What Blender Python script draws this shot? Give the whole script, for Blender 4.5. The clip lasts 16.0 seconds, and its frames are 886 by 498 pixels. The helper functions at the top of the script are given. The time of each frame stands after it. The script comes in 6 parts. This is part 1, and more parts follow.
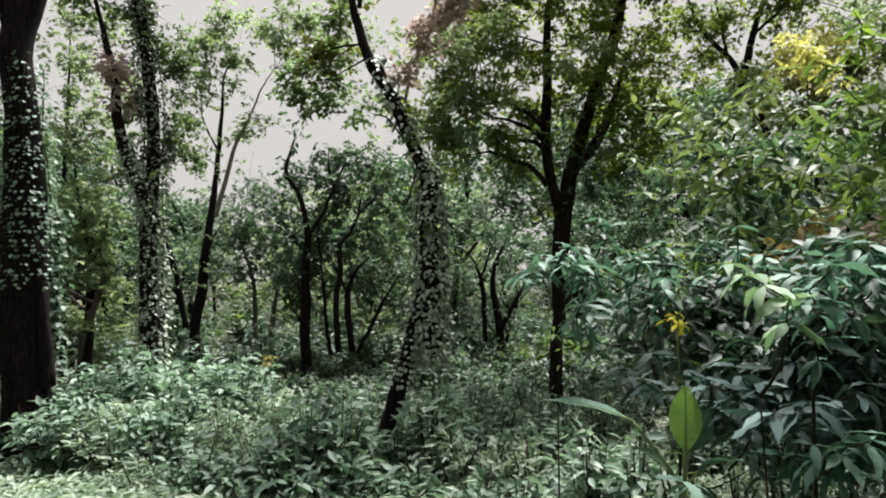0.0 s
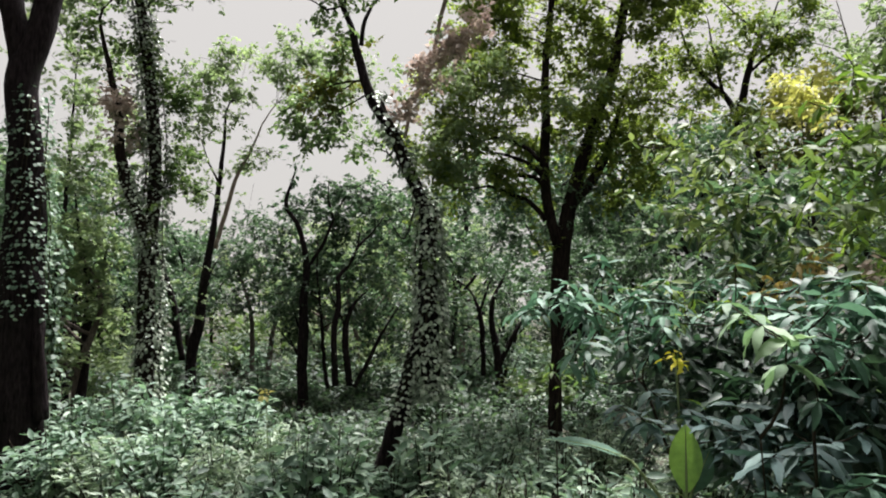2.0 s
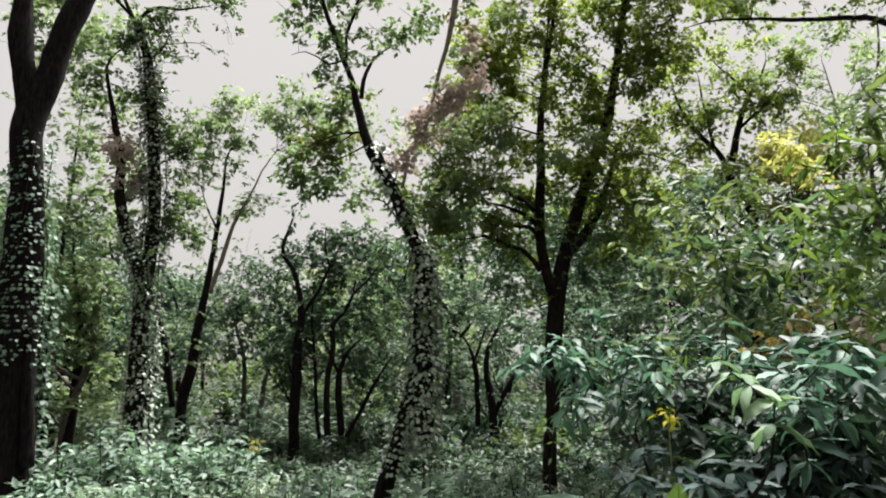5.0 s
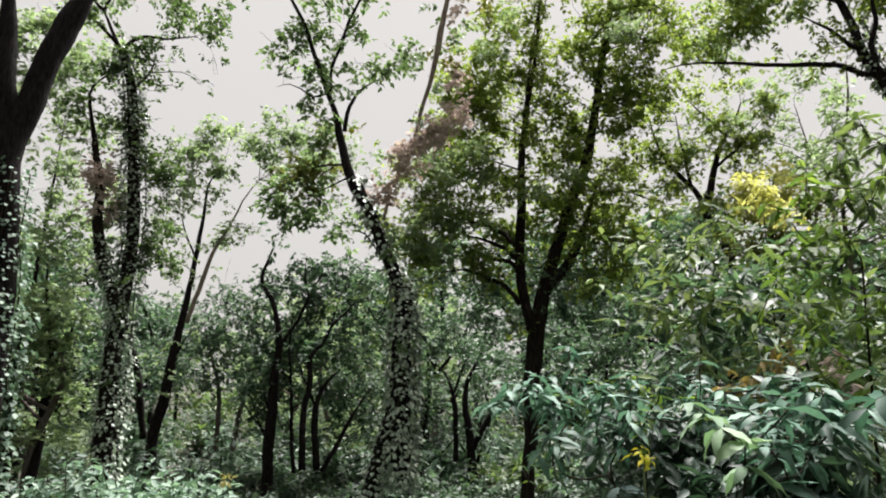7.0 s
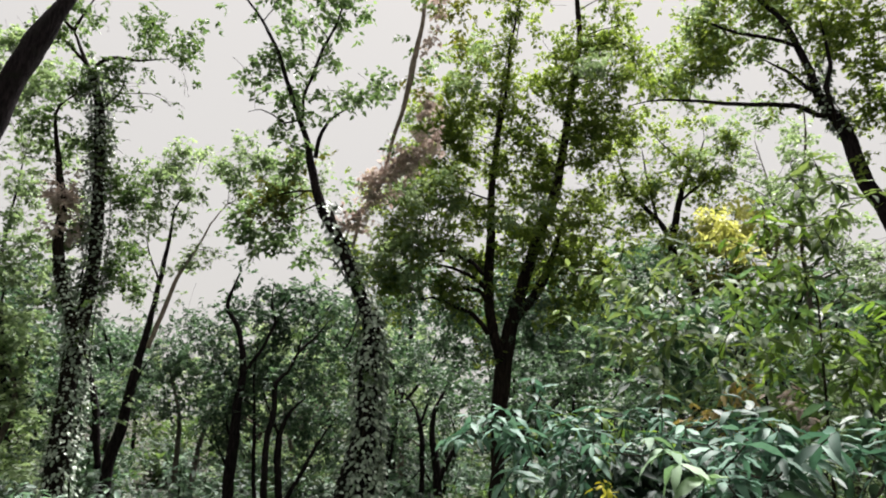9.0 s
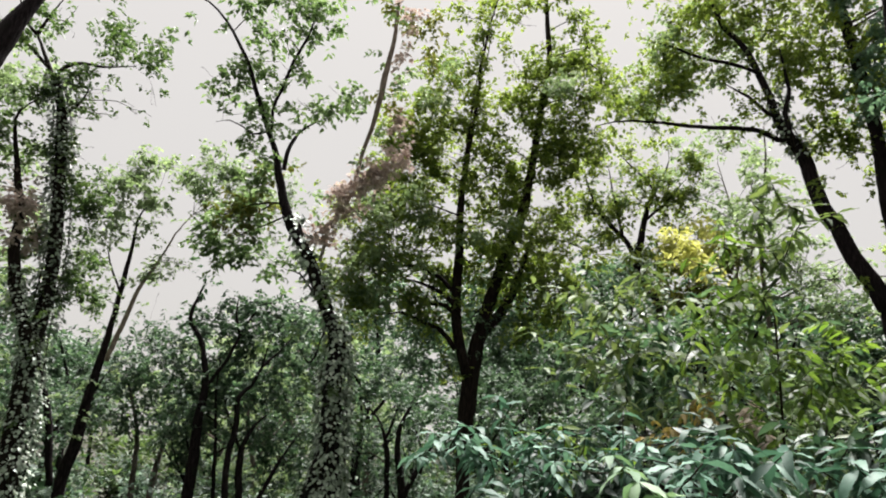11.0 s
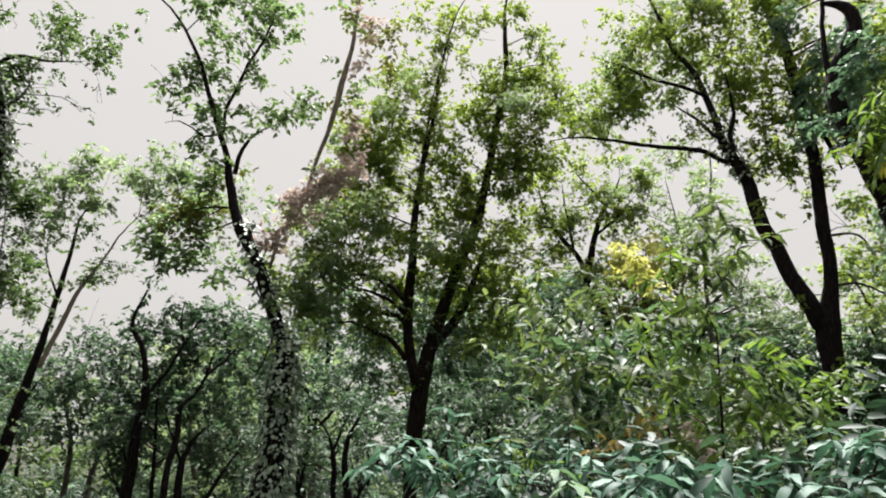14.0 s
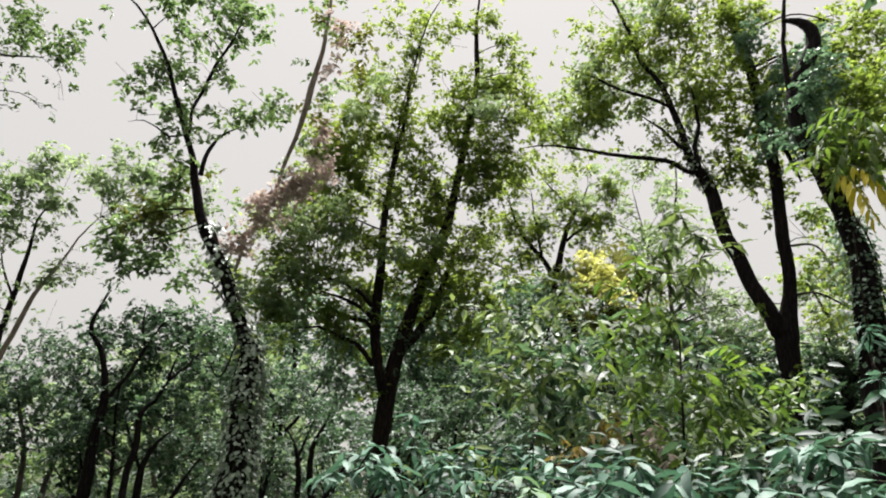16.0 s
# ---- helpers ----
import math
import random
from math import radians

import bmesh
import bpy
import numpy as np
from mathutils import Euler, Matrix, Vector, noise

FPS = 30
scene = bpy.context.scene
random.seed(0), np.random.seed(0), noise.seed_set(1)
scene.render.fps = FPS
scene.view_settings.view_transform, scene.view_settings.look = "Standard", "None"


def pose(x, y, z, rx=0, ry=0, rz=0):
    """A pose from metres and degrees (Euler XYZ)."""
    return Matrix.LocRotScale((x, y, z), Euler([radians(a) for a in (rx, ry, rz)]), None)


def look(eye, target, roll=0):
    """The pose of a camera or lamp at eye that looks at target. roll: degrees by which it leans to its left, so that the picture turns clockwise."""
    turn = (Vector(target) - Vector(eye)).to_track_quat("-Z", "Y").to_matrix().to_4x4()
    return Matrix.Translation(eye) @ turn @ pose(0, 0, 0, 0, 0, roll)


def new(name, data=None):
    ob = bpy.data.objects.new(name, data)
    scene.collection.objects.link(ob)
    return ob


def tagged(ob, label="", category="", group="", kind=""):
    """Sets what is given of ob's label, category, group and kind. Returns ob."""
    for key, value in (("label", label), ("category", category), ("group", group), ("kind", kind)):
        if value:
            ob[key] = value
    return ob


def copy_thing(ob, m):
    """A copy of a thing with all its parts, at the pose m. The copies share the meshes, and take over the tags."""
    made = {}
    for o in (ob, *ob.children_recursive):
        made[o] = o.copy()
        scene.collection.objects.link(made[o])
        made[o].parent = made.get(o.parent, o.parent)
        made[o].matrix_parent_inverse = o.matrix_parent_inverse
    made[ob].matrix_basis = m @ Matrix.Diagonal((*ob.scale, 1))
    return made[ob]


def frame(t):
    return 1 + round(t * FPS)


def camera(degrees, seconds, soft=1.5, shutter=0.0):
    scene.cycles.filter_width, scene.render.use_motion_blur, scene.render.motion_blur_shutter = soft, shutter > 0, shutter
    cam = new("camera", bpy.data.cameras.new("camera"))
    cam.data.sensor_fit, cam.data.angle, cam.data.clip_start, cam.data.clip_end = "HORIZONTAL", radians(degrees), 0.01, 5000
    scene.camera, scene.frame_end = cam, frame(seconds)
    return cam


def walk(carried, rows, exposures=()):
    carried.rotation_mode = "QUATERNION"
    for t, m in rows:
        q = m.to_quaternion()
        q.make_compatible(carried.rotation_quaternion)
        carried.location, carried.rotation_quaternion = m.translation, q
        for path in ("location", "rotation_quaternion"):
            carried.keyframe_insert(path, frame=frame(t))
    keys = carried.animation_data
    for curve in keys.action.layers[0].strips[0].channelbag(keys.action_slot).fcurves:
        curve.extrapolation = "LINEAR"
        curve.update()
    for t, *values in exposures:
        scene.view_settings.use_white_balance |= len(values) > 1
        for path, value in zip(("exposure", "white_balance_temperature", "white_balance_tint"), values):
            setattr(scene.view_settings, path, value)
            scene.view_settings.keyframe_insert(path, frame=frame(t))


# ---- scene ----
# ---- camera and walk ----
cam = camera(70.0, 16.0, soft=2.0)
EYE = 1.65
ROWS = [
    (0.0, 0.0000, 0.0000, -0.0000, 0.000, 3.000, -0.000),
    (0.5, -0.0003, -0.0008, 0.0019, -0.003, 3.744, -0.141),
    (1.0, -0.0007, -0.0027, 0.0084, -0.014, 4.454, -0.202),
    (1.5, -0.0021, -0.0024, 0.0120, -0.073, 5.178, -0.308),
    (2.0, 0.0005, -0.0081, 0.0161, -0.094, 5.935, -0.395),
    (2.5, 0.0024, -0.0158, 0.0184, -0.091, 6.558, -0.512),
    (3.0, 0.0009, -0.0246, 0.0209, -0.114, 7.325, -0.639),
    (3.5, -0.0002, -0.0344, 0.0246, -0.142, 8.062, -0.755),
    (4.0, -0.0007, -0.0451, 0.0293, -0.170, 8.786, -0.866),
    (6.5, 0.0144, -0.0755, 0.0567, -1.444, 12.233, -1.544),
    (7.0, 0.0170, -0.0790, 0.0600, -2.052, 13.017, -1.705),
    (7.5, 0.0206, -0.0791, 0.0664, -2.753, 13.769, -1.781),
    (8.0, 0.0252, -0.0823, 0.0709, -3.328, 14.352, -1.866),
    (8.5, 0.0294, -0.0880, 0.0753, -4.003, 14.982, -1.950),
    (9.0, 0.0317, -0.0936, 0.0780, -4.719, 15.519, -2.024),
    (9.5, 0.0359, -0.0962, 0.0801, -5.430, 15.991, -2.034),
    (12.0, 0.0498, -0.0994, 0.0879, -8.985, 17.310, -2.238),
    (12.5, 0.0507, -0.0927, 0.0894, -9.722, 17.493, -2.249),
    (13.0, 0.0535, -0.0861, 0.0924, -10.440, 17.662, -2.266),
    (13.5, 0.0556, -0.0832, 0.0925, -11.156, 17.837, -2.273),
    (14.0, 0.0592, -0.0839, 0.0942, -11.870, 17.989, -2.258),
    (14.5, 0.0643, -0.0808, 0.0946, -12.452, 18.130, -2.228),
    (15.0, 0.0700, -0.0778, 0.0971, -13.166, 18.272, -2.182),
    (15.5, 0.0716, -0.0786, 0.0989, -13.882, 18.414, -2.144),
    (16.0, 0.0755, -0.0777, 0.0982, -14.713, 18.590, -2.106),
]
walk(cam, [(t, pose(x, y, EYE + z, 0, 0, yaw) @ pose(0, 0, 0, pitch) @ pose(0, 0, 0, 0, roll) @ pose(0, 0, 0, 90))
           for t, x, y, z, yaw, pitch, roll in ROWS],
     exposures=((0.0, 1.65), (2.0, 1.69), (4.0, 1.71), (8.0, 1.75), (16.0, 1.76)))

# ---- world and light ----
world = bpy.data.worlds.new("overcast_sky")
scene.world = world
world.use_nodes = True
wn, wl = world.node_tree.nodes, world.node_tree.links
sky = wn.new("ShaderNodeTexSky")
sky.sky_type, sky.sun_disc = "NISHITA", False
sky.sun_elevation, sky.sun_rotation = radians(70), radians(24)
sky.air_density, sky.dust_density = 1.0, 6.0
haze = wn.new("ShaderNodeMix")
haze.data_type = "RGBA"
haze.inputs["Factor"].default_value = 0.88
haze.inputs["B"].default_value = (7.78, 7.48, 7.16, 1)
# an overcast dome: brighter overhead than at the horizon
dome = wn.new("ShaderNodeTexCoord")
split = wn.new("ShaderNodeSeparateXYZ")
rise = wn.new("ShaderNodeMath")
rise.operation = "MULTIPLY_ADD"
rise.inputs[1].default_value, rise.inputs[2].default_value = 0.16, 0.93
rise.use_clamp = False
tone = wn.new("ShaderNodeMix")
tone.data_type, tone.blend_type = "RGBA", "MULTIPLY"
tone.inputs["Factor"].default_value = 1.0
wl.new(dome.outputs["Generated"], split.inputs[0])
wl.new(split.outputs["Z"], rise.inputs[0])
wl.new(rise.outputs[0], tone.inputs["B"])
wl.new(sky.outputs[0], haze.inputs["A"])
wl.new(haze.outputs["Result"], tone.inputs["A"])
wl.new(tone.outputs["Result"], wn["Background"].inputs["Color"])
wn["Background"].inputs["Strength"].default_value = 0.0315

sun_data = bpy.data.lights.new("sun", "SUN")
sun_data.energy, sun_data.angle, sun_data.color = 5.0, radians(24), (1.0, 0.96, 0.95)
sun = new("sun", sun_data)
sun.matrix_world = look((2.5, 5.5, 17), (0, 0, 0))

rng = np.random.default_rng(7)


# ---- materials ----
def nodes_of(name):
    m = bpy.data.materials.new(name)
    m.use_nodes = True
    return m, m.node_tree.nodes, m.node_tree.links, m.node_tree.nodes["Principled BSDF"]


def ramp(n, stops):
    r = n.new("ShaderNodeValToRGB")
    e = r.color_ramp.elements
    while len(e) < len(stops):
        e.new(0.5)
    for k, (at, c) in zip(e, stops):
        k.position, k.color = at, (*c, 1)
    return r


def leaf_material(name, dark, mid, light, rough=0.42, thin=0.35, single=False, tint=(1.5, 1.6, 0.75), gloss=0.4):
    """A leaf: its tint differs from leaf to leaf and over metres, the blade lets some light through."""
    m, n, l, p = nodes_of(name)
    pick = n.new("ShaderNodeObjectInfo" if single else "ShaderNodeNewGeometry")
    geo = n.new("ShaderNodeNewGeometry")
    big = n.new("ShaderNodeTexNoise")
    big.inputs["Scale"].default_value = 0.9
    fine = n.new("ShaderNodeTexNoise")
    fine.inputs["Scale"].default_value = 45.0
    fine.inputs["Detail"].default_value = 3.0
    add = n.new("ShaderNodeMath")
    add.operation = "MULTIPLY_ADD"
    add.inputs[1].default_value = 0.62
    shift = n.new("ShaderNodeMath")
    shift.operation = "MULTIPLY_ADD"
    shift.inputs[1].default_value = 0.55
    l.new(geo.outputs["Position"], big.inputs["Vector"])
    l.new(geo.outputs["Position"], fine.inputs["Vector"])
    l.new(big.outputs["Fac"], shift.inputs[0])
    shift.inputs[2].default_value = -0.1
    l.new(pick.outputs["Random" if single else "Random Per Island"], add.inputs[0])
    l.new(shift.outputs[0], add.inputs[2])
    r = ramp(n, [(0.0, dark), (0.5, mid), (0.95, light)])
    l.new(add.outputs[0], r.inputs[0])
    mott = n.new("ShaderNodeMix")
    mott.data_type, mott.blend_type = "RGBA", "MULTIPLY"
    mott.inputs["Factor"].default_value = 0.5
    tone = ramp(n, [(0.3, (0.6, 0.62, 0.6)), (0.7, (1.15, 1.15, 1.1))])
    l.new(fine.outputs["Fac"], tone.inputs[0])
    l.new(r.outputs[0], mott.inputs["A"])
    l.new(tone.outputs[0], mott.inputs["B"])
    l.new(mott.outputs["Result"], p.inputs["Base Color"])
    p.inputs["Roughness"].default_value = rough if single else rough - 0.08
    p.inputs["Specular IOR Level"].default_value = 0.6 * gloss if single else gloss
    if thin:
        tr = n.new("ShaderNodeBsdfTranslucent")
        warm = n.new("ShaderNodeMix")
        warm.data_type, warm.blend_type = "RGBA", "MULTIPLY"
        warm.inputs["Factor"].default_value = 1.0
        warm.inputs["B"].default_value = (*tint, 1)
        l.new(mott.outputs["Result"], warm.inputs["A"])
        l.new(warm.outputs["Result"], tr.inputs["Color"])
        mix = n.new("ShaderNodeMixShader")
        mix.inputs[0].default_value = thin
        l.new(p.outputs[0], mix.inputs[1])
        l.new(tr.outputs[0], mix.inputs[2])
        l.new(mix.outputs[0], n["Material Output"].inputs[0])
    return m


def bark_material(name, dark, light, moss, cover=0.45):
    m, n, l, p = nodes_of(name)
    geo = n.new("ShaderNodeNewGeometry")
    stretch = n.new("ShaderNodeMapping")
    stretch.inputs["Scale"].default_value = (1, 1, 0.22)
    l.new(geo.outputs["Position"], stretch.inputs["Vector"])
    ridges = n.new("ShaderNodeTexNoise")
    ridges.inputs["Scale"].default_value = 38.0
    ridges.inputs["Detail"].default_value = 6.0
    ridges.inputs["Roughness"].default_value = 0.65
    l.new(stretch.outputs[0], ridges.inputs["Vector"])
    patch = n.new("ShaderNodeTexNoise")
    patch.inputs["Scale"].default_value = 3.2
    patch.inputs["Detail"].default_value = 5.0
    l.new(geo.outputs["Position"], patch.inputs["Vector"])
    r = ramp(n, [(0.32, dark), (0.68, light)])
    l.new(ridges.outputs["Fac"], r.inputs[0])
    k = ramp(n, [(cover, (0, 0, 0)), (cover + 0.16, (1, 1, 1))])
    l.new(patch.outputs["Fac"], k.inputs[0])
    mix = n.new("ShaderNodeMix")
    mix.data_type = "RGBA"
    mix.inputs["B"].default_value = (*moss, 1)
    l.new(k.outputs[0], mix.inputs["Factor"])
    l.new(r.outputs[0], mix.inputs["A"])
    l.new(mix.outputs["Result"], p.inputs["Base Color"])
    p.inputs["Roughness"].default_value = 0.9
    p.inputs["Specular IOR Level"].default_value = 0.08
    b = n.new("ShaderNodeBump")
    b.inputs["Strength"].default_value, b.inputs["Distance"].default_value = 0.9, 0.03
    l.new(ridges.outputs["Fac"], b.inputs["Height"])
    l.new(b.outputs[0], p.inputs["Normal"])
    return m


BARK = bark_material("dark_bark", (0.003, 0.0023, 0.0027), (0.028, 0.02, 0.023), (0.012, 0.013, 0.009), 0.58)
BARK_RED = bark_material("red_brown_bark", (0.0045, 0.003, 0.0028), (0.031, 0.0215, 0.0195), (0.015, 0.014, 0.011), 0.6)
BARK_GREY = bark_material("grey_bark", (0.05, 0.04, 0.038), (0.2, 0.16, 0.15), (0.06, 0.045, 0.04), 0.5)
BARK_PALE = bark_material("pale_bark", (0.12, 0.09, 0.075), (0.34, 0.27, 0.23), (0.1, 0.09, 0.06), 0.62)
TWIG = bark_material("twig_bark", (0.01, 0.008, 0.006), (0.045, 0.036, 0.026), (0.04, 0.045, 0.025), 0.6)
STALK = bark_material("green_stalk", (0.14, 0.18, 0.09), (0.24, 0.3, 0.15), (0.18, 0.23, 0.11), 0.6)
LEAF = leaf_material("canopy_leaf", (0.017, 0.032, 0.014), (0.075, 0.12, 0.05), (0.16, 0.21, 0.09), 0.55, 0.42, tint=(1.35, 1.5, 0.85))
LEAF_WARM = leaf_material("warm_canopy_leaf", (0.045, 0.07, 0.022), (0.14, 0.185, 0.056), (0.27, 0.31, 0.105), 0.55, 0.6, tint=(1.5, 1.6, 0.75))
# darker copy of the canopy leaf, with the forest's shade put into its colour
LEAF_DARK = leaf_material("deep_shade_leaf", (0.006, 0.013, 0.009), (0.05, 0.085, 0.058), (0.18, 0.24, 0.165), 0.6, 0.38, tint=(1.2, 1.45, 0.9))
# pale leaf: backlight and haze on the foliage are put into the colour
LEAF_BACKLIT = leaf_material("backlit_leaf", (0.09, 0.135, 0.075), (0.19, 0.25, 0.145), (0.33, 0.385, 0.24), 0.55, 0.5, tint=(1.3, 1.4, 0.95))
LEAF_SOFT = leaf_material("soft_green_leaf", (0.045, 0.08, 0.038), (0.115, 0.165, 0.082), (0.21, 0.27, 0.145), 0.55, 0.5, tint=(1.3, 1.45, 0.9))
LEAF_OLIVE = leaf_material("olive_leaf", (0.05, 0.055, 0.015), (0.1, 0.11, 0.03), (0.19, 0.17, 0.05), 0.5, 0.4)
# mid and light tones raised: bright sky-lit flecks are painted into the ivy
LEAF_IVY = leaf_material("ivy_leaf", (0.015, 0.03, 0.018), (0.29, 0.35, 0.275), (0.57, 0.63, 0.53), 0.45, 0.0, tint=(1.2, 1.4, 0.95))
LEAF_BUSH = leaf_material("bush_leaf", (0.018, 0.04, 0.028), (0.145, 0.225, 0.165), (0.33, 0.42, 0.32), 0.6, 0.28, tint=(1.2, 1.4, 1.0))
LEAF_HERB = leaf_material("herb_leaf", (0.028, 0.05, 0.034), (0.2, 0.27, 0.195), (0.4, 0.46, 0.37), 0.6, 0.28, tint=(1.25, 1.4, 0.95))
LEAF_BIG = leaf_material("broad_leaf", (0.016, 0.04, 0.028), (0.08, 0.156, 0.114), (0.19, 0.297, 0.23), 0.55, 0.24, True, tint=(1.1, 1.3, 1.0))
LEAF_BIG_PALE = leaf_material("pale_broad_leaf", (0.08, 0.14, 0.085), (0.16, 0.245, 0.15), (0.27, 0.36, 0.23), 0.6, 0.26, True, tint=(1.2, 1.35, 0.9))
LEAF_BIG_LIME = leaf_material("lime_leaf", (0.04, 0.075, 0.02), (0.105, 0.165, 0.045), (0.2, 0.265, 0.085), 0.55, 0.4, True)
LEAF_BIG_MID = leaf_material("mid_green_leaf", (0.02, 0.037, 0.018), (0.1, 0.145, 0.065), (0.23, 0.28, 0.145), 0.6, 0.32, True, tint=(1.4, 1.45, 0.75))
# bluish, darker copy of LEAF_BIG; part of the darkness is shade painted in
LEAF_BIG_DARK = leaf_material("shaded_broad_leaf", (0.015, 0.032, 0.032), (0.075, 0.122, 0.12), (0.16, 0.225, 0.21), 0.62, 0.18, True, tint=(1.1, 1.4, 1.0))
LEAF_LIME = leaf_material("lime_leaflet", (0.075, 0.13, 0.028), (0.13, 0.2, 0.048), (0.2, 0.27, 0.08), 0.5, 0.4, True)
LEAF_GOLD = leaf_material("golden_leaflet", (0.5, 0.42, 0.03), (0.66, 0.56, 0.05), (0.78, 0.68, 0.1), 0.55, 0.4, True, tint=(1.1, 1.05, 0.8))
# near-black fill leaf: the shade inside the saplings is put into its colour
LEAF_FILL_SHADED = leaf_material("shaded_inner_leaf", (0.012, 0.028, 0.02), (0.036, 0.064, 0.046), (0.085, 0.125, 0.088), 0.65, 0.2, tint=(1.2, 1.5, 0.9))
LEAF_BANANA = leaf_material("banana_leaf", (0.15, 0.26, 0.07), (0.2, 0.34, 0.1), (0.25, 0.4, 0.13), 0.4, 0.4, True)
LEAF_YELLOW = leaf_material("yellow_leaf", (0.4, 0.41, 0.11), (0.5, 0.5, 0.17), (0.6, 0.59, 0.27), 0.6, 0.45, tint=(1.2, 1.2, 0.85))
LEAF_BROWN = leaf_material("withered_leaf", (0.3, 0.235, 0.21), (0.48, 0.4, 0.365), (0.64, 0.57, 0.53), 0.75, 0.4, tint=(1.1, 1.0, 0.95))
LEAF_RUST = leaf_material("rust_leaf", (0.13, 0.085, 0.035), (0.27, 0.19, 0.075), (0.44, 0.34, 0.15), 0.65, 0.3)
PETAL = leaf_material("yellow_petal", (0.5, 0.42, 0.03), (0.62, 0.55, 0.06), (0.7, 0.66, 0.13), 0.55, 0.3)
PETAL_PEACH = leaf_material("peach_petal", (0.55, 0.47, 0.22), (0.64, 0.56, 0.28), (0.7, 0.64, 0.38), 0.6, 0.3)


def soil_material():
    m, n, l, p = nodes_of("leaf_litter_soil")
    geo = n.new("ShaderNodeNewGeometry")
    a = n.new("ShaderNodeTexNoise")
    a.inputs["Scale"].default_value, a.inputs["Detail"].default_value = 3.5, 8.0
    b = n.new("ShaderNodeTexVoronoi")
    b.inputs["Scale"].default_value = 22.0
    l.new(geo.outputs["Position"], a.inputs["Vector"])
    l.new(geo.outputs["Position"], b.inputs["Vector"])
    r = ramp(n, [(0.38, (0.01, 0.016, 0.008)), (0.5, (0.022, 0.023, 0.014)), (0.64, (0.05, 0.044, 0.03))])
    l.new(a.outputs["Fac"], r.inputs[0])
    mix = n.new("ShaderNodeMix")
    mix.data_type, mix.blend_type = "RGBA", "MULTIPLY"
    mix.inputs["Factor"].default_value = 0.6
    l.new(r.outputs[0], mix.inputs["A"])
    flake = ramp(n, [(0.1, (0.55, 0.52, 0.48)), (0.6, (1.2, 1.15, 1.05))])
    l.new(b.outputs["Distance"], flake.inputs[0])
    l.new(flake.outputs[0], mix.inputs["B"])
    l.new(mix.outputs["Result"], p.inputs["Base Color"])
    p.inputs["Roughness"].default_value = 0.95
    bump = n.new("ShaderNodeBump")
    bump.inputs["Distance"].default_value = 0.03
    l.new(b.outputs["Distance"], bump.inputs["Height"])
    l.new(bump.outputs[0], p.inputs["Normal"])
    return m


SOIL = soil_material()


# ---- building helpers ----
def unit(v):
    return v / np.maximum(np.linalg.norm(v, axis=-1, keepdims=True), 1e-9)


def ground_z(x, y):
    r = np.hypot(x, y)
    return (-0.06 * np.clip(r - 1.5, 0, 6.5) + 0.05 * np.sin(0.9 * x + 1.3) * np.cos(0.7 * y) * np.clip(r / 6, 0, 1)
            + 0.25 * np.sin(0.08 * x) * np.sin(0.06 * y + 1) * np.clip((r - 12) / 20, 0, 1))


def mesh_of(name, verts, faces, material, smooth=False):
    """A mesh from an array of corners and arrays of faces (all triangles, all quads, or a list of both)."""
    me = bpy.data.meshes.new(name)
    groups = [np.asarray(f, dtype=np.int32) for f in (faces if isinstance(faces, list) else [faces]) if len(f)]
    verts = np.asarray(verts, dtype=np.float32)
    me.vertices.add(len(verts))
    me.vertices.foreach_set("co", verts.ravel())
    loops = np.concatenate([g.ravel() for g in groups])
    sizes = np.concatenate([np.full(len(g), g.shape[1], dtype=np.int32) for g in groups])
    me.loops.add(len(loops))
    me.loops.foreach_set("vertex_index", loops)
    me.polygons.add(len(sizes))
    me.polygons.foreach_set("loop_start", np.concatenate([[0], np.cumsum(sizes)[:-1]]).astype(np.int32))
    me.update(calc_edges=True)
    if smooth:
        me.polygons.foreach_set("use_smooth", np.ones(len(sizes), dtype=bool))
    me.materials.append(material)
    return me


def part(name, me, parent, label=""):
    ob = new(name, me)
    ob.parent = parent
    return tagged(ob, label)


def thing(name, at, label, category, group="", kind=""):
    ob = new(name)
    ob.location = at
    ob.empty_display_size = 0.2
    bpy.context.view_layer.update()
    return tagged(ob, label, category, group, kind)


def spline(points, step=0.12):
    """Catmull-Rom through control points (x, y, z, radius)."""
    p = np.asarray(points, dtype=float)
    if len(p) < 3:
        p = np.array([p[0], 0.5 * (p[0] + p[-1]) + [*rng.normal(0, 0.04, 2), 0, 0], p[-1]])
    q = np.vstack([2 * p[0] - p[1], p, 2 * p[-1] - p[-2]])
    out = []
    for k in range(1, len(q) - 2):
        a, b, c, d = q[k - 1], q[k], q[k + 1], q[k + 2]
        n = max(2, int(np.linalg.norm((c - b)[:3]) / step))
        s = np.linspace(0, 1, n, endpoint=False)[:, None]
        out.append(0.5 * (2 * b + (c - a) * s + (2 * a - 5 * b + 4 * c - d) * s ** 2 + (3 * b - a - 3 * c + d) * s ** 3))
    out.append(p[-1:])
    return np.vstack(out)


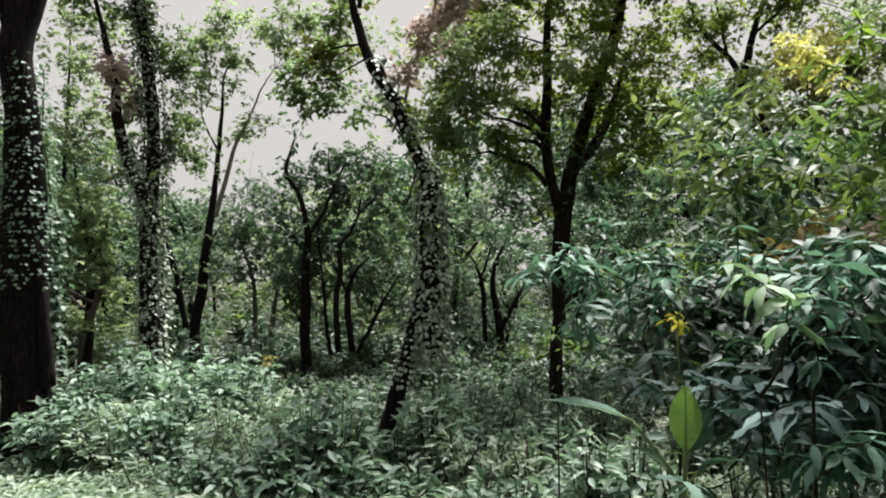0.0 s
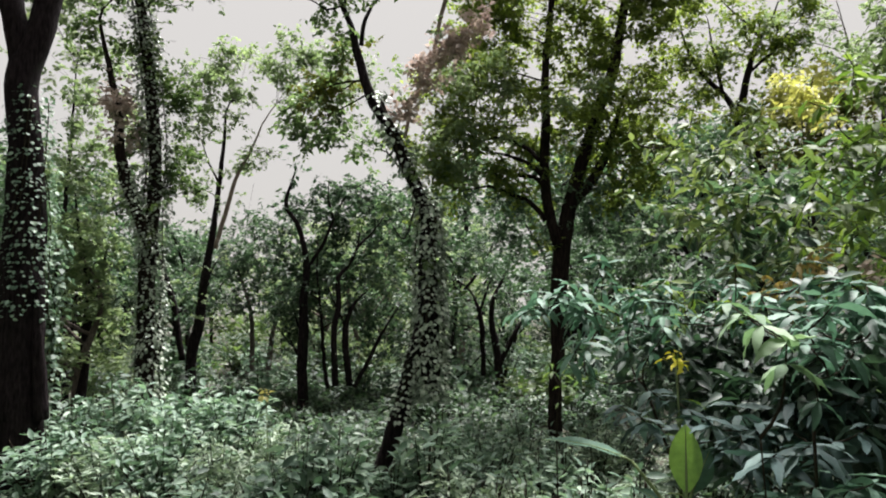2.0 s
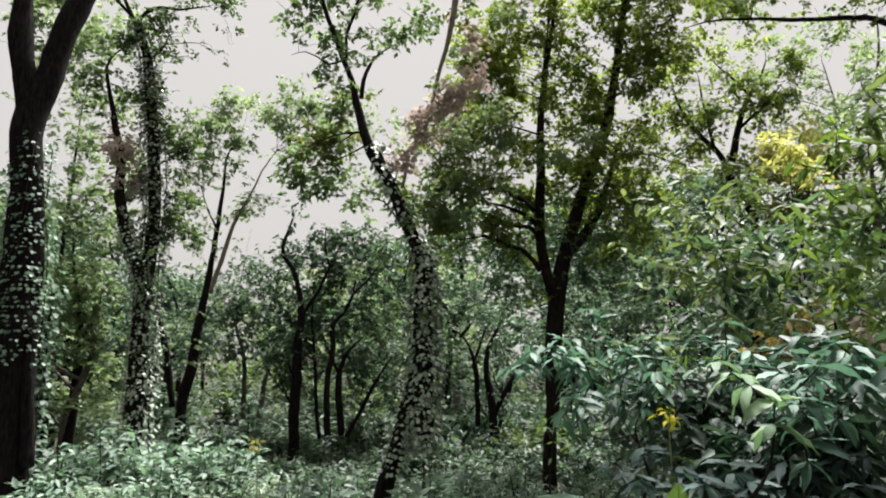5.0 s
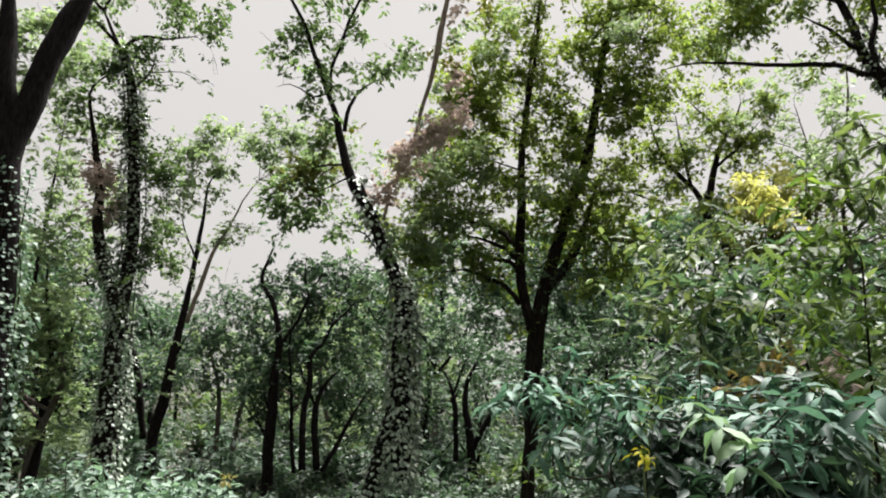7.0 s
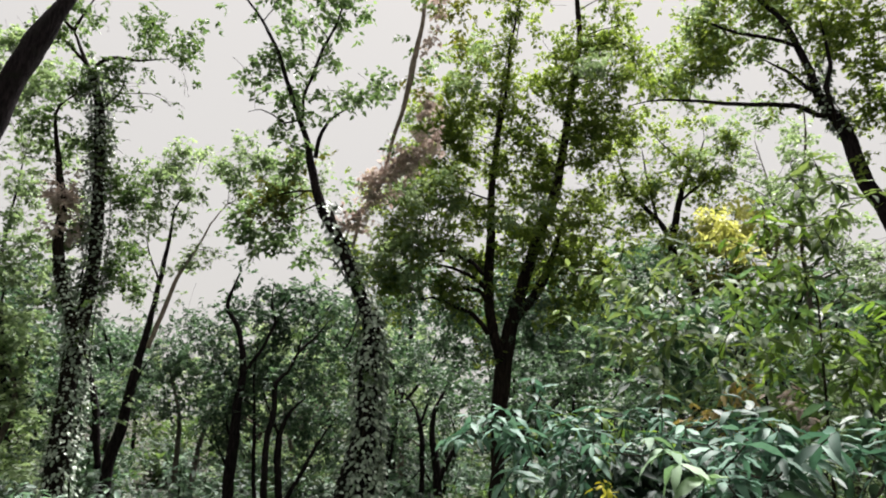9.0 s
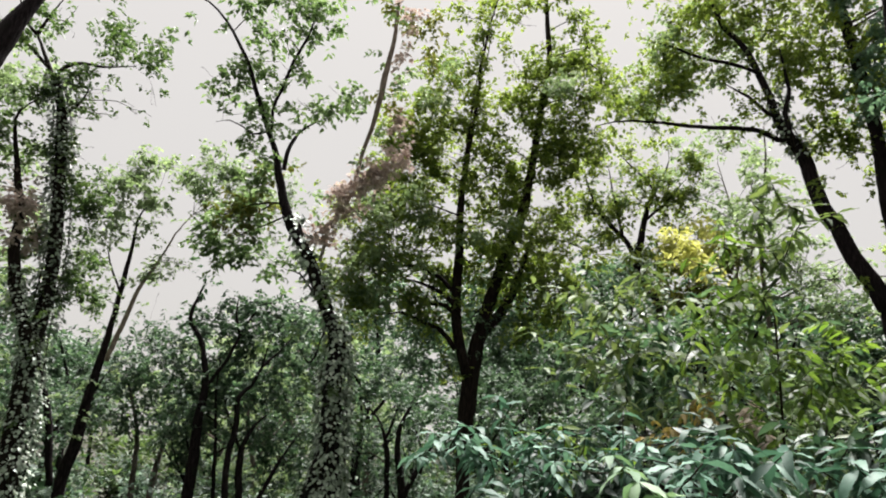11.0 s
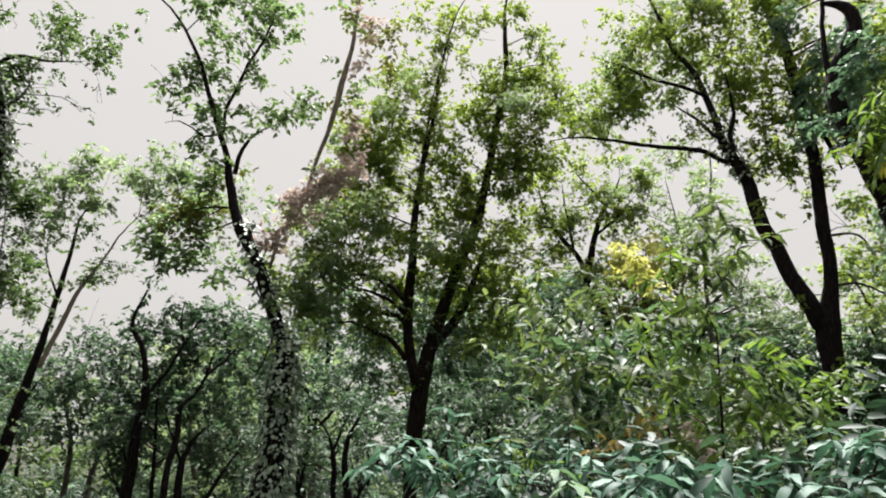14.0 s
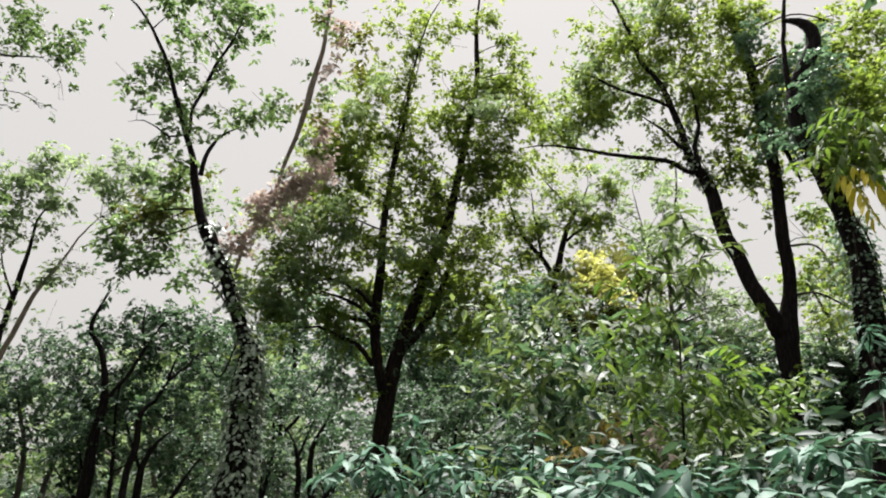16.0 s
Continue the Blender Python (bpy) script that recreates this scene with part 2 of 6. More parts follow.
def tube(path, sides=9, wobble=0.12):
    """Corners and quads of a tapering limb along path (x, y, z, radius), with an uneven bark outline and closed ends."""
    c, r = path[:, :3], np.maximum(path[:, 3], 0.002)
    t = unit(np.gradient(c, axis=0))
    ref = np.array([0.31, 0.95, 0.05]) if abs(t[0] @ np.array([0.31, 0.95, 0.05])) < 0.9 else np.array([1.0, 0, 0])
    u = unit(np.cross(t, ref))
    v = np.cross(t, u)
    ang = np.linspace(0, 2 * np.pi, sides, endpoint=False)
    k = np.arange(len(c))[:, None]
    lump = 1 + wobble * (rng.standard_normal((len(c), sides)) * 0.2 + 0.55 * np.sin(ang * 3 + rng.uniform(0, 6) + 0.05 * k)
                         + 0.4 * np.sin(ang * 5 + rng.uniform(0, 6) - 0.09 * k) + 0.35 * np.sin(0.5 * k + 2 * ang + rng.uniform(0, 6)))
    ring = c[:, None] + (r[:, None] * lump)[..., None] * (np.cos(ang)[None, :, None] * u[:, None] + np.sin(ang)[None, :, None] * v[:, None])
    verts = np.vstack([ring.reshape(-1, 3), c[:1], c[-1:]])
    k, j = np.meshgrid(np.arange(len(c) - 1), np.arange(sides), indexing="ij")
    j2 = (j + 1) % sides
    quads = np.stack([k * sides + j, k * sides + j2, (k + 1) * sides + j2, (k + 1) * sides + j], -1).reshape(-1, 4)
    j = np.arange(sides)
    n = len(c) * sides
    ends = np.vstack([np.stack([np.full(sides, n), (j + 1) % sides, j], -1),
                      np.stack([np.full(sides, n + 1), n - sides + j, n - sides + (j + 1) % sides], -1)])
    return verts, quads, ends


def limb_mesh(name, path, material, sides=9, wobble=0.12):
    v, q, e = tube(path, sides, wobble)
    return mesh_of(name, v, [q, e], material, True)


def join_tubes(name, paths, material, sides=4):
    vs, qs, es, n = [], [], [], 0
    for p in paths:
        v, q, e = tube(p, sides, 0.0)
        vs.append(v), qs.append(q + n), es.append(e + n)
        n += len(v)
    return mesh_of(name, np.vstack(vs), [np.vstack(qs), np.vstack(es)], material, True)


def leaf_arrays(at, way, up, length, width, fine=False):
    """Corners and triangles of leaves: folded along the midrib, drooping to the tip."""
    n = len(at)
    way = unit(way)
    side = unit(np.cross(way, up))
    up = np.cross(side, way)
    length, width = np.broadcast_to(length, n)[:, None], np.broadcast_to(width, n)[:, None]
    if fine:
        rows = [(0, 0, 0), (0.3, 0.46, 0.02), (0.62, 0.42, -0.06), (1, 0, -0.24)]
        mids = [(0.3, -0.05), (0.62, -0.12)]
        cols = [at]
        for s, w, h in rows[1:3]:
            cols += [at + way * length * s + side * width * w + up * length * h, at + way * length * s - side * width * w + up * length * h]
        for s, h in mids:
            cols.append(at + way * length * s + up * length * h)
        cols.append(at + way * length + up * length * rows[3][2])
        v = np.stack(cols, 1)
        f = np.array([[0, 1, 5], [0, 5, 2], [1, 3, 6], [1, 6, 5], [5, 6, 4], [5, 4, 2], [3, 7, 6], [6, 7, 4]])
    else:
        v = np.stack([at, at + way * length * 0.42 + side * width * 0.5 + up * width * 0.18, at + way * length - up * length * 0.12,
                      at + way * length * 0.42 - side * width * 0.5 + up * width * 0.18], 1)
        f = np.array([[0, 1, 2], [0, 2, 3]])
    k = v.shape[1]
    return v.reshape(-1, 3), (np.arange(n)[:, None, None] * k + f[None]).reshape(-1, 3)


def sprays(centre, rx, rz, n, size, droop=0.35, per=9):
    """Leaves on short twigs through an uneven ellipsoid: places, directions, and the twigs' ends."""
    m = max(3, n // per)
    d = unit(rng.standard_normal((m, 3)))
    r = rng.uniform(0, 1, (m, 1)) ** 0.42
    lump = 1 + 0.28 * np.sin(d @ np.array([3.1, 2.3, 4.2]) * 1.7 + rng.uniform(0, 6))[:, None]
    hubs = d[:max(3, m // 11)] * (r * lump)[:max(3, m // 11)]
    pick = rng.integers(0, len(hubs), m)
    offset = hubs[pick] + rng.normal(0, 0.2, (m, 3)) * np.where(rng.uniform(0, 1, (m, 1)) < 0.14, 2.6, 1.0)
    root = centre + offset * np.array([rx, rx * 0.9, rz])
    axis = unit(d * np.array([1, 1, 0.6]) + rng.standard_normal((m, 3)) * 0.7 + np.array([0, 0, -droop]))
    span = size * rng.uniform(1.8, 3.4, (m, 1))
    tip = root + axis * span
    s = rng.uniform(0, 1, (m, per, 1))
    at = root[:, None] + (axis * span)[:, None] * s + rng.normal(0, size * 0.12, (m, per, 3))
    flat = unit(np.cross(axis, np.array([0.0, 0.05, 1.0])))[:, None]
    sign = np.where(np.arange(per) % 2 == 0, 1.0, -1.0)[None, :, None]
    way = axis[:, None] * 0.55 + flat * sign * 0.9 + rng.normal(0, 0.35, (m, per, 3)) + np.array([0, 0, -droop * 0.6])
    up = np.array([0, 0, 1.0]) + rng.normal(0, 0.45, (m, per, 3))
    return at.reshape(-1, 3), way.reshape(-1, 3), up.reshape(-1, 3), root, tip


def crown_mesh(name, clumps, material, size, slim=0.45, droop=0.35, fine=False, cap=40000):
    """Leaves of the clumps (x, y, z, rx, rz, cover), as one mesh, and the twigs that carry them."""
    A, W, U, roots, tips = [], [], [], [], []
    for x, y, z, rx, rz, cover in clumps:
        n = int(np.clip(2.3 * cover * np.pi * rx * rz / (0.5 * size * size * slim), 14, cap))
        a, w, u, r, t = sprays(np.array([x, y, z]), rx, rz, n, size, droop)
        A.append(a), W.append(w), U.append(u), roots.append(r), tips.append(t)
    A, W, U = np.vstack(A), np.vstack(W), np.vstack(U)
    L = size * rng.uniform(0.65, 1.3, len(A))
    v, f = leaf_arrays(A, W, U, L, L * slim, fine)
    return mesh_of(name, v, f, material, fine), roots, tips


def base_points(points, flare=1.5):
    """Carries a trunk's first point down to the ground and widens its foot."""
    x, y, z, r = points[0]
    g = float(ground_z(x, y))
    if z > g + 0.25:
        return [(x, y, g - 0.08, r * flare), (x, y, g + 0.2, r * 1.12), *points]
    return [(x, y, g - 0.08, r * flare), *points[1:]] if len(points) > 2 else [(x, y, g - 0.08, r * flare), *points]


def tree(name, label, bark, leaf, size, stems, clumps, slim=0.6, droop=0.35, group="", reach=True, more=(), pale=(), dress=0.0):
    """A tree: trunk, limbs, thin branches out to every clump, and a crown of single leaves."""
    stems = [list(s) for s in stems]
    stems[0] = base_points(stems[0])
    x, y, z, _ = stems[0][0]
    root = thing(name, (x, y, z), label, "tree", group)
    off = np.array([x, y, z, 0.0])
    paths = []
    for k, s in enumerate(stems):
        p = spline(s)
        p[:, 3] *= np.interp(np.linspace(0, 1, len(p)), [0, 0.55 if k else 0.85, 1], [1, 1, 0.45])
        wob = np.cumsum(rng.normal(0, 0.006, (len(p), 3)), axis=0)
        p[:, :3] += wob - np.linspace(0, 1, len(p))[:, None] * wob[-1]
        paths.append(p)
        part("trunk" if k == 0 else "limb", limb_mesh("trunk", p - off, BARK_PALE if k in pale else bark, 15 if k == 0 else 8), root)
    if not clumps:
        return root
    nodes = np.vstack(paths)
    nodes = nodes[nodes[:, 2] > nodes[:, 2].min() + 0.35 * np.ptp(nodes[:, 2])]
    bunches = []
    if reach:
        for c in clumps:
            c0 = np.array(c[:3])
            gap = np.linalg.norm(nodes[:, :3] - c0 + np.array([0, 0, 0.15]), axis=1)
            a = nodes[np.argmin(gap)]
            far = max(0.05, gap.min())
            r0 = min(a[3] * 0.5, 0.006 + 0.009 * far)
            mid = 0.5 * (a[:3] + c0) + np.array([*rng.normal(0, 0.08 * far, 2), 0.1 * far])
            thin = [spline([(*a[:3], r0), (*mid, r0 * 0.7), (*c0, r0 * 0.35)], 0.15)]
            bunches.append(thin)
            for _ in range(4):
                e = c0 + rng.normal(0, 0.5, 3) * np.array([c[3], c[3], c[4]])
                thin.append(spline([(*(0.4 * mid + 0.6 * c0), r0 * 0.4), (*(0.5 * (e + c0) + rng.normal(0, 0.05, 3)), r0 * 0.3), (*e, 0.003)], 0.2))
    clumps = list(clumps)
    if dress:
        for p in paths:
            for q in p[rng.integers(0, 3)::3]:
                if q[2] > z + 2.0 and rng.uniform() < 0.7:
                    clumps.append((*(q[:3] + rng.normal(0, 0.12 + q[3], 3)), rng.uniform(0.1, 0.24), rng.uniform(0.08, 0.18), dress))
    me, roots, tips = crown_mesh("crown", [(c[0] - x, c[1] - y, c[2] - z, *c[3:]) for c in clumps], leaf, size, slim, droop)
    part("crown", me, root)
    for lab, mat, cl, sz in more:
        for c in cl:
            me, _, _ = crown_mesh("foliage", [(c[0] - x, c[1] - y, c[2] - z, *c[3:])], mat, sz, slim, droop)
            tagged(part("foliage", me, root, lab), kind="stuff")
    for thin in bunches:
        part("branch", join_tubes("branch", [p - off for p in thin], TWIG, 5), root)
    return root


def ivy(label, path, n, spread, size, material=None, hang=0.0):
    """Climbing leaves all round a stem, tips down, with creeping stalks. path: (x, y, z, radius)."""
    p = spline(path, 0.05)
    x, y, z = p[0, :3]
    root = thing("climbing_ivy", (x, y, z), label, "ivy")
    k = rng.integers(0, len(p), n)
    ang = rng.uniform(0, 2 * np.pi, n)
    t = unit(np.gradient(p[:, :3], axis=0))[k]
    u = unit(np.cross(t, np.array([0.0, 1.0, 0.02])))
    w = np.cross(t, u)
    out = np.cos(ang)[:, None] * u + np.sin(ang)[:, None] * w
    thick = 0.5 + 0.5 * np.sin(k * 0.11 + 2 * np.sin(ang + 0.05 * k))
    keep = rng.uniform(0, 1, n) < 0.45 + 0.55 * thick
    r = p[k, 3] + np.abs(rng.normal(0, spread, n)) * (0.5 + thick)
    at = p[k, :3] + out * r[:, None] - np.array([x, y, z])
    at[:, 2] -= rng.uniform(0, hang, n)
    way = out * 0.85 + np.array([0, 0, -0.55]) + rng.normal(0, 0.3, (n, 3))
    up = out * 0.5 + np.array([0, 0, 1.0]) + rng.normal(0, 0.3, (n, 3))
    L = size * rng.uniform(0.6, 1.35, n)
    v, f = leaf_arrays(at[keep], way[keep], up[keep], L[keep], L[keep] * 0.72, True)
    part("leaves", mesh_of("leaves", v, f, material or LEAF_IVY, True), root)
    for a0 in np.linspace(0, 6, 5):
        a = a0 + np.linspace(0, 2.5, len(p[::4])) + 0.4 * np.sin(np.arange(len(p[::4])) * 0.3 + a0)
        tt = unit(np.gradient(p[:, :3], axis=0))[::4]
        uu = unit(np.cross(tt, np.array([0.0, 1.0, 0.02])))
        ww = np.cross(tt, uu)
        c = p[::4, :3] + (p[::4, 3] * 1.05)[:, None] * (np.cos(a)[:, None] * uu + np.sin(a)[:, None] * ww) - np.array([x, y, z])
        part("stalk", limb_mesh("stalk", np.hstack([c, np.full((len(c), 1), 0.009)]), TWIG, 4, 0.0), root)
    return root


def shrub(label, x, y, top, rad, leaf, size, slim=0.5, cover=1.6, name="shrub", group="undergrowth shrubs", far=False):
    """A bush: stems from one foot, each with leaves along its upper part and a tuft at the tip."""
    g = float(ground_z(x, y))
    root = thing(name, (x, y, g), label, "shrub", group)
    h = top - g
    m = int(np.clip(9 + 26 * rad, 8, 30))
    stems, A, W, U = [], [], [], []
    n_all = int(np.clip(cover * 2.2 * rad * h / (0.5 * size * size * slim), 60, 5000))
    for _ in range(m):
        a, rr = rng.uniform(0, 2 * np.pi), rad * np.sqrt(rng.uniform(0, 1))
        hh = h * (1 - 0.45 * (rr / rad) ** 2) * rng.uniform(0.72, 1.0)
        e = np.array([rr * np.cos(a), rr * np.sin(a), hh])
        s = spline([(*(e[:2] * 0.12), -0.03, 0.012), (*(e[:2] * 0.55), hh * 0.55, 0.008), (*e, 0.003)], 0.08)
        stems.append(s)
        n = n_all // m
        q = rng.beta(2.2, 1.0, n)
        k = np.clip((q * (len(s) - 1)).astype(int), 0, len(s) - 1)
        b = rng.uniform(0, 2 * np.pi, n)
        out = np.stack([np.cos(b), np.sin(b), rng.normal(0.15, 0.35, n)], 1)
        A.append(s[k, :3] + out * rng.uniform(0, 0.12, (n, 1)) * np.array([1, 1, 0.5]) + rng.normal(0, 0.02, (n, 3)))
        W.append(out + rng.normal(0, 0.3, (n, 3)))
        U.append(np.array([0, 0, 1.0]) + rng.normal(0, 0.35, (n, 3)))
    A, W, U = np.vstack(A), np.vstack(W), np.vstack(U)
    L = size * rng.uniform(0.55, 1.35, len(A))
    v, f = leaf_arrays(A, W, U, L, L * slim, size > 0.09)
    part("leaves", mesh_of("leaves", v, f, leaf, size > 0.09), root)
    if far:
        tagged(part("twig", join_tubes("twig", stems[::3], TWIG, 3), root), kind="stuff")
    else:
        for p in stems:
            part("stem", limb_mesh("stem", p, TWIG, 4, 0.0), root)
    return root


def blade_mesh(name, length, width, material, bend=0.5, rows=9, fold=0.18, wavy=0.02, drip=True):
    """One long leaf blade from the origin along +x, arched down, folded along its midrib."""
    s = np.linspace(0, 1, rows)
    w = width * 0.5 * np.sin(np.pi * s ** (0.85 if drip else 0.95)) ** (1.1 if drip else 0.82)
    w[0], w[-1] = width * 0.02, 0.0
    ang = bend * s
    x = np.cumsum(np.cos(ang)) * length / rows
    z = -np.cumsum(np.sin(ang)) * length / rows
    x, z = x - x[0], z - z[0]
    ripple = wavy * length * np.sin(s * 17)
    v = np.vstack([np.stack([x, 0 * s, z], 1), np.stack([x, w, z + w * fold + ripple], 1), np.stack([x, -w, z + w * fold - ripple], 1)])
    k = np.arange(rows - 1)
    quads = np.vstack([np.stack([k, k + 1, rows + k + 1, rows + k], 1), np.stack([k + 1, k, 2 * rows + k, 2 * rows + k + 1], 1)])
    return mesh_of(name, v, quads, material, True)


def aim(at, way, roll=0.0, scale=1.0):
    x = Vector(way).normalized()
    y = Vector((0, 0, 1)).cross(x)
    y = y.normalized() if y.length > 1e-3 else Vector((0, 1, 0))
    m = Matrix((x, y, x.cross(y))).transposed().to_4x4()
    return Matrix.Translation(at) @ m @ pose(0, 0, 0, roll) @ Matrix.Scale(scale, 4)


BLADES = {}


def blade(kind):
    """Leaf blades that the broad-leaved saplings share."""
    if kind not in BLADES:
        size, width, mat = {"broad": (0.19, 0.041, LEAF_BIG), "lime": (0.165, 0.036, LEAF_BIG_LIME), "mid": (0.175, 0.036, LEAF_BIG_MID), "dark": (0.195, 0.043, LEAF_BIG_DARK), "pale": (0.175, 0.044, LEAF_BIG_PALE)}[kind]
        BLADES[kind] = [blade_mesh("leaf", size, width, mat, b, 7) for b in (0.25, 0.5, 0.8, 1.15)]
    return BLADES[kind]


def sapling(label, foot, shoots, kind="broad", leaves=8, scale=1.0, fill=(), fill_size=0.1, name="broadleaf_sapling", inner=None, spread=0.2, more=1, scatter=0.13):
    """A young broad-leaved tree: a stem, branches to every shoot, and at each shoot a whorl of drooping leaves."""
    fx, fy = foot
    fz = float(ground_z(fx, fy))
    root = thing(name, (fx, fy, fz), label, "sapling")
    shoots = [*shoots, *((*(np.array(s[:3]) + rng.normal(0, scatter, 3) * np.array([1, 1, 0.6]) - np.array([0, 0, 0.05])), s[3] * 0.9) for s in shoots for _ in range(more))]
    top = np.mean([s[:3] for s in shoots], axis=0)
    fork = np.array([0.6 * fx + 0.4 * top[0], 0.6 * fy + 0.4 * top[1], fz + 0.45 * (top[2] - fz)])
    off = np.array([fx, fy, fz, 0])
    thick = min(0.014, 0.005 + 0.0006 * len(shoots))
    crown = 0.25 * fork + 0.75 * top - np.array([0, 0, 0.12])
    part("stem", limb_mesh("stem", spline([(fx, fy, fz - 0.05, thick), (*fork, 0.7 * thick), (*crown, 0.4 * thick)]) - off, TWIG, 7), root)
    wood = spline([(*fork, 0.012), (*crown, 0.006)], 0.05)
    for s in sorted(shoots, key=lambda q: float(np.linalg.norm(np.array(q[:3]) - fork))):
        tip, size = np.array(s[:3]), s[3] * scale
        away = np.linalg.norm(wood[:, :3] - tip, axis=1) + 0.5 * np.maximum(0, wood[:, 2] - tip[2] + 0.06)
        b = wood[np.argmin(np.where(away < 0.09, 9.0, away))]
        reach = np.linalg.norm(tip - b[:3])
        mid = 0.5 * b[:3] + 0.5 * tip + np.array([*rng.normal(0, 0.1 * reach, 2), -0.12 * reach])
        twig = spline([(*b[:3], min(b[3], 0.006)), (*mid, 0.0036), (*tip, 0.0022)], 0.05)
        wood = np.vstack([wood, twig[1:]])
        part("branch", limb_mesh("branch", twig - off, TWIG, 5), root)
        a0 = rng.uniform(0, 6)
        for k in range(leaves):
            a = a0 + k * 2.4 + rng.normal(0, 0.2)
            rise = 0.22 - 0.8 * k / leaves + rng.normal(0, 0.14)
            way = (np.cos(a), np.sin(a), rise)
            back = 1 - spread * max(0.0, k / leaves - 0.3) / 0.7
            at = twig[int(back * (len(twig) - 1)), :3] - np.array([fx, fy, fz])
            lf = part("leaf", blade(kind)[rng.integers(4)], root)
            lf.matrix_basis = aim(at, way, rng.normal(0, 18), size * rng.uniform(0.75, 1.15))
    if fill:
        # by default the fill is darkened to stand for shade between the whorls
        me, _, _ = crown_mesh("inner_leaves", [(c[0] - fx, c[1] - fy, c[2] - fz, *c[3:]) for c in fill], inner or LEAF_FILL_SHADED, fill_size, 0.36, 0.4, True)
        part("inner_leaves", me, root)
    return root


def frond(label, start, end, pairs, length, material, wide=0.2, sag=0.12, name="pinnate_frond"):
    """A feathered leaf: a bowed midrib with narrow leaflets hanging to both sides."""
    a, b = np.array(start), np.array(end)
    root = thing(name, tuple(a), label, "leaf")
    way = b - a
    side = unit(np.cross(way, np.array([0, 0, 1.0])))
    bow = spline([(0, 0, 0, 0.005), (*(0.5 * way + np.array([0, 0, sag])), 0.004), (*way, 0.002)], 0.04)
    part("midrib", limb_mesh("midrib", bow, STALK, 5, 0.0), root)
    shapes = [blade_mesh("leaflet", length, length * wide, material, c, 7, 0.2, 0.01) for c in (0.3, 0.6, 0.9)]
    for k in range(pairs):
        s = 0.12 + 0.88 * k / (pairs - 1)
        at = bow[int(s * (len(bow) - 1)), :3]
        for sign in (-1, 1):
            d = unit(way) * 0.75 + side * sign * 0.75 + np.array([0, 0, -0.35]) + rng.normal(0, 0.1, 3)
            lf = part("leaflet", shapes[rng.integers(3)], root)
            lf.matrix_basis = aim(at, d, rng.normal(0, 12), (1 - 0.45 * abs(s - 0.45)) * rng.uniform(0.85, 1.1))
    return root


# ---- ground ----
def build_ground():
    ax = np.unique(np.concatenate([np.linspace(-14, 14, 71), np.sign(np.linspace(-1, 1, 41)) * (14 + np.abs(np.linspace(-1, 1, 41)) ** 3 * 900)]))
    X, Y = np.meshgrid(ax, ax, indexing="ij")
    Z = ground_z(X, Y) + rng.normal(0, 0.012, X.shape) * (np.hypot(X, Y) < 20)
    n = len(ax)
    i, j = np.meshgrid(np.arange(n - 1), np.arange(n - 1), indexing="ij")
    q = np.stack([i * n + j, (i + 1) * n + j, (i + 1) * n + j + 1, i * n + j + 1], -1).reshape(-1, 4)
    ob = new("ground", mesh_of("ground", np.stack([X, Y, Z], -1).reshape(-1, 3), q, SOIL, True))
    tagged(ob, "forest floor of dark soil and leaf litter", "ground", kind="structure")


build_ground()

# ---- the trees that stand nearest ----

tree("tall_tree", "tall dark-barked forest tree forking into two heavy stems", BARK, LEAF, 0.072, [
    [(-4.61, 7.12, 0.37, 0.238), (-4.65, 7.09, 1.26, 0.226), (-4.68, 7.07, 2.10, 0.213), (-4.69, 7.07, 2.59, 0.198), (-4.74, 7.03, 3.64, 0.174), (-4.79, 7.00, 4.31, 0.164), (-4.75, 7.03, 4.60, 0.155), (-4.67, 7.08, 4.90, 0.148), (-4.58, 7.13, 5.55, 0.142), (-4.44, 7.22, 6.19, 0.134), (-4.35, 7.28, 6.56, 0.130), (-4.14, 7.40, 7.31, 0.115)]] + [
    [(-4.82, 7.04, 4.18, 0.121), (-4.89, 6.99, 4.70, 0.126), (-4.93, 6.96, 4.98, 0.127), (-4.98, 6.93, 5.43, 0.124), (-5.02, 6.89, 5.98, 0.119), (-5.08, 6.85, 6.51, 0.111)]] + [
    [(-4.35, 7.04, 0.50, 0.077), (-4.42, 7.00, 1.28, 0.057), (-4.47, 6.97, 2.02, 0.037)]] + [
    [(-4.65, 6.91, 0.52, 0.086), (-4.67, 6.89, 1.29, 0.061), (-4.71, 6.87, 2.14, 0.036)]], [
    (-5.5, 6.45, 7.55, 1, 0.64, 0.6),
    (-4.32, 7.29, 8.34, 0.93, 0.67, 0.6)])

ivy("sparse pale ivy climbing the trunk of the tall dark tree", [(-4.63, 7.10, 1.59, 0.222), (-4.67, 7.08, 2.59, 0.204), (-4.69, 7.06, 3.25, 0.190), (-4.72, 7.04, 3.84, 0.180), (-4.73, 7.04, 4.18, 0.165)], 1700, 0.045, 0.052, LEAF_BUSH, 0.00)

ivy("slender ivy-wrapped stem beside the tall dark tree", [(-4.62, 7.60, 0.57, 0.028), (-4.64, 7.59, 1.51, 0.026), (-4.65, 7.59, 2.12, 0.023), (-4.64, 7.60, 2.53, 0.020)], 700, 0.050, 0.075, LEAF_BUSH, 0.00)

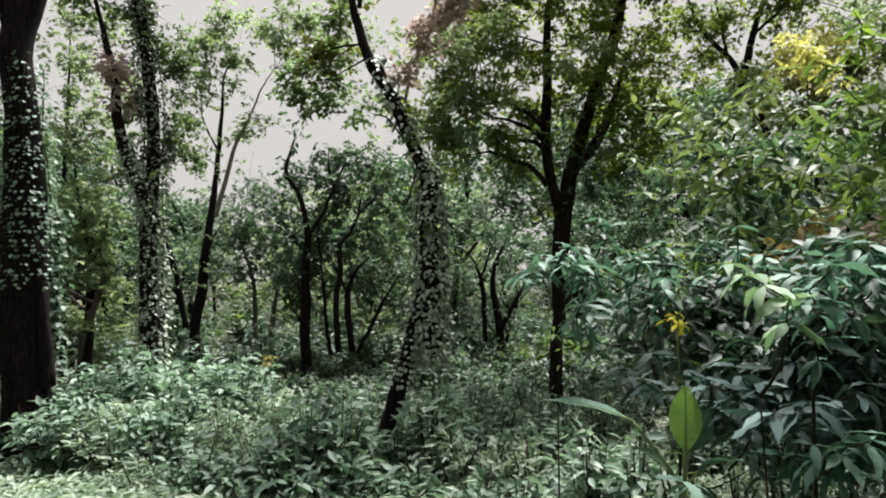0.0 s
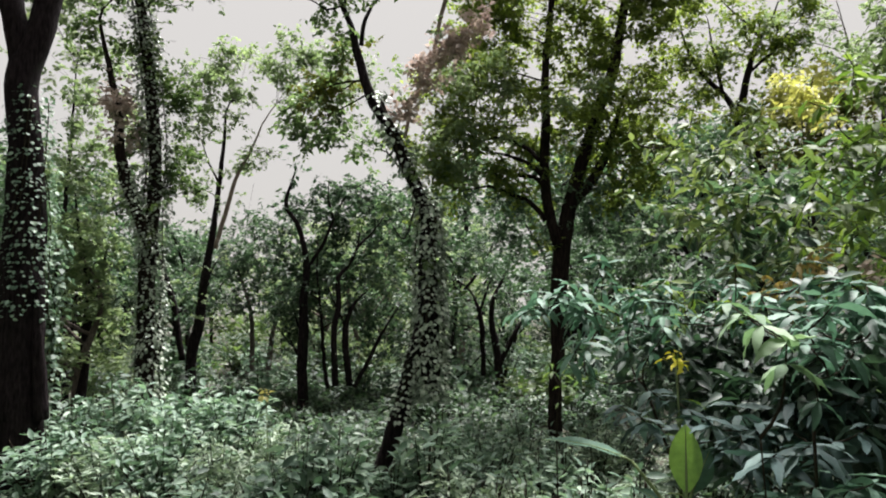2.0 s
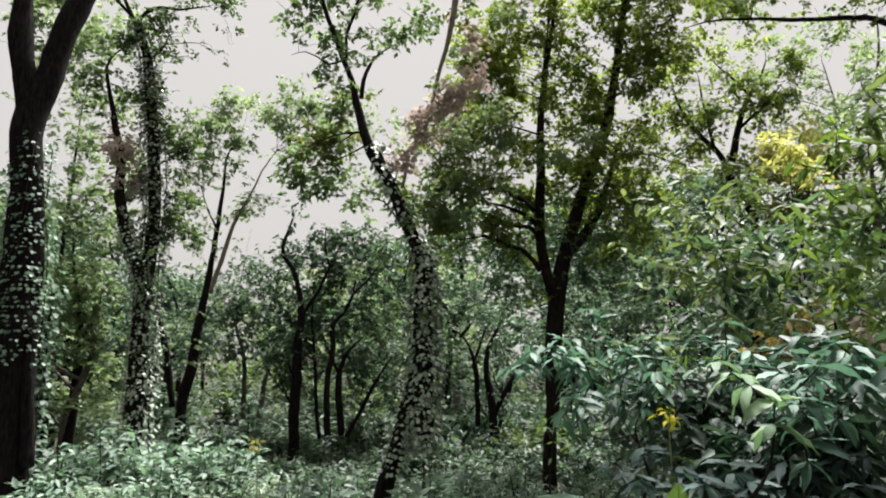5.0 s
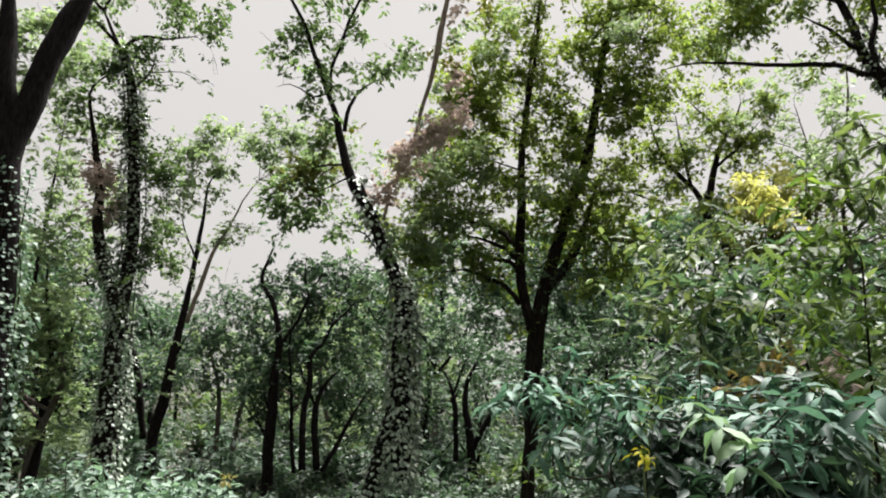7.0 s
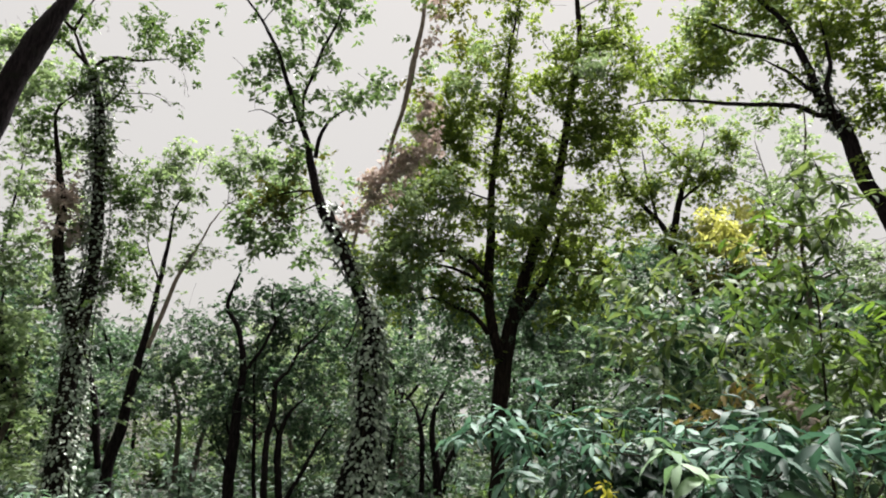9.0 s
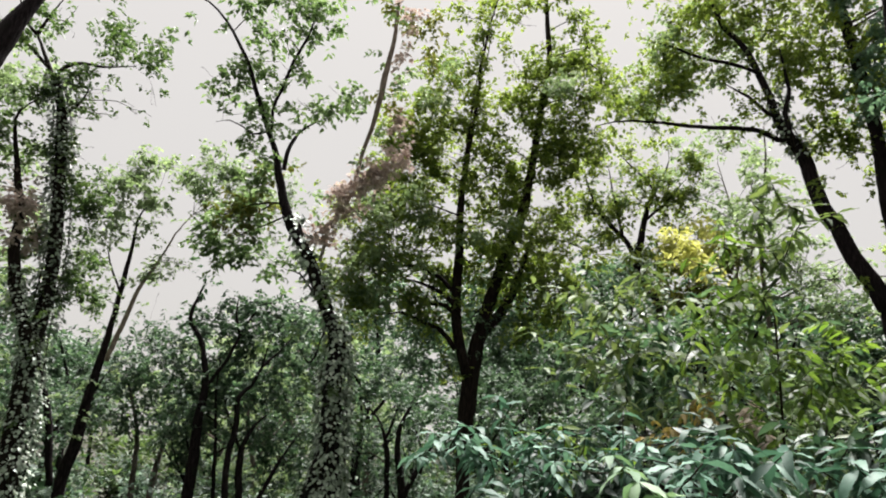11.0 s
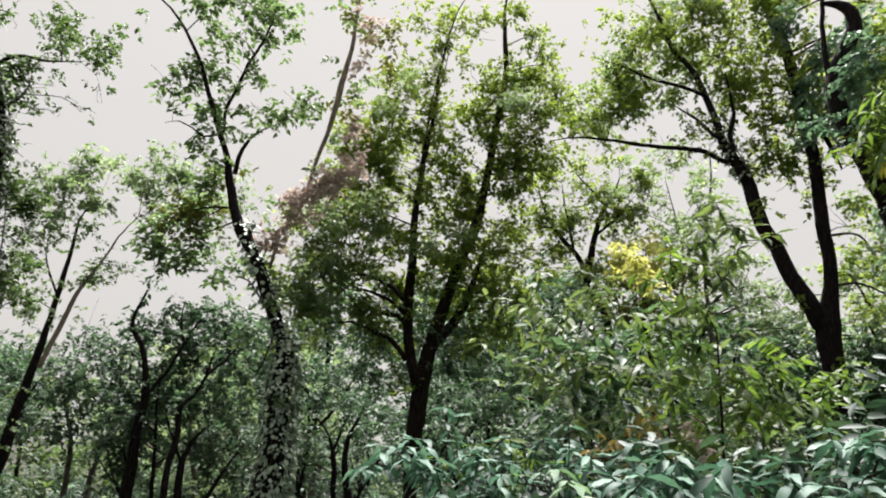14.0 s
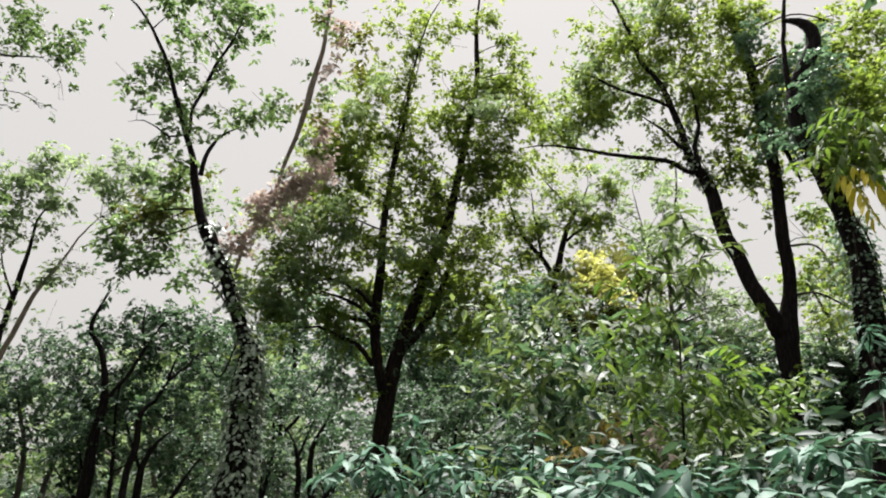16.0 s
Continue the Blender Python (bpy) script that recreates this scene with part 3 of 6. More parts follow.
tree("forest_tree", "slender forest tree with bright yellow-green leaves", BARK, LEAF_BACKLIT, 0.09, [
    [(-6.10, 10.91, 0.10, 0.089), (-6.07, 10.93, 0.68, 0.081), (-6.07, 10.93, 1.45, 0.074), (-6.06, 10.93, 1.94, 0.062), (-6.16, 10.88, 2.52, 0.037), (-6.28, 10.81, 3.20, 0.024), (-6.35, 10.77, 3.97, 0.016)]] + [
    [(-6.06, 10.93, 1.94, 0.045), (-5.94, 11.00, 2.38, 0.029), (-5.86, 11.04, 2.83, 0.017)]], [
    (-6.07, 10.70, 2.41, 0.55, 0.44, 0.90),
    (-5.73, 10.77, 2.61, 0.33, 0.44, 0.90),
    (-6.23, 10.61, 3.07, 0.50, 0.44, 0.90),
    (-5.92, 10.90, 3.31, 0.45, 0.39, 0.90),
    (-6.15, 10.77, 3.78, 0.56, 0.38, 0.90),
    (-6.38, 10.63, 4.24, 0.41, 0.45, 0.80),
    (-6.02, 10.84, 4.44, 0.50, 0.39, 0.90),
    (-6.30, 10.79, 5.07, 0.53, 0.42, 0.70),
    (-5.72, 10.78, 1.94, 0.39, 0.37, 0.80),
    (-6.19, 10.52, 1.83, 0.35, 0.35, 0.70)])

tree("forest_tree", "leafy forest tree with pale sunlit foliage", BARK, LEAF_BACKLIT, 0.09, [
    [(-6.87, 11.50, 1.03, 0.052), (-6.85, 11.52, 2.47, 0.043), (-6.94, 11.47, 3.71, 0.035), (-6.90, 11.48, 4.97, 0.026), (-6.89, 11.49, 6.25, 0.022)]], [
    (-7.33, 10.71, 7.16, 0.43, 0.50, 1.00),
    (-7.53, 10.57, 7.83, 0.51, 0.46, 0.90),
    (-7.25, 10.77, 8.39, 0.47, 0.44, 0.90),
    (-6.93, 11.47, 5.92, 0.63, 0.50, 0.80),
    (-6.62, 11.65, 6.52, 0.64, 0.38, 0.70),
    (-6.88, 11.50, 7.21, 0.73, 0.44, 0.80),
    (-6.58, 11.68, 7.96, 0.79, 0.48, 0.70),
    (-7.06, 11.39, 8.34, 0.80, 0.54, 0.70),
    (-6.24, 11.97, 5.66, 0.50, 0.45, 0.60),
    (-6.67, 11.39, 1.04, 0.35, 0.47, 0.60),
    (-6.09, 11.71, 1.23, 0.35, 0.47, 0.70)])

tree("ivy_clad_tree", "forked forest tree wrapped in ivy beside a bare stem", BARK_RED, LEAF, 0.072, [
    [(-4.35, 9.46, 1.09, 0.119), (-4.36, 9.46, 2.07, 0.109), (-4.37, 9.45, 2.67, 0.104), (-4.35, 9.46, 3.35, 0.099), (-4.37, 9.46, 4.01, 0.090), (-4.40, 9.44, 4.49, 0.087), (-4.52, 9.38, 5.46, 0.081), (-4.66, 9.31, 6.32, 0.071), (-4.89, 9.20, 6.97, 0.053), (-5.14, 9.06, 7.48, 0.034)]] + [
    [(-4.30, 9.27, 2.64, 0.074), (-4.45, 9.19, 3.03, 0.075), (-4.61, 9.12, 3.49, 0.075), (-4.73, 9.05, 4.12, 0.072), (-4.77, 9.03, 4.69, 0.063), (-4.90, 8.97, 5.26, 0.046), (-5.02, 8.90, 5.80, 0.039), (-5.02, 8.90, 6.11, 0.032), (-4.86, 8.98, 6.35, 0.025)]] + [
    [(-4.84, 9.22, 6.88, 0.034), (-4.65, 9.32, 7.21, 0.027), (-4.31, 9.48, 7.28, 0.023), (-3.90, 9.65, 7.46, 0.016)]] + [
    [(-4.89, 9.20, 6.97, 0.030), (-5.17, 9.04, 7.24, 0.022), (-5.36, 8.93, 7.38, 0.018)]] + [
    [(-5.14, 9.06, 7.48, 0.026), (-5.06, 9.11, 7.87, 0.019), (-4.92, 9.18, 8.31, 0.015)]] + [
    [(-5.14, 9.06, 7.48, 0.026), (-5.31, 8.96, 7.70, 0.019), (-5.43, 8.89, 8.05, 0.015)]] + [
    [(-4.66, 9.32, 6.27, 0.022), (-4.45, 9.42, 6.64, 0.019), (-4.41, 9.43, 6.95, 0.015)]], [
    (-4.05, 9.58, 7.94, 0.63, 0.4, 1.1),
    (-3.68, 9.73, 7.64, 0.28, 0.17, 1.1),
    (-4.54, 9.36, 6.76, 0.27, 0.36, 1.1),
    (-4.93, 9.16, 6.51, 0.31, 0.3, 1.1),
    (-4.48, 9.39, 5.8, 0.3, 0.46, 1.1),
    (-4.24, 9.5, 5.11, 0.35, 0.45, 1.1),
    (-5.19, 9.01, 5.66, 0.36, 0.46, 1.1),
    (-4.84, 9.21, 7.87, 0.52, 0.25, 0.5),
    (-4.16, 9.53, 6.43, 0.32, 0.09, 0.35),
    (-3.76, 9.7, 6.66, 0.3, 0.08, 0.3),
    (-4.15, 9.54, 6.9, 0.1, 0.29, 0.3),
    (-3.57, 9.77, 7.08, 0.13, 0.24, 0.3),
    (-5.31, 8.94, 7.33, 0.38, 0.24, 0.6),
    (-4.04, 9.69, 4.81, 0.29, 0.45, 1.1)] + [
    (-4.17, 9.64, 4.08, 0.35, 0.44, 1.1),
    (-3.98, 9.72, 3.57, 0.34, 0.33, 1.1),
    (-4.64, 9.42, 4.46, 0.16, 0.45, 1.1),
    (-4.66, 9.41, 3.51, 0.18, 0.33, 1.1)], more=[("withered rust-brown leaves", LEAF_BROWN, [
        (-4.72, 8.83, 4.78, 0.15, 0.17, 1.80),
        (-4.64, 8.87, 4.57, 0.17, 0.15, 1.80),
        (-4.69, 8.85, 4.33, 0.11, 0.15, 1.40),
        (-4.79, 9.23, 4.83, 0.16, 0.31, 1.6),
        (-4.69, 9.28, 4.38, 0.14, 0.24, 1.6),
        (-4.81, 9.22, 5.16, 0.12, 0.16, 0.7)], 0.07)], dress=0.3)

ivy("dense dark-green ivy wrapping the forked trunk", [(-4.31, 9.48, 0.42, 0.195), (-4.34, 9.47, 1.12, 0.159), (-4.36, 9.46, 2.07, 0.156), (-4.37, 9.45, 2.67, 0.159), (-4.35, 9.46, 3.35, 0.155), (-4.36, 9.46, 4.02, 0.136), (-4.39, 9.44, 4.49, 0.130), (-4.52, 9.38, 5.46, 0.125), (-4.66, 9.31, 6.32, 0.105), (-4.86, 9.21, 6.94, 0.068)], 5000, 0.050, 0.058, LEAF_IVY, 0.08)

ivy("ivy creeping up the bare reddish stem", [(-4.25, 9.23, 2.56, 0.074), (-4.41, 9.16, 2.98, 0.074), (-4.56, 9.08, 3.41, 0.074), (-4.65, 9.04, 3.82, 0.068)], 600, 0.040, 0.055, LEAF_IVY, 0.00)

tree("slender_tree", "slender leaning tree with an airy pale crown", BARK, LEAF_BACKLIT, 0.081, [
    [(-4.69, 12.03, 0.80, 0.101), (-4.60, 12.07, 1.52, 0.094), (-4.53, 12.09, 2.34, 0.079), (-4.45, 12.12, 2.98, 0.062), (-4.37, 12.15, 3.78, 0.050), (-4.32, 12.17, 4.47, 0.041), (-4.28, 12.18, 4.98, 0.033), (-4.27, 12.19, 5.68, 0.028), (-4.09, 12.25, 6.04, 0.019)]] + [
    [(-4.92, 12.16, 0.78, 0.059), (-5.05, 12.10, 1.50, 0.060), (-5.19, 12.04, 2.18, 0.052), (-5.36, 11.97, 2.71, 0.039), (-5.49, 11.91, 3.21, 0.026)]] + [
    [(-4.34, 12.06, 2.90, 0.040), (-4.19, 12.11, 3.63, 0.045), (-4.06, 12.15, 4.17, 0.037), (-3.80, 12.24, 4.85, 0.028), (-3.59, 12.30, 5.43, 0.024), (-3.35, 12.37, 5.88, 0.019)]] + [
    [(-4.58, 12.08, 1.93, 0.030), (-4.43, 12.13, 2.45, 0.022), (-4.28, 12.18, 2.77, 0.018)]] + [
    [(-4.35, 12.16, 4.17, 0.023), (-4.56, 12.08, 4.59, 0.018), (-4.70, 12.03, 5.03, 0.014)]], [
    (-2.26, 12.92, 6.68, 0.50, 0.35, 0.90),
    (-1.76, 13.00, 6.42, 0.38, 0.33, 0.80),
    (-2.69, 12.84, 6.31, 0.50, 0.32, 0.90),
    (-2.14, 12.94, 5.93, 0.42, 0.22, 0.70),
    (-3.06, 12.75, 6.57, 0.45, 0.28, 0.90),
    (-1.69, 13.01, 7.02, 0.30, 0.25, 0.60),
    (-4.51, 12.10, 6.67, 0.50, 0.32, 1.01),
    (-3.98, 12.29, 6.96, 0.55, 0.30, 0.81),
    (-4.75, 12.01, 6.18, 0.32, 0.47, 1.01),
    (-4.31, 12.18, 6.20, 0.47, 0.42, 1.08),
    (-4.51, 12.10, 5.64, 0.34, 0.36, 1.15),
    (-4.74, 12.01, 5.16, 0.29, 0.31, 1.08),
    (-3.99, 12.28, 5.87, 0.29, 0.24, 0.68),
    (-3.17, 12.62, 7.05, 0.53, 0.30, 1.22)] + [
    (-2.66, 12.74, 6.95, 0.43, 0.30, 1.22),
    (-3.49, 12.54, 6.67, 0.43, 0.30, 1.08),
    (-3.83, 12.23, 4.67, 0.33, 0.20, 1.49),
    (-3.40, 12.35, 4.84, 0.21, 0.09, 0.68),
    (-4.91, 11.94, 4.63, 0.26, 0.24, 1.08),
    (-4.79, 11.99, 4.07, 0.24, 0.26, 1.08)], pale=(2,), dress=0.3)

tree("slender_tree", "thin forest sapling with a light leafy top", BARK_GREY, LEAF_DARK, 0.081, [
    [(-4.07, 13.92, 0.41, 0.061), (-4.11, 13.91, 1.15, 0.050), (-4.18, 13.89, 1.77, 0.039), (-4.38, 13.82, 2.39, 0.033), (-4.55, 13.77, 2.88, 0.022)]] + [
    [(-3.78, 14, 0.28, 0.062), (-3.74, 14.01, 0.9, 0.056), (-3.65, 14.03, 1.52, 0.045), (-3.51, 14.07, 2.02, 0.039), (-3.39, 14.1, 2.4, 0.022)]], [
    (-4.5, 13.79, 2.88, 0.7, 0.67, 1.1),
    (-4.05, 13.92, 3.14, 0.7, 0.6, 1.1),
    (-4.59, 13.75, 2.01, 0.62, 0.52, 0.6),
    (-3.33, 14.11, 2.53, 0.54, 0.52, 0.7),
    (-5.43, 13.98, 2.4, 0.64, 0.77, 0.8),
    (-3.83, 14.5, 3.66, 0.65, 0.53, 0.7),
    (-4.43, 14.33, 3.77, 0.65, 0.47, 0.6),
    (-3.94, 14.47, 2.68, 0.58, 0.46, 0.6)])

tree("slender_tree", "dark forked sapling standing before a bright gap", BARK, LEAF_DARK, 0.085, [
    [(1.16, 12.95, 0.36, 0.085), (1.11, 12.95, 0.96, 0.075), (1.02, 12.96, 1.53, 0.060), (1.06, 12.96, 1.99, 0.045), (1.25, 12.94, 2.4, 0.030), (1.4, 12.92, 2.8, 0.020)]] + [
    [(0.86, 13.07, 0.43, 0.056), (0.85, 13.07, 1.12, 0.055), (0.78, 13.08, 1.74, 0.050), (0.61, 13.09, 2.14, 0.035), (0.35, 13.1, 2.37, 0.025)]] + [
    [(1.17, 12.95, 0.61, 0.060), (1.39, 12.93, 1.07, 0.050), (1.62, 12.9, 1.51, 0.040), (1.86, 12.87, 1.9, 0.025)]] + [
    [(0.78, 13.08, 1.74, 0.030), (0.96, 13.06, 2.23, 0.025), (1.12, 13.05, 2.58, 0.020)]], [
    (0.53, 12.99, 2.58, 0.42, 0.32, 0.7),
    (1.11, 12.95, 2.81, 0.42, 0.35, 0.6),
    (1.57, 12.9, 2.22, 0.47, 0.35, 0.7),
    (1.91, 12.86, 1.99, 0.36, 0.4, 0.8),
    (0.77, 12.98, 3.04, 0.5, 0.32, 0.8),
    (0.2, 14, 1.4, 0.39, 0.58, 0.7)])

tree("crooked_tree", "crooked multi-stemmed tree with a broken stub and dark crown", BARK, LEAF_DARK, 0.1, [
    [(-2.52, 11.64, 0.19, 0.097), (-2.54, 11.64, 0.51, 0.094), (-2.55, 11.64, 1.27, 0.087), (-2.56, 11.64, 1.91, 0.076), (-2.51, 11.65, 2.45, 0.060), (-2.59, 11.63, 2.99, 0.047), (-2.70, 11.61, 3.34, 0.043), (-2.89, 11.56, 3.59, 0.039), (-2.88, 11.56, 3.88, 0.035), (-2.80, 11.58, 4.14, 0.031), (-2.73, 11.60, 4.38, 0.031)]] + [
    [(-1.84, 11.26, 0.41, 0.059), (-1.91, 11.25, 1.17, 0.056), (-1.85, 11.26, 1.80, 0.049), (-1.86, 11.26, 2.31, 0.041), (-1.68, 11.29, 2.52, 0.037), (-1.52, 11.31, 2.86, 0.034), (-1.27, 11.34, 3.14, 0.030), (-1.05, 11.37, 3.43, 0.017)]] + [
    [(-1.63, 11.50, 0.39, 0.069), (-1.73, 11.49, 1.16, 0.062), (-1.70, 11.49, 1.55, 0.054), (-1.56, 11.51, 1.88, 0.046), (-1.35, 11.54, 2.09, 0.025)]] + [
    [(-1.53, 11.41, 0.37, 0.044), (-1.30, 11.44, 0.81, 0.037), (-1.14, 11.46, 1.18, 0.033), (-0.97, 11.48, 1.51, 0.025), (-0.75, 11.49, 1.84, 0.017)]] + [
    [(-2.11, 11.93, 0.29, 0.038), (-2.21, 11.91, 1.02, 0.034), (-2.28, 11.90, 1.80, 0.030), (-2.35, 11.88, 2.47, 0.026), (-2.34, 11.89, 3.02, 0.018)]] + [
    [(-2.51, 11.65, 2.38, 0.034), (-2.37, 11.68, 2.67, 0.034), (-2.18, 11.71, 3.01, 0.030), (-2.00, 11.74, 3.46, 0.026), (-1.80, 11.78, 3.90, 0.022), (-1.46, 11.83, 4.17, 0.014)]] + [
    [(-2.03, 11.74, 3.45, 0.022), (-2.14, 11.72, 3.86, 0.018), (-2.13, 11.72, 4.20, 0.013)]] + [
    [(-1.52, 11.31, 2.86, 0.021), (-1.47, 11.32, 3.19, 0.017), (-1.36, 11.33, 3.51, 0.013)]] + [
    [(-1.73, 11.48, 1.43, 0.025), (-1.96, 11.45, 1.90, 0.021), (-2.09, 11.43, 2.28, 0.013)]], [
    (-1.48, 12.30, 3.84, 0.45, 0.31, 0.90),
    (-0.93, 12.35, 3.97, 0.38, 0.29, 0.90),
    (-1.97, 12.23, 3.98, 0.38, 0.27, 0.90),
    (-1.29, 12.22, 3.24, 0.44, 0.33, 0.90),
    (-0.63, 12.27, 3.31, 0.38, 0.33, 0.90),
    (-2.10, 12.10, 3.38, 0.38, 0.31, 0.80),
    (-1.53, 12.09, 2.62, 0.44, 0.33, 0.80),
    (-2.87, 12.58, 3.68, 0.39, 0.43, 0.9),
    (-2.39, 12.68, 3.93, 0.51, 0.43, 0.9),
    (-1.77, 12.78, 4.23, 0.56, 0.38, 0.9),
    (-1.15, 12.85, 4.13, 0.51, 0.4, 0.9),
    (-2.6, 12.64, 3.12, 0.63, 0.53, 0.9),
    (-1.88, 12.76, 3.36, 0.63, 0.6, 0.9),
    (-1.09, 12.85, 3.38, 0.59, 0.6, 0.9)] + [
    (-2.21, 12.71, 2.44, 0.76, 0.6, 0.9),
    (-1.31, 12.83, 2.45, 0.76, 0.6, 0.9),
    (-2.75, 12.6, 1.98, 0.55, 0.6, 0.9),
    (-1.64, 12.79, 1.65, 0.83, 0.53, 0.8),
    (-0.96, 12.86, 1.19, 0.55, 0.66, 0.7),
    (-3.18, 12.5, 2.88, 0.42, 0.53, 0.9),
    (-3.67, 13.51, 2.01, 0.6, 0.58, 0.8)], dress=0.55)

tree("ivy_clad_tree", "leaning slender tree with an ivy column and forked top", BARK, LEAF_SOFT, 0.072, [
    [(-0.66, 6.87, -0.32, 0.105), (-0.63, 6.87, -0.03, 0.091), (-0.51, 6.88, 0.37, 0.097), (-0.41, 6.89, 0.67, 0.092), (-0.34, 6.89, 0.98, 0.082), (-0.18, 6.81, 1.69, 0.070), (-0.15, 6.82, 2.16, 0.076), (-0.17, 6.82, 2.70, 0.073), (-0.25, 6.81, 2.95, 0.063), (-0.38, 6.81, 3.21, 0.058), (-0.54, 6.79, 3.63, 0.059), (-0.73, 6.78, 3.93, 0.059), (-0.83, 6.76, 4.20, 0.051), (-0.94, 6.75, 4.56, 0.041), (-1.01, 6.74, 4.83, 0.033), (-1.16, 6.71, 5.19, 0.028), (-1.32, 6.68, 5.56, 0.025), (-1.49, 6.65, 5.98, 0.022), (-1.74, 6.59, 6.38, 0.020), (-1.96, 6.53, 6.58, 0.017), (-2.22, 6.44, 6.63, 0.011)]] + [
    [(-1.09, 6.73, 5.10, 0.022), (-1.10, 6.73, 5.33, 0.019), (-1.06, 6.73, 5.55, 0.020), (-0.92, 6.75, 6.04, 0.017), (-0.77, 6.77, 6.49, 0.015), (-0.70, 6.78, 6.92, 0.012), (-0.72, 6.78, 7.42, 0.009)]] + [
    [(-0.91, 6.70, 4.62, 0.027), (-0.89, 6.71, 4.85, 0.025), (-0.83, 6.71, 5.03, 0.019), (-0.76, 6.72, 5.16, 0.014), (-0.60, 6.74, 5.28, 0.008), (-0.42, 6.75, 5.37, 0.008)]] + [
    [(-1.10, 6.68, 5.07, 0.011), (-1.28, 6.64, 5.00, 0.011), (-1.41, 6.62, 5.08, 0.008), (-1.54, 6.59, 5.12, 0.008), (-1.68, 6.55, 5.05, 0.005)]] + [
    [(-0.34, 6.86, 3.08, 0.016), (-0.47, 6.85, 3.26, 0.011), (-0.61, 6.84, 3.45, 0.011), (-0.76, 6.82, 3.48, 0.008)]] + [
    [(-0.45, 7.10, 3.69, 0.020), (-0.37, 7.11, 4.14, 0.020), (-0.15, 7.12, 4.62, 0.024), (-0.01, 7.02, 5.27, 0.026), (0.09, 7.02, 5.74, 0.035), (0.13, 7.02, 6.06, 0.042), (0.19, 7.02, 6.43, 0.039), (0.25, 7.01, 6.84, 0.037), (0.27, 7.01, 7.35, 0.031), (0.29, 7.01, 7.88, 0.025)]] + [
    [(-0.11, 6.87, 0.85, 0.107), (-0.11, 6.87, 1.23, 0.109), (-0.14, 6.87, 1.80, 0.106), (-0.16, 6.87, 2.20, 0.102), (-0.16, 6.87, 2.59, 0.088), (-0.19, 6.86, 2.82, 0.068), (-0.25, 6.86, 3.01, 0.042)]] + [
    [(-0.26, 6.81, 3.02, 0.010), (-0.29, 6.81, 2.83, 0.010), (-0.36, 6.80, 2.54, 0.010), (-0.42, 6.80, 2.48, 0.010), (-0.50, 6.79, 2.59, 0.007), (-0.56, 6.79, 2.66, 0.005)]], [
    (-1.41, 6.66, 6.58, 0.45, 0.24, 0.95),
    (-0.95, 6.75, 6.88, 0.46, 0.26, 0.95),
    (-0.68, 6.78, 6.77, 0.24, 0.21, 0.95),
    (-1.14, 6.71, 6.41, 0.36, 0.34, 0.5),
    (-1.74, 6.58, 5.61, 0.22, 0.15, 0.95),
    (-1.46, 6.65, 5.61, 0.25, 0.24, 0.95),
    (-1.43, 6.66, 5.92, 0.22, 0.25, 0.6),
    (-0.6, 6.79, 5.46, 0.4, 0.13, 0.95),
    (-0.28, 6.81, 5.69, 0.31, 0.15, 0.95),
    (-0.94, 6.75, 5.86, 0.3, 0.29, 0.4),
    (-1.19, 6.71, 4.78, 0.21, 0.19, 0.95),
    (-1.33, 6.68, 5.29, 0.22, 0.27, 0.5),
    (-1.72, 7.2, 4.13, 0.3, 0.21, 1.15),
    (-1.44, 7.26, 3.95, 0.37, 0.19, 1.15)] + [
    (-1.15, 7.31, 3.83, 0.33, 0.21, 1.15),
    (-0.87, 7.15, 3.68, 0.29, 0.17, 1.15),
    (-1.56, 7.23, 3.71, 0.25, 0.14, 0.8),
    (-1.28, 7.29, 4.23, 0.25, 0.21, 1.15),
    (-1.19, 7.1, 4.62, 0.23, 0.29, 1.15)], pale=(5,), more=[("olive tinted leaves", LEAF_OLIVE, [
        (-1.26, 6.99, 4.28, 0.23, 0.26, 0.9),
        (-1.18, 7, 4.71, 0.18, 0.17, 0.9),
        (-1.42, 6.96, 4.05, 0.21, 0.15, 0.9),
        (0.51, 7.21, 7.16, 0.25, 0.32, 0.5),
        (0.27, 7.22, 7.38, 0.26, 0.25, 0.4),
        (0.77, 7.19, 6.76, 0.25, 0.24, 0.5),
        (0.37, 7.22, 5.84, 0.27, 0.19, 0.7)], 0.07)] + [("dry pinkish-brown withered leaves", LEAF_BROWN, [
        (-0.16, 6.92, 4.56, 0.21, 0.14, 1.9),
        (0.05, 6.92, 4.76, 0.23, 0.13, 1.9),
        (-0.3, 6.91, 4.28, 0.13, 0.17, 1.9),
        (0.25, 6.92, 4.91, 0.2, 0.11, 1.9),
        (-0.39, 6.91, 4.07, 0.1, 0.14, 1.9),
        (0.41, 6.91, 5.11, 0.15, 0.1, 1.9),
        (-0.06, 6.92, 4.35, 0.11, 0.09, 0.8),
        (-0.26, 6.91, 4.46, 0.16, 0.12, 1.9),
        (0.16, 6.92, 4.7, 0.18, 0.11, 1.9),
        (-0.41, 6.91, 3.96, 0.11, 0.14, 1.9),
        (0.37, 6.92, 6.32, 0.13, 0.22, 0.7),
        (0.42, 6.91, 6.96, 0.17, 0.27, 0.5),
        (0.27, 6.92, 5.5, 0.17, 0.2, 0.8)], 0.065)], dress=0.3)

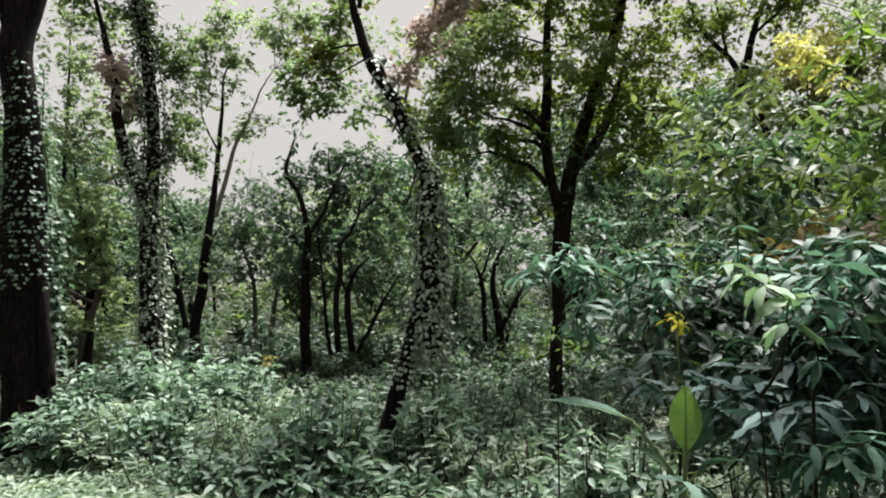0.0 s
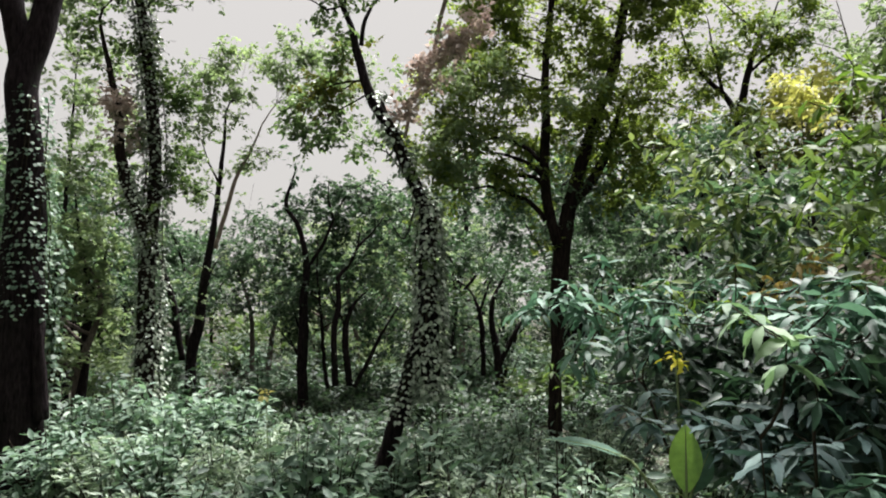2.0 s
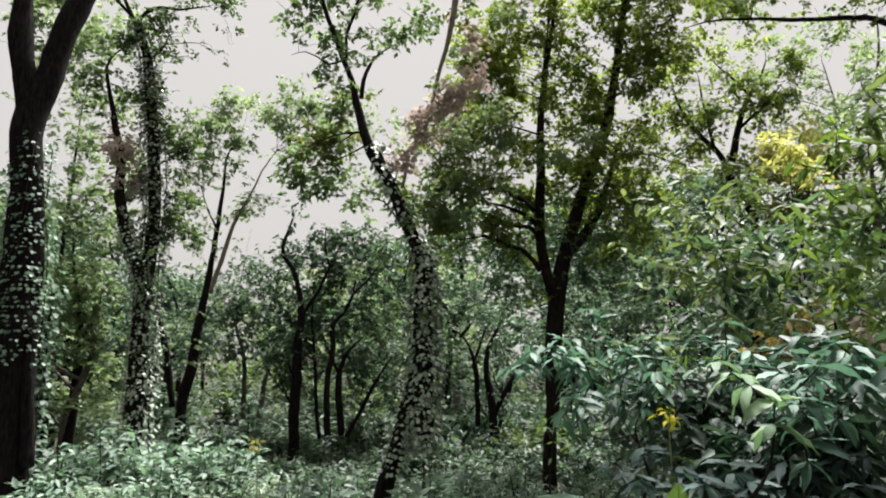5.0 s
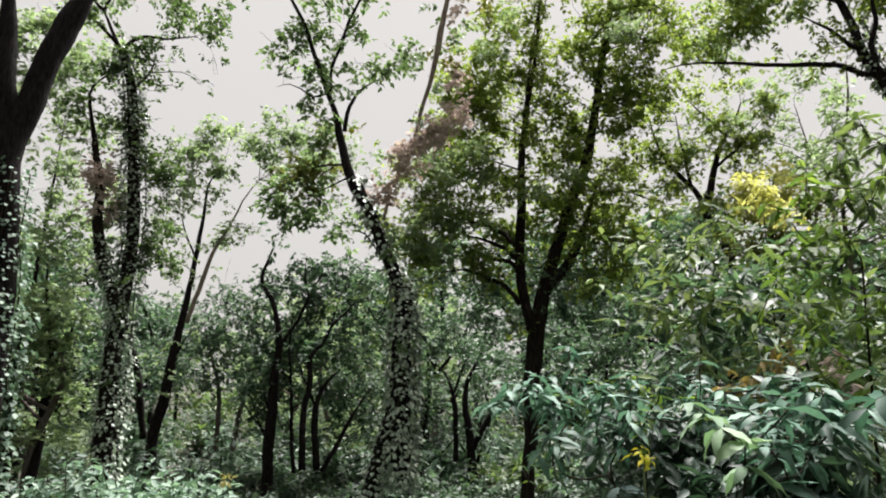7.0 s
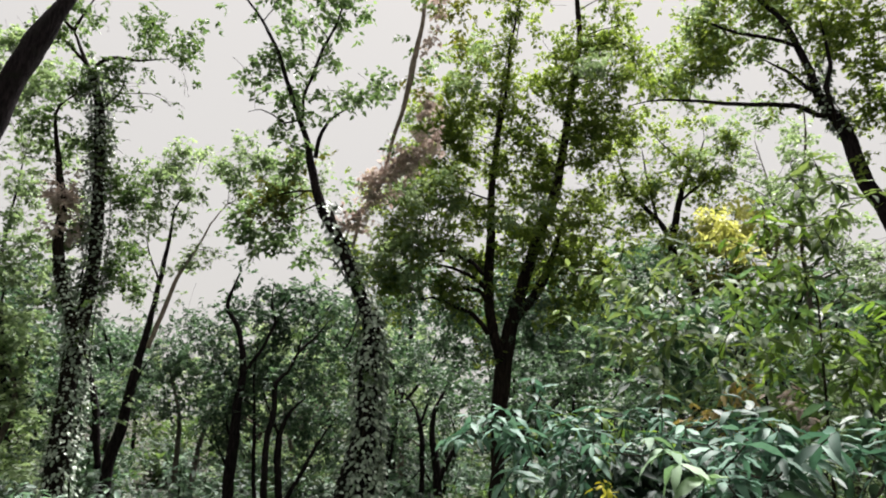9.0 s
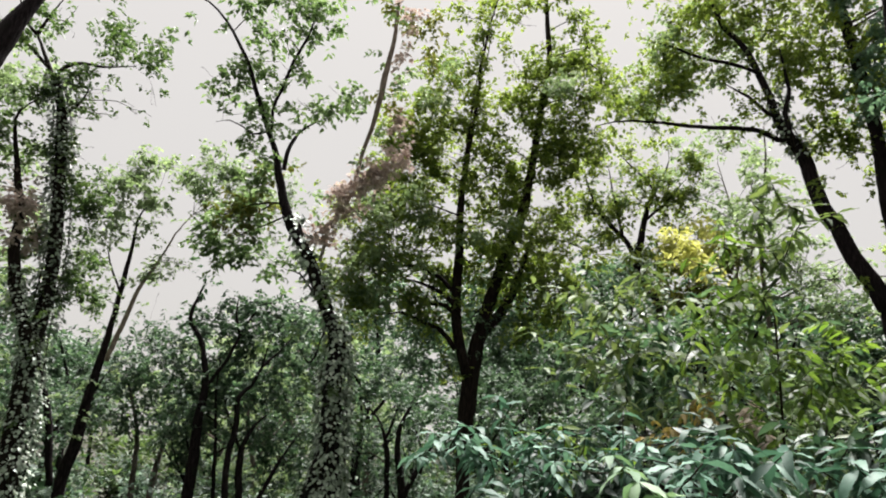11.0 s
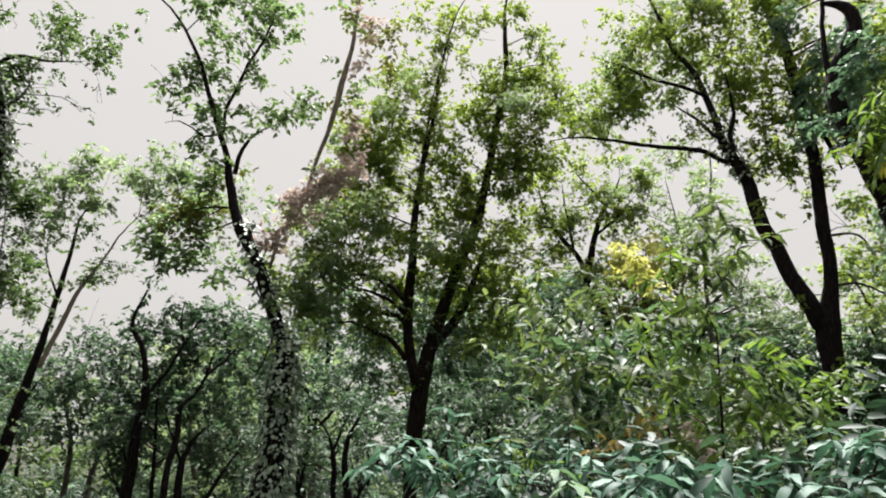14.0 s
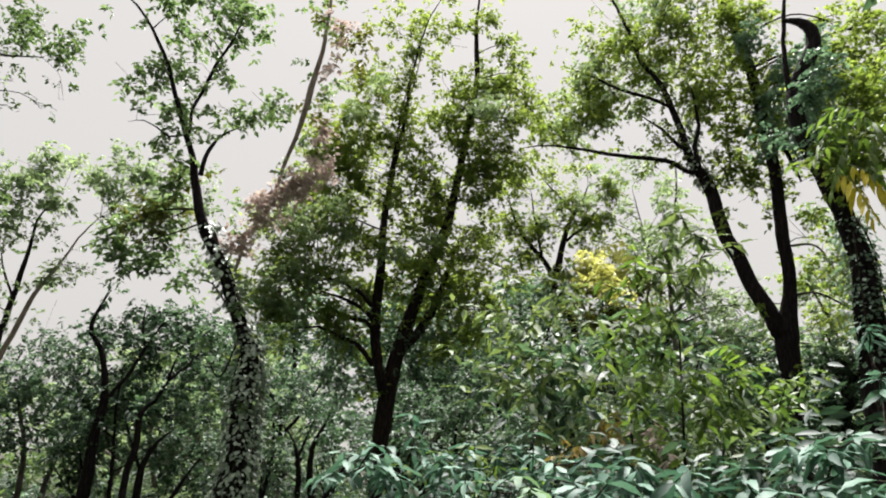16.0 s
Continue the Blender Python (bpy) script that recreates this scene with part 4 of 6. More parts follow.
ivy("thick curtain of small-leaved ivy round the leaning trunk", [(-0.11, 6.84, 0.80, 0.150), (-0.11, 6.84, 1.23, 0.153), (-0.13, 6.84, 1.80, 0.151), (-0.15, 6.84, 2.20, 0.143), (-0.15, 6.84, 2.58, 0.129), (-0.17, 6.83, 2.83, 0.104), (-0.23, 6.83, 3.02, 0.063)], 3500, 0.024, 0.052, LEAF_IVY, 0.05)

ivy("loose ivy on the leaning bare trunk", [(-0.44, 6.87, 0.56, 0.087), (-0.38, 6.87, 0.80, 0.087), (-0.32, 6.87, 1.04, 0.082), (-0.26, 6.88, 1.40, 0.082)], 500, 0.035, 0.050, LEAF_IVY, 0.00)

ivy("loose ivy on the upper leaning stem", [(-0.28, 6.79, 3.04, 0.057), (-0.45, 6.78, 3.44, 0.058), (-0.61, 6.77, 3.76, 0.059), (-0.77, 6.75, 4.08, 0.054)], 420, 0.040, 0.060, LEAF_IVY, 0.00)

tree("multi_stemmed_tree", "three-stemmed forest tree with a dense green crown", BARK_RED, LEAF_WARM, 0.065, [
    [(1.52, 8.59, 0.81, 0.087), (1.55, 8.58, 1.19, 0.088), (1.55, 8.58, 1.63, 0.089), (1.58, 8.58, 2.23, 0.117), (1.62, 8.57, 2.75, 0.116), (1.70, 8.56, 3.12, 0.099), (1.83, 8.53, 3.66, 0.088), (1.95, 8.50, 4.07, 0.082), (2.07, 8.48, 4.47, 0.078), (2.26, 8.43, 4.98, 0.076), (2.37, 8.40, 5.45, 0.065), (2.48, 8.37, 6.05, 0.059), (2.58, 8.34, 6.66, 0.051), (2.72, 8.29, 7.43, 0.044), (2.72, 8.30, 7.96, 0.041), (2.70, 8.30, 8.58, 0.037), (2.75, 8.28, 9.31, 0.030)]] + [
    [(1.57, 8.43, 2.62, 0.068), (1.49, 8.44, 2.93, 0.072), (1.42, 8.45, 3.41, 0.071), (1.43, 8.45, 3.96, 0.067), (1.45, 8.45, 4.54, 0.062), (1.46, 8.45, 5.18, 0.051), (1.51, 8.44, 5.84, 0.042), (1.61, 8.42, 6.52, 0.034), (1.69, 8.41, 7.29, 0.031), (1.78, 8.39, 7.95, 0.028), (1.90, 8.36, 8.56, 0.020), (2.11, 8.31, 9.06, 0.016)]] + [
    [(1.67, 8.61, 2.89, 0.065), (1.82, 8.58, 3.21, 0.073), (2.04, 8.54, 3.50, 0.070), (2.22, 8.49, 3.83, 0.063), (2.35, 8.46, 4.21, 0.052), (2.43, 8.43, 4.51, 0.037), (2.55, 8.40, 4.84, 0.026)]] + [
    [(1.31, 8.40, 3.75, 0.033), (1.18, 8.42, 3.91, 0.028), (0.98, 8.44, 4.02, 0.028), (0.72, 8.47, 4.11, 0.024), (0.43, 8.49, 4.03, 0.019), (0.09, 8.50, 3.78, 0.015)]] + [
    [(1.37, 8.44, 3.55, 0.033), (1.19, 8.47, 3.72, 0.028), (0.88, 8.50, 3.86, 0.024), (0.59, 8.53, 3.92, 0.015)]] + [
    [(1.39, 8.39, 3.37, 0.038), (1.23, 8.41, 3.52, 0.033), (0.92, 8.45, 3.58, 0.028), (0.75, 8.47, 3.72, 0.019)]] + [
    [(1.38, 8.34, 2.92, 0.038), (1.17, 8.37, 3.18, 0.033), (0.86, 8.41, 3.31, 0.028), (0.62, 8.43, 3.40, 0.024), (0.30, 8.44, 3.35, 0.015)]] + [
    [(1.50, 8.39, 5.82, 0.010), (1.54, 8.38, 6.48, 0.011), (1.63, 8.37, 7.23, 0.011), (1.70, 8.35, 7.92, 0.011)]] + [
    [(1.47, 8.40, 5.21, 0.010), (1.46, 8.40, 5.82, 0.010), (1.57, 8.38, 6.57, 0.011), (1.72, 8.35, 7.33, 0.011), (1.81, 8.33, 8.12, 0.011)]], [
    (0.54, 8.87, 4.64, 0.34, 0.28, 0.70),
    (0.98, 8.83, 4.38, 0.32, 0.25, 0.70),
    (0.29, 8.78, 4.11, 0.29, 0.24, 0.70),
    (1.37, 8.88, 5.46, 0.23, 0.26, 0.60),
    (2.75, 8.78, 4.03, 0.32, 0.29, 0.90),
    (2.88, 8.74, 3.52, 0.32, 0.25, 0.90),
    (2.51, 8.75, 4.42, 0.29, 0.24, 0.80),
    (2.12, 8.95, 3.87, 0.25, 0.24, 0.80),
    (2.44, 8.87, 3.24, 0.28, 0.23, 0.80),
    (2.04, 8.63, 6.09, 0.35, 0.43, 1.00),
    (2.74, 8.22, 6.06, 0.40, 0.35, 1.00),
    (2.83, 8.19, 5.46, 0.39, 0.31, 1.00),
    (3.18, 8.17, 5.88, 0.40, 0.31, 0.80),
    (1.98, 8.85, 4.54, 0.31, 0.26, 0.90)] + [
    (2.59, 8.48, 4.58, 0.38, 0.30, 0.54),
    (2.78, 8.53, 4.05, 0.38, 0.30, 0.54),
    (2.68, 8.66, 3.46, 0.38, 0.30, 0.54),
    (2.25, 8.68, 5.51, 0.30, 0.23, 0.80),
    (0.81, 9.13, 6.51, 0.56, 0.37, 0.90),
    (0.97, 9.01, 5.73, 0.44, 0.36, 0.90),
    (0.38, 9.16, 5.97, 0.36, 0.36, 0.80),
    (0.02, 7.92, 3.89, 0.44, 0.38, 0.55),
    (0.35, 7.92, 4.43, 0.50, 0.39, 0.55),
    (0.72, 7.90, 4.75, 0.41, 0.32, 0.55),
    (-0.10, 7.92, 3.48, 0.32, 0.22, 0.90),
    (0.37, 7.92, 3.86, 0.40, 0.25, 0.55),
    (0.78, 7.89, 4.12, 0.36, 0.26, 0.55),
    (0.98, 8.68, 6.91, 0.49, 0.44, 0.90)] + [
    (1.38, 8.63, 7.53, 0.41, 0.37, 0.90),
    (0.67, 8.70, 6.43, 0.48, 0.33, 0.90),
    (0.35, 8.72, 6.19, 0.32, 0.26, 0.90),
    (1.42, 8.62, 6.92, 0.33, 0.42, 0.60),
    (2.16, 8.47, 6.92, 0.28, 0.52, 0.90),
    (2.68, 8.33, 6.84, 0.41, 0.47, 0.90),
    (2.98, 8.23, 6.35, 0.43, 0.46, 0.90),
    (3.22, 8.14, 6.84, 0.33, 0.31, 0.90),
    (1.77, 8.56, 5.97, 0.31, 0.40, 0.90),
    (2.08, 8.49, 5.70, 0.35, 0.34, 0.80),
    (1.07, 8.67, 5.71, 0.31, 0.25, 0.90),
    (2.74, 8.31, 5.73, 0.47, 0.30, 0.90),
    (2.91, 8.25, 5.09, 0.35, 0.24, 0.90),
    (3.07, 8.20, 4.48, 0.44, 0.38, 0.54)] + [
    (2.92, 8.25, 3.88, 0.44, 0.42, 0.54),
    (2.47, 8.39, 3.71, 0.24, 0.32, 0.48),
    (1.42, 8.62, 8.40, 0.47, 0.39, 0.50),
    (1.81, 8.55, 8.89, 0.49, 0.29, 0.50),
    (2.15, 8.47, 8.36, 0.42, 0.41, 0.45),
    (3.26, 8.13, 8.25, 0.40, 0.38, 0.50),
    (3.34, 8.09, 7.71, 0.32, 0.22, 0.50),
    (2.77, 8.30, 8.82, 0.24, 0.46, 0.50),
    (-0.39, 7.91, 3.85, 0.27, 0.25, 0.90),
    (-0.14, 8.52, 3.19, 0.28, 0.23, 0.90),
    (0.29, 8.12, 3.45, 0.32, 0.22, 0.90),
    (0.72, 8.30, 3.57, 0.31, 0.23, 0.90),
    (1.28, 8.64, 3.98, 0.33, 0.26, 0.90),
    (1.74, 8.56, 4.17, 0.29, 0.26, 0.90)] + [
    (2.05, 8.50, 4.36, 0.30, 0.28, 0.90),
    (2.60, 8.35, 4.64, 0.34, 0.29, 0.54),
    (0.26, 8.22, 5.14, 0.35, 0.24, 0.90),
    (-0.10, 7.92, 4.33, 0.27, 0.26, 0.55),
    (2.36, 8.42, 7.29, 0.40, 0.38, 0.90),
    (2.88, 8.26, 7.51, 0.45, 0.39, 0.90),
    (3.52, 8.67, 7.67, 0.48, 0.41, 0.90),
    (2.64, 8.34, 6.30, 0.38, 0.37, 0.90),
    (3.43, 8.70, 6.40, 0.40, 0.32, 0.90),
    (3.86, 8.74, 7.46, 0.48, 0.34, 0.90),
    (1.59, 8.59, 5.48, 0.31, 0.29, 0.90),
    (1.14, 8.05, 4.61, 0.34, 0.25, 0.90),
    (2.26, 8.45, 5.25, 0.32, 0.29, 0.90),
    (1.92, 8.53, 3.85, 0.33, 0.28, 0.90)] + [
    (2.61, 8.35, 4.13, 0.33, 0.30, 0.54),
    (0.72, 8.70, 5.86, 0.35, 0.26, 0.90),
    (0.05, 8.40, 4.85, 0.39, 0.37, 1.05),
    (0.53, 8.78, 5.16, 0.41, 0.39, 1.05),
    (0.27, 8.20, 4.24, 0.41, 0.32, 1.05),
    (-0.07, 8.00, 3.71, 0.32, 0.25, 1.05),
    (0.92, 8.75, 4.66, 0.36, 0.38, 1.05),
    (1.19, 8.72, 4.09, 0.35, 0.34, 1.05),
    (1.77, 8.62, 4.86, 0.36, 0.38, 1.05),
    (2.14, 8.53, 5.06, 0.36, 0.39, 1.05),
    (2.64, 8.40, 4.39, 0.40, 0.38, 0.63),
    (2.76, 8.35, 3.76, 0.39, 0.33, 0.63),
    (2.34, 8.48, 3.56, 0.35, 0.30, 0.63),
    (0.72, 8.37, 3.53, 0.37, 0.27, 1.05)] + [
    (1.38, 8.69, 3.29, 0.35, 0.24, 1.05),
    # low and rear clumps take the dark leaf, so crown shade is painted
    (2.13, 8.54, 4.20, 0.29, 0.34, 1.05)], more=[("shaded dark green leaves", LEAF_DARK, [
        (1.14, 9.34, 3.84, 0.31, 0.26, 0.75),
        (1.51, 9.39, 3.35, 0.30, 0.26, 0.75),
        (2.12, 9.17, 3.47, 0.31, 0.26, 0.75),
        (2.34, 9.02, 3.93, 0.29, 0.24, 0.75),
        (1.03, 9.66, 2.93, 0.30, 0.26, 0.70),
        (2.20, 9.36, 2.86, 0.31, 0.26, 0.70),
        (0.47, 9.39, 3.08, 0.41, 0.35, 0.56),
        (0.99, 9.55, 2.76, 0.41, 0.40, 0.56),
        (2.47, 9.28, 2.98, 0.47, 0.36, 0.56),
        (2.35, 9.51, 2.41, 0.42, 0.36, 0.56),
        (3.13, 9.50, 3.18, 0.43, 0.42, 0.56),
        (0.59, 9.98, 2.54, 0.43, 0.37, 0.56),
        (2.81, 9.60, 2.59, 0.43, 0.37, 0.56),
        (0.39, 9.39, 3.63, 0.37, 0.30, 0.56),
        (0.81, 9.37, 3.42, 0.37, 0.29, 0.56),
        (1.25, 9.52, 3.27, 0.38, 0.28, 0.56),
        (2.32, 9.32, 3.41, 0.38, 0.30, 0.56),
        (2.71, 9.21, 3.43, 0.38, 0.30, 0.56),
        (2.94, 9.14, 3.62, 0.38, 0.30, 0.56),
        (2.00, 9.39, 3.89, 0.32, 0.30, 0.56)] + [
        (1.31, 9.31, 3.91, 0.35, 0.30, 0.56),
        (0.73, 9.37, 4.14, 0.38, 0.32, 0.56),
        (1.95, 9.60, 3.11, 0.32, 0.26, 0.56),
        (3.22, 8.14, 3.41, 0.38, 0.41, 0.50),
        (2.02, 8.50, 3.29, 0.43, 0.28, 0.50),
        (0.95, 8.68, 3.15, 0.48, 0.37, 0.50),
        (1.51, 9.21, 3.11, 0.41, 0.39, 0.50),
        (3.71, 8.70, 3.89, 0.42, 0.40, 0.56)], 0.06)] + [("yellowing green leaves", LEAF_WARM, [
        (0.86, 8.59, 6.02, 0.52, 0.4, 0.9),
        (0.56, 8.61, 5.7, 0.31, 0.22, 0.9),
        (1.76, 7.95, 4.41, 0.42, 0.18, 0.9),
        (1.98, 7.9, 4.51, 0.28, 0.2, 0.9),
        (1.62, 8.48, 6.78, 0.32, 0.52, 0.6),
        # paler clumps paint a lit look onto the crown's dark left mass
        (1.26, 8.54, 6.35, 0.37, 0.3, 0.9)], 0.06)] + [("yellow-tinged leaves lightened as if sunlit", LEAF_BACKLIT, [
        (0.01, 7.72, 3.95, 0.42, 0.33, 0.9),
        (0.33, 7.72, 4.48, 0.46, 0.34, 0.9),
        (0.7, 7.7, 4.75, 0.36, 0.27, 0.9),
        (0.26, 7.72, 3.51, 0.31, 0.16, 0.9),
        (-0.35, 7.71, 3.59, 0.21, 0.16, 0.9),
        (-0.07, 7.62, 3.49, 0.25, 0.16, 0.9),
        (0.48, 7.61, 3.94, 0.29, 0.21, 0.9),
        (1.42, 7.81, 4.41, 0.27, 0.16, 0.9),
        (1.93, 7.7, 4.52, 0.27, 0.12, 0.9),
        (0.96, 7.87, 6.68, 0.4, 0.35, 0.5),
        (2.51, 7.54, 6.52, 0.3, 0.34, 0.6)], 0.06)], dress=0.5)

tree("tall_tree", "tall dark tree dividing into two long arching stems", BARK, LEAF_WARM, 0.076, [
    [(7.09, 7.31, 1.76, 0.118), (7.10, 7.29, 2.13, 0.113), (7.11, 7.29, 2.52, 0.118), (7.09, 7.30, 3.14, 0.137), (7.09, 7.30, 3.63, 0.152), (7.17, 7.23, 4.21, 0.101), (7.19, 7.21, 4.65, 0.089), (7.18, 7.21, 4.95, 0.089), (7.20, 7.20, 5.44, 0.087), (7.22, 7.18, 6.05, 0.089), (7.21, 7.19, 6.50, 0.083), (7.18, 7.22, 7.24, 0.082), (7.15, 7.25, 7.81, 0.083), (7.08, 7.32, 8.56, 0.086), (7.00, 7.39, 9.20, 0.084), (6.89, 7.49, 9.96, 0.078), (6.74, 7.63, 11.05, 0.064)]] + [
    [(6.99, 7.26, 3.61, 0.105), (6.94, 7.31, 3.92, 0.113), (6.81, 7.43, 4.37, 0.110), (6.72, 7.51, 4.81, 0.108), (6.61, 7.60, 5.15, 0.107), (6.52, 7.68, 5.67, 0.102), (6.45, 7.74, 6.13, 0.096), (6.31, 7.85, 6.56, 0.080), (6.23, 7.91, 6.99, 0.062), (6.15, 7.97, 7.51, 0.055), (6.00, 8.08, 8.06, 0.048), (5.78, 8.24, 8.57, 0.045), (5.70, 8.30, 8.99, 0.042), (5.52, 8.41, 9.61, 0.039), (5.27, 8.57, 10.40, 0.031), (4.86, 8.80, 11.31, 0.023)]] + [
    [(6.28, 7.75, 6.32, 0.048), (6.16, 7.84, 6.31, 0.041), (5.98, 7.97, 6.51, 0.038), (5.57, 8.26, 6.65, 0.035), (5.07, 8.57, 6.80, 0.032), (4.69, 8.78, 6.95, 0.028), (4.24, 9.00, 7.04, 0.025), (3.84, 9.17, 6.98, 0.016)]] + [
    [(6.20, 7.81, 6.70, 0.030), (6.09, 7.89, 6.80, 0.031), (5.89, 8.04, 7.14, 0.027), (5.63, 8.22, 7.46, 0.016)]] + [
    [(6.06, 7.92, 7.51, 0.031), (5.90, 8.03, 7.66, 0.032), (5.74, 8.15, 7.79, 0.028), (5.34, 8.41, 8.04, 0.024), (5.02, 8.60, 8.33, 0.021), (4.52, 8.87, 8.61, 0.013)]] + [
    [(6.25, 7.64, 6.33, 0.033), (6.21, 7.67, 6.68, 0.034), (6.28, 7.62, 7.07, 0.030), (6.25, 7.64, 7.80, 0.027)]] + [
    [(7.24, 7.30, 7.35, 0.045), (7.36, 7.18, 6.90, 0.040), (7.47, 7.07, 6.37, 0.036), (7.53, 7.00, 5.98, 0.028)]], [
    (5.1, 8.8, 8.3, 0.71, 0.5, 0.8),
    (4.9, 8.91, 7.58, 0.76, 0.36, 0.9),
    (4.46, 9.13, 7.39, 0.56, 0.36, 1.1),
    (5.65, 8.46, 9.29, 0.68, 0.52, 0.8),
    (5.85, 8.33, 8.4, 0.52, 0.38, 0.7),
    (6.18, 8.09, 8.78, 0.53, 0.51, 0.8),
    (5.3, 8.68, 8.99, 0.54, 0.39, 0.6),
    (6.8, 7.59, 8.46, 0.65, 0.63, 1.1),
    (6.92, 7.48, 7.43, 0.63, 0.6, 1.1),
    (7.52, 6.89, 7.62, 0.76, 0.54, 1.1),
    (7.17, 7.25, 6.74, 0.61, 0.47, 1.1),
    (7.69, 6.71, 7.14, 0.62, 0.47, 1.1),
    (7.9, 6.46, 7.84, 0.57, 0.49, 0.8),
    (6.59, 7.77, 9.36, 0.68, 0.47, 0.9)] + [
    (7.17, 7.25, 8.99, 0.54, 0.39, 1.1),
    (6.07, 8.17, 6.91, 0.37, 0.35, 0.4),
    (6.78, 7.61, 6.34, 0.42, 0.46, 0.8),
    (7.5, 6.91, 5.05, 0.46, 0.55, 0.5),
    (6.99, 7.42, 6, 0.36, 0.45, 0.6),
    (8.27, 6, 8.32, 0.39, 0.62, 0.7),
    (8, 6.34, 7.38, 0.5, 0.36, 0.6),
    (6.45, 7.88, 7.36, 0.31, 0.42, 0.7),
    (8.98, 7.97, 4.99, 0.53, 0.64, 0.7),
    (9.16, 7.76, 4.2, 0.53, 0.5, 0.8),
    (9.58, 8.8, 4.35, 0.57, 0.54, 0.8),
    (6.35, 7.96, 9.09, 0.54, 0.46, 0.7),
    (6.55, 7.8, 7.77, 0.38, 0.36, 0.6),
    (9.41, 7.46, 7.35, 0.57, 0.49, 0.8)] + [
    (9.62, 7.2, 8.47, 0.53, 0.57, 0.7),
    (8.63, 6.84, 9.03, 0.57, 0.41, 0.7)], more=[("bright yellow-green leaves", LEAF_BACKLIT, [
        (8.44, 7.79, 5.96, 0.39, 0.33, 0.60),
        (8.50, 7.73, 5.26, 0.39, 0.39, 0.70),
        (7.55, 9.03, 5.07, 0.39, 0.28, 0.60),
        (8.37, 8.01, 4.77, 0.39, 0.36, 0.70),
        (5.38, 9.1, 8.31, 0.73, 0.51, 0.75),
        (5.01, 9.3, 7.99, 0.59, 0.38, 0.75),
        (5.84, 8.82, 8.96, 0.62, 0.53, 0.75),
        (6.12, 8.63, 7.94, 0.39, 0.5, 0.6),
        (5, 9.31, 7.58, 0.71, 0.27, 0.75),
        (6.06, 8.67, 10.05, 0.65, 0.41, 0.75)], 0.08)] + [("cool green leaves hung with creepers", LEAF_BUSH, [
        (7.01, 6.69, 7.42, 0.34, 0.34, 1.00),
        (7.12, 6.42, 6.76, 0.39, 0.39, 1.10),
        (7.33, 6.19, 7.25, 0.36, 0.40, 1.00),
        (7.04, 6.65, 6.28, 0.33, 0.29, 1.00),
        (7.19, 6.19, 6.11, 0.32, 0.37, 1.00),
        (6.97, 6.86, 8.14, 0.36, 0.36, 0.90),
        (7.31, 6.36, 7.84, 0.37, 0.37, 0.90),
        (6.95, 6.89, 6.86, 0.24, 0.30, 0.80)], 0.08)], dress=0.3)

ivy("grey-green hanging ivy tuft on the high stem", [(6.17, 7.85, 9.2, 0.192), (6.23, 7.8, 9.66, 0.215), (6.3, 7.75, 10.13, 0.200)], 700, 0.09, 0.05, LEAF_DARK, 0.25)

ivy("sparse ivy on the arching dark stems", [(6.47, 7.72, 6.01, 0.096), (6.37, 7.80, 6.37, 0.090), (6.30, 7.86, 6.79, 0.084), (6.23, 7.91, 7.22, 0.078)], 420, 0.050, 0.070, LEAF_IVY, 0.00)

tree("forest_tree", "thin crooked tree with drooping ivy under its fork", BARK, LEAF_WARM, 0.076, [
    [(5.62, 11.13, 2.01, 0.077), (5.57, 11.15, 2.82, 0.072), (5.75, 11.06, 4.11, 0.068), (5.65, 11.11, 4.56, 0.069), (5.43, 11.22, 5.08, 0.070), (5.49, 11.19, 5.62, 0.065), (5.61, 11.13, 6.22, 0.056), (5.77, 11.05, 6.72, 0.046), (5.94, 10.96, 7.02, 0.036), (6.05, 10.9, 7.34, 0.026)]] + [
    [(5.43, 11.22, 5.26, 0.055), (5.18, 11.33, 5.74, 0.050), (4.92, 11.44, 6.11, 0.046), (4.68, 11.54, 6.56, 0.041), (4.54, 11.6, 7.14, 0.031)]] + [
    [(5.18, 11.33, 5.74, 0.030), (5.07, 11.38, 6.49, 0.026), (4.99, 11.42, 7.26, 0.021)]] + [
    [(5.77, 11.05, 6.72, 0.026), (5.52, 11.17, 7.11, 0.021), (5.21, 11.32, 7.58, 0.016)]] + [
    [(5.6, 11.13, 6.1, 0.030), (5.97, 10.95, 6.45, 0.026), (6.23, 10.8, 6.81, 0.021)]], [
    (4.35, 11.46, 7.16, 0.41, 0.24, 1.00),
    (4.76, 11.30, 6.30, 0.40, 0.21, 1.00),
    (5.64, 10.88, 6.85, 0.41, 0.21, 1.00),
    (6.04, 10.67, 6.39, 0.40, 0.21, 1.00),
    (5.33, 11.04, 7.54, 0.41, 0.24, 0.90),
    (4.12, 11.54, 6.01, 0.42, 0.28, 1.00),
    (6.22, 10.56, 7.31, 0.41, 0.27, 0.80),
    (4.75, 11.41, 5.58, 0.46, 0.26, 0.90),
    (4.6, 11.57, 6.62, 0.52, 0.41, 1),
    (5.2, 11.32, 6.67, 0.43, 0.3, 1),
    (5.97, 10.94, 6.64, 0.46, 0.36, 1),
    (6.21, 10.82, 6.19, 0.43, 0.35, 1),
    (4.87, 11.47, 5.99, 0.42, 0.35, 0.8),
    (5.63, 11.12, 7.17, 0.44, 0.28, 0.5),
    (4.88, 11.46, 7.53, 0.38, 0.28, 0.5),
    (6.06, 10.9, 7.73, 0.3, 0.28, 0.4),
    (6.39, 10.71, 7.05, 0.29, 0.28, 0.5),
    (5.58, 11.14, 5.26, 0.56, 0.4, 1)], dress=0.45)

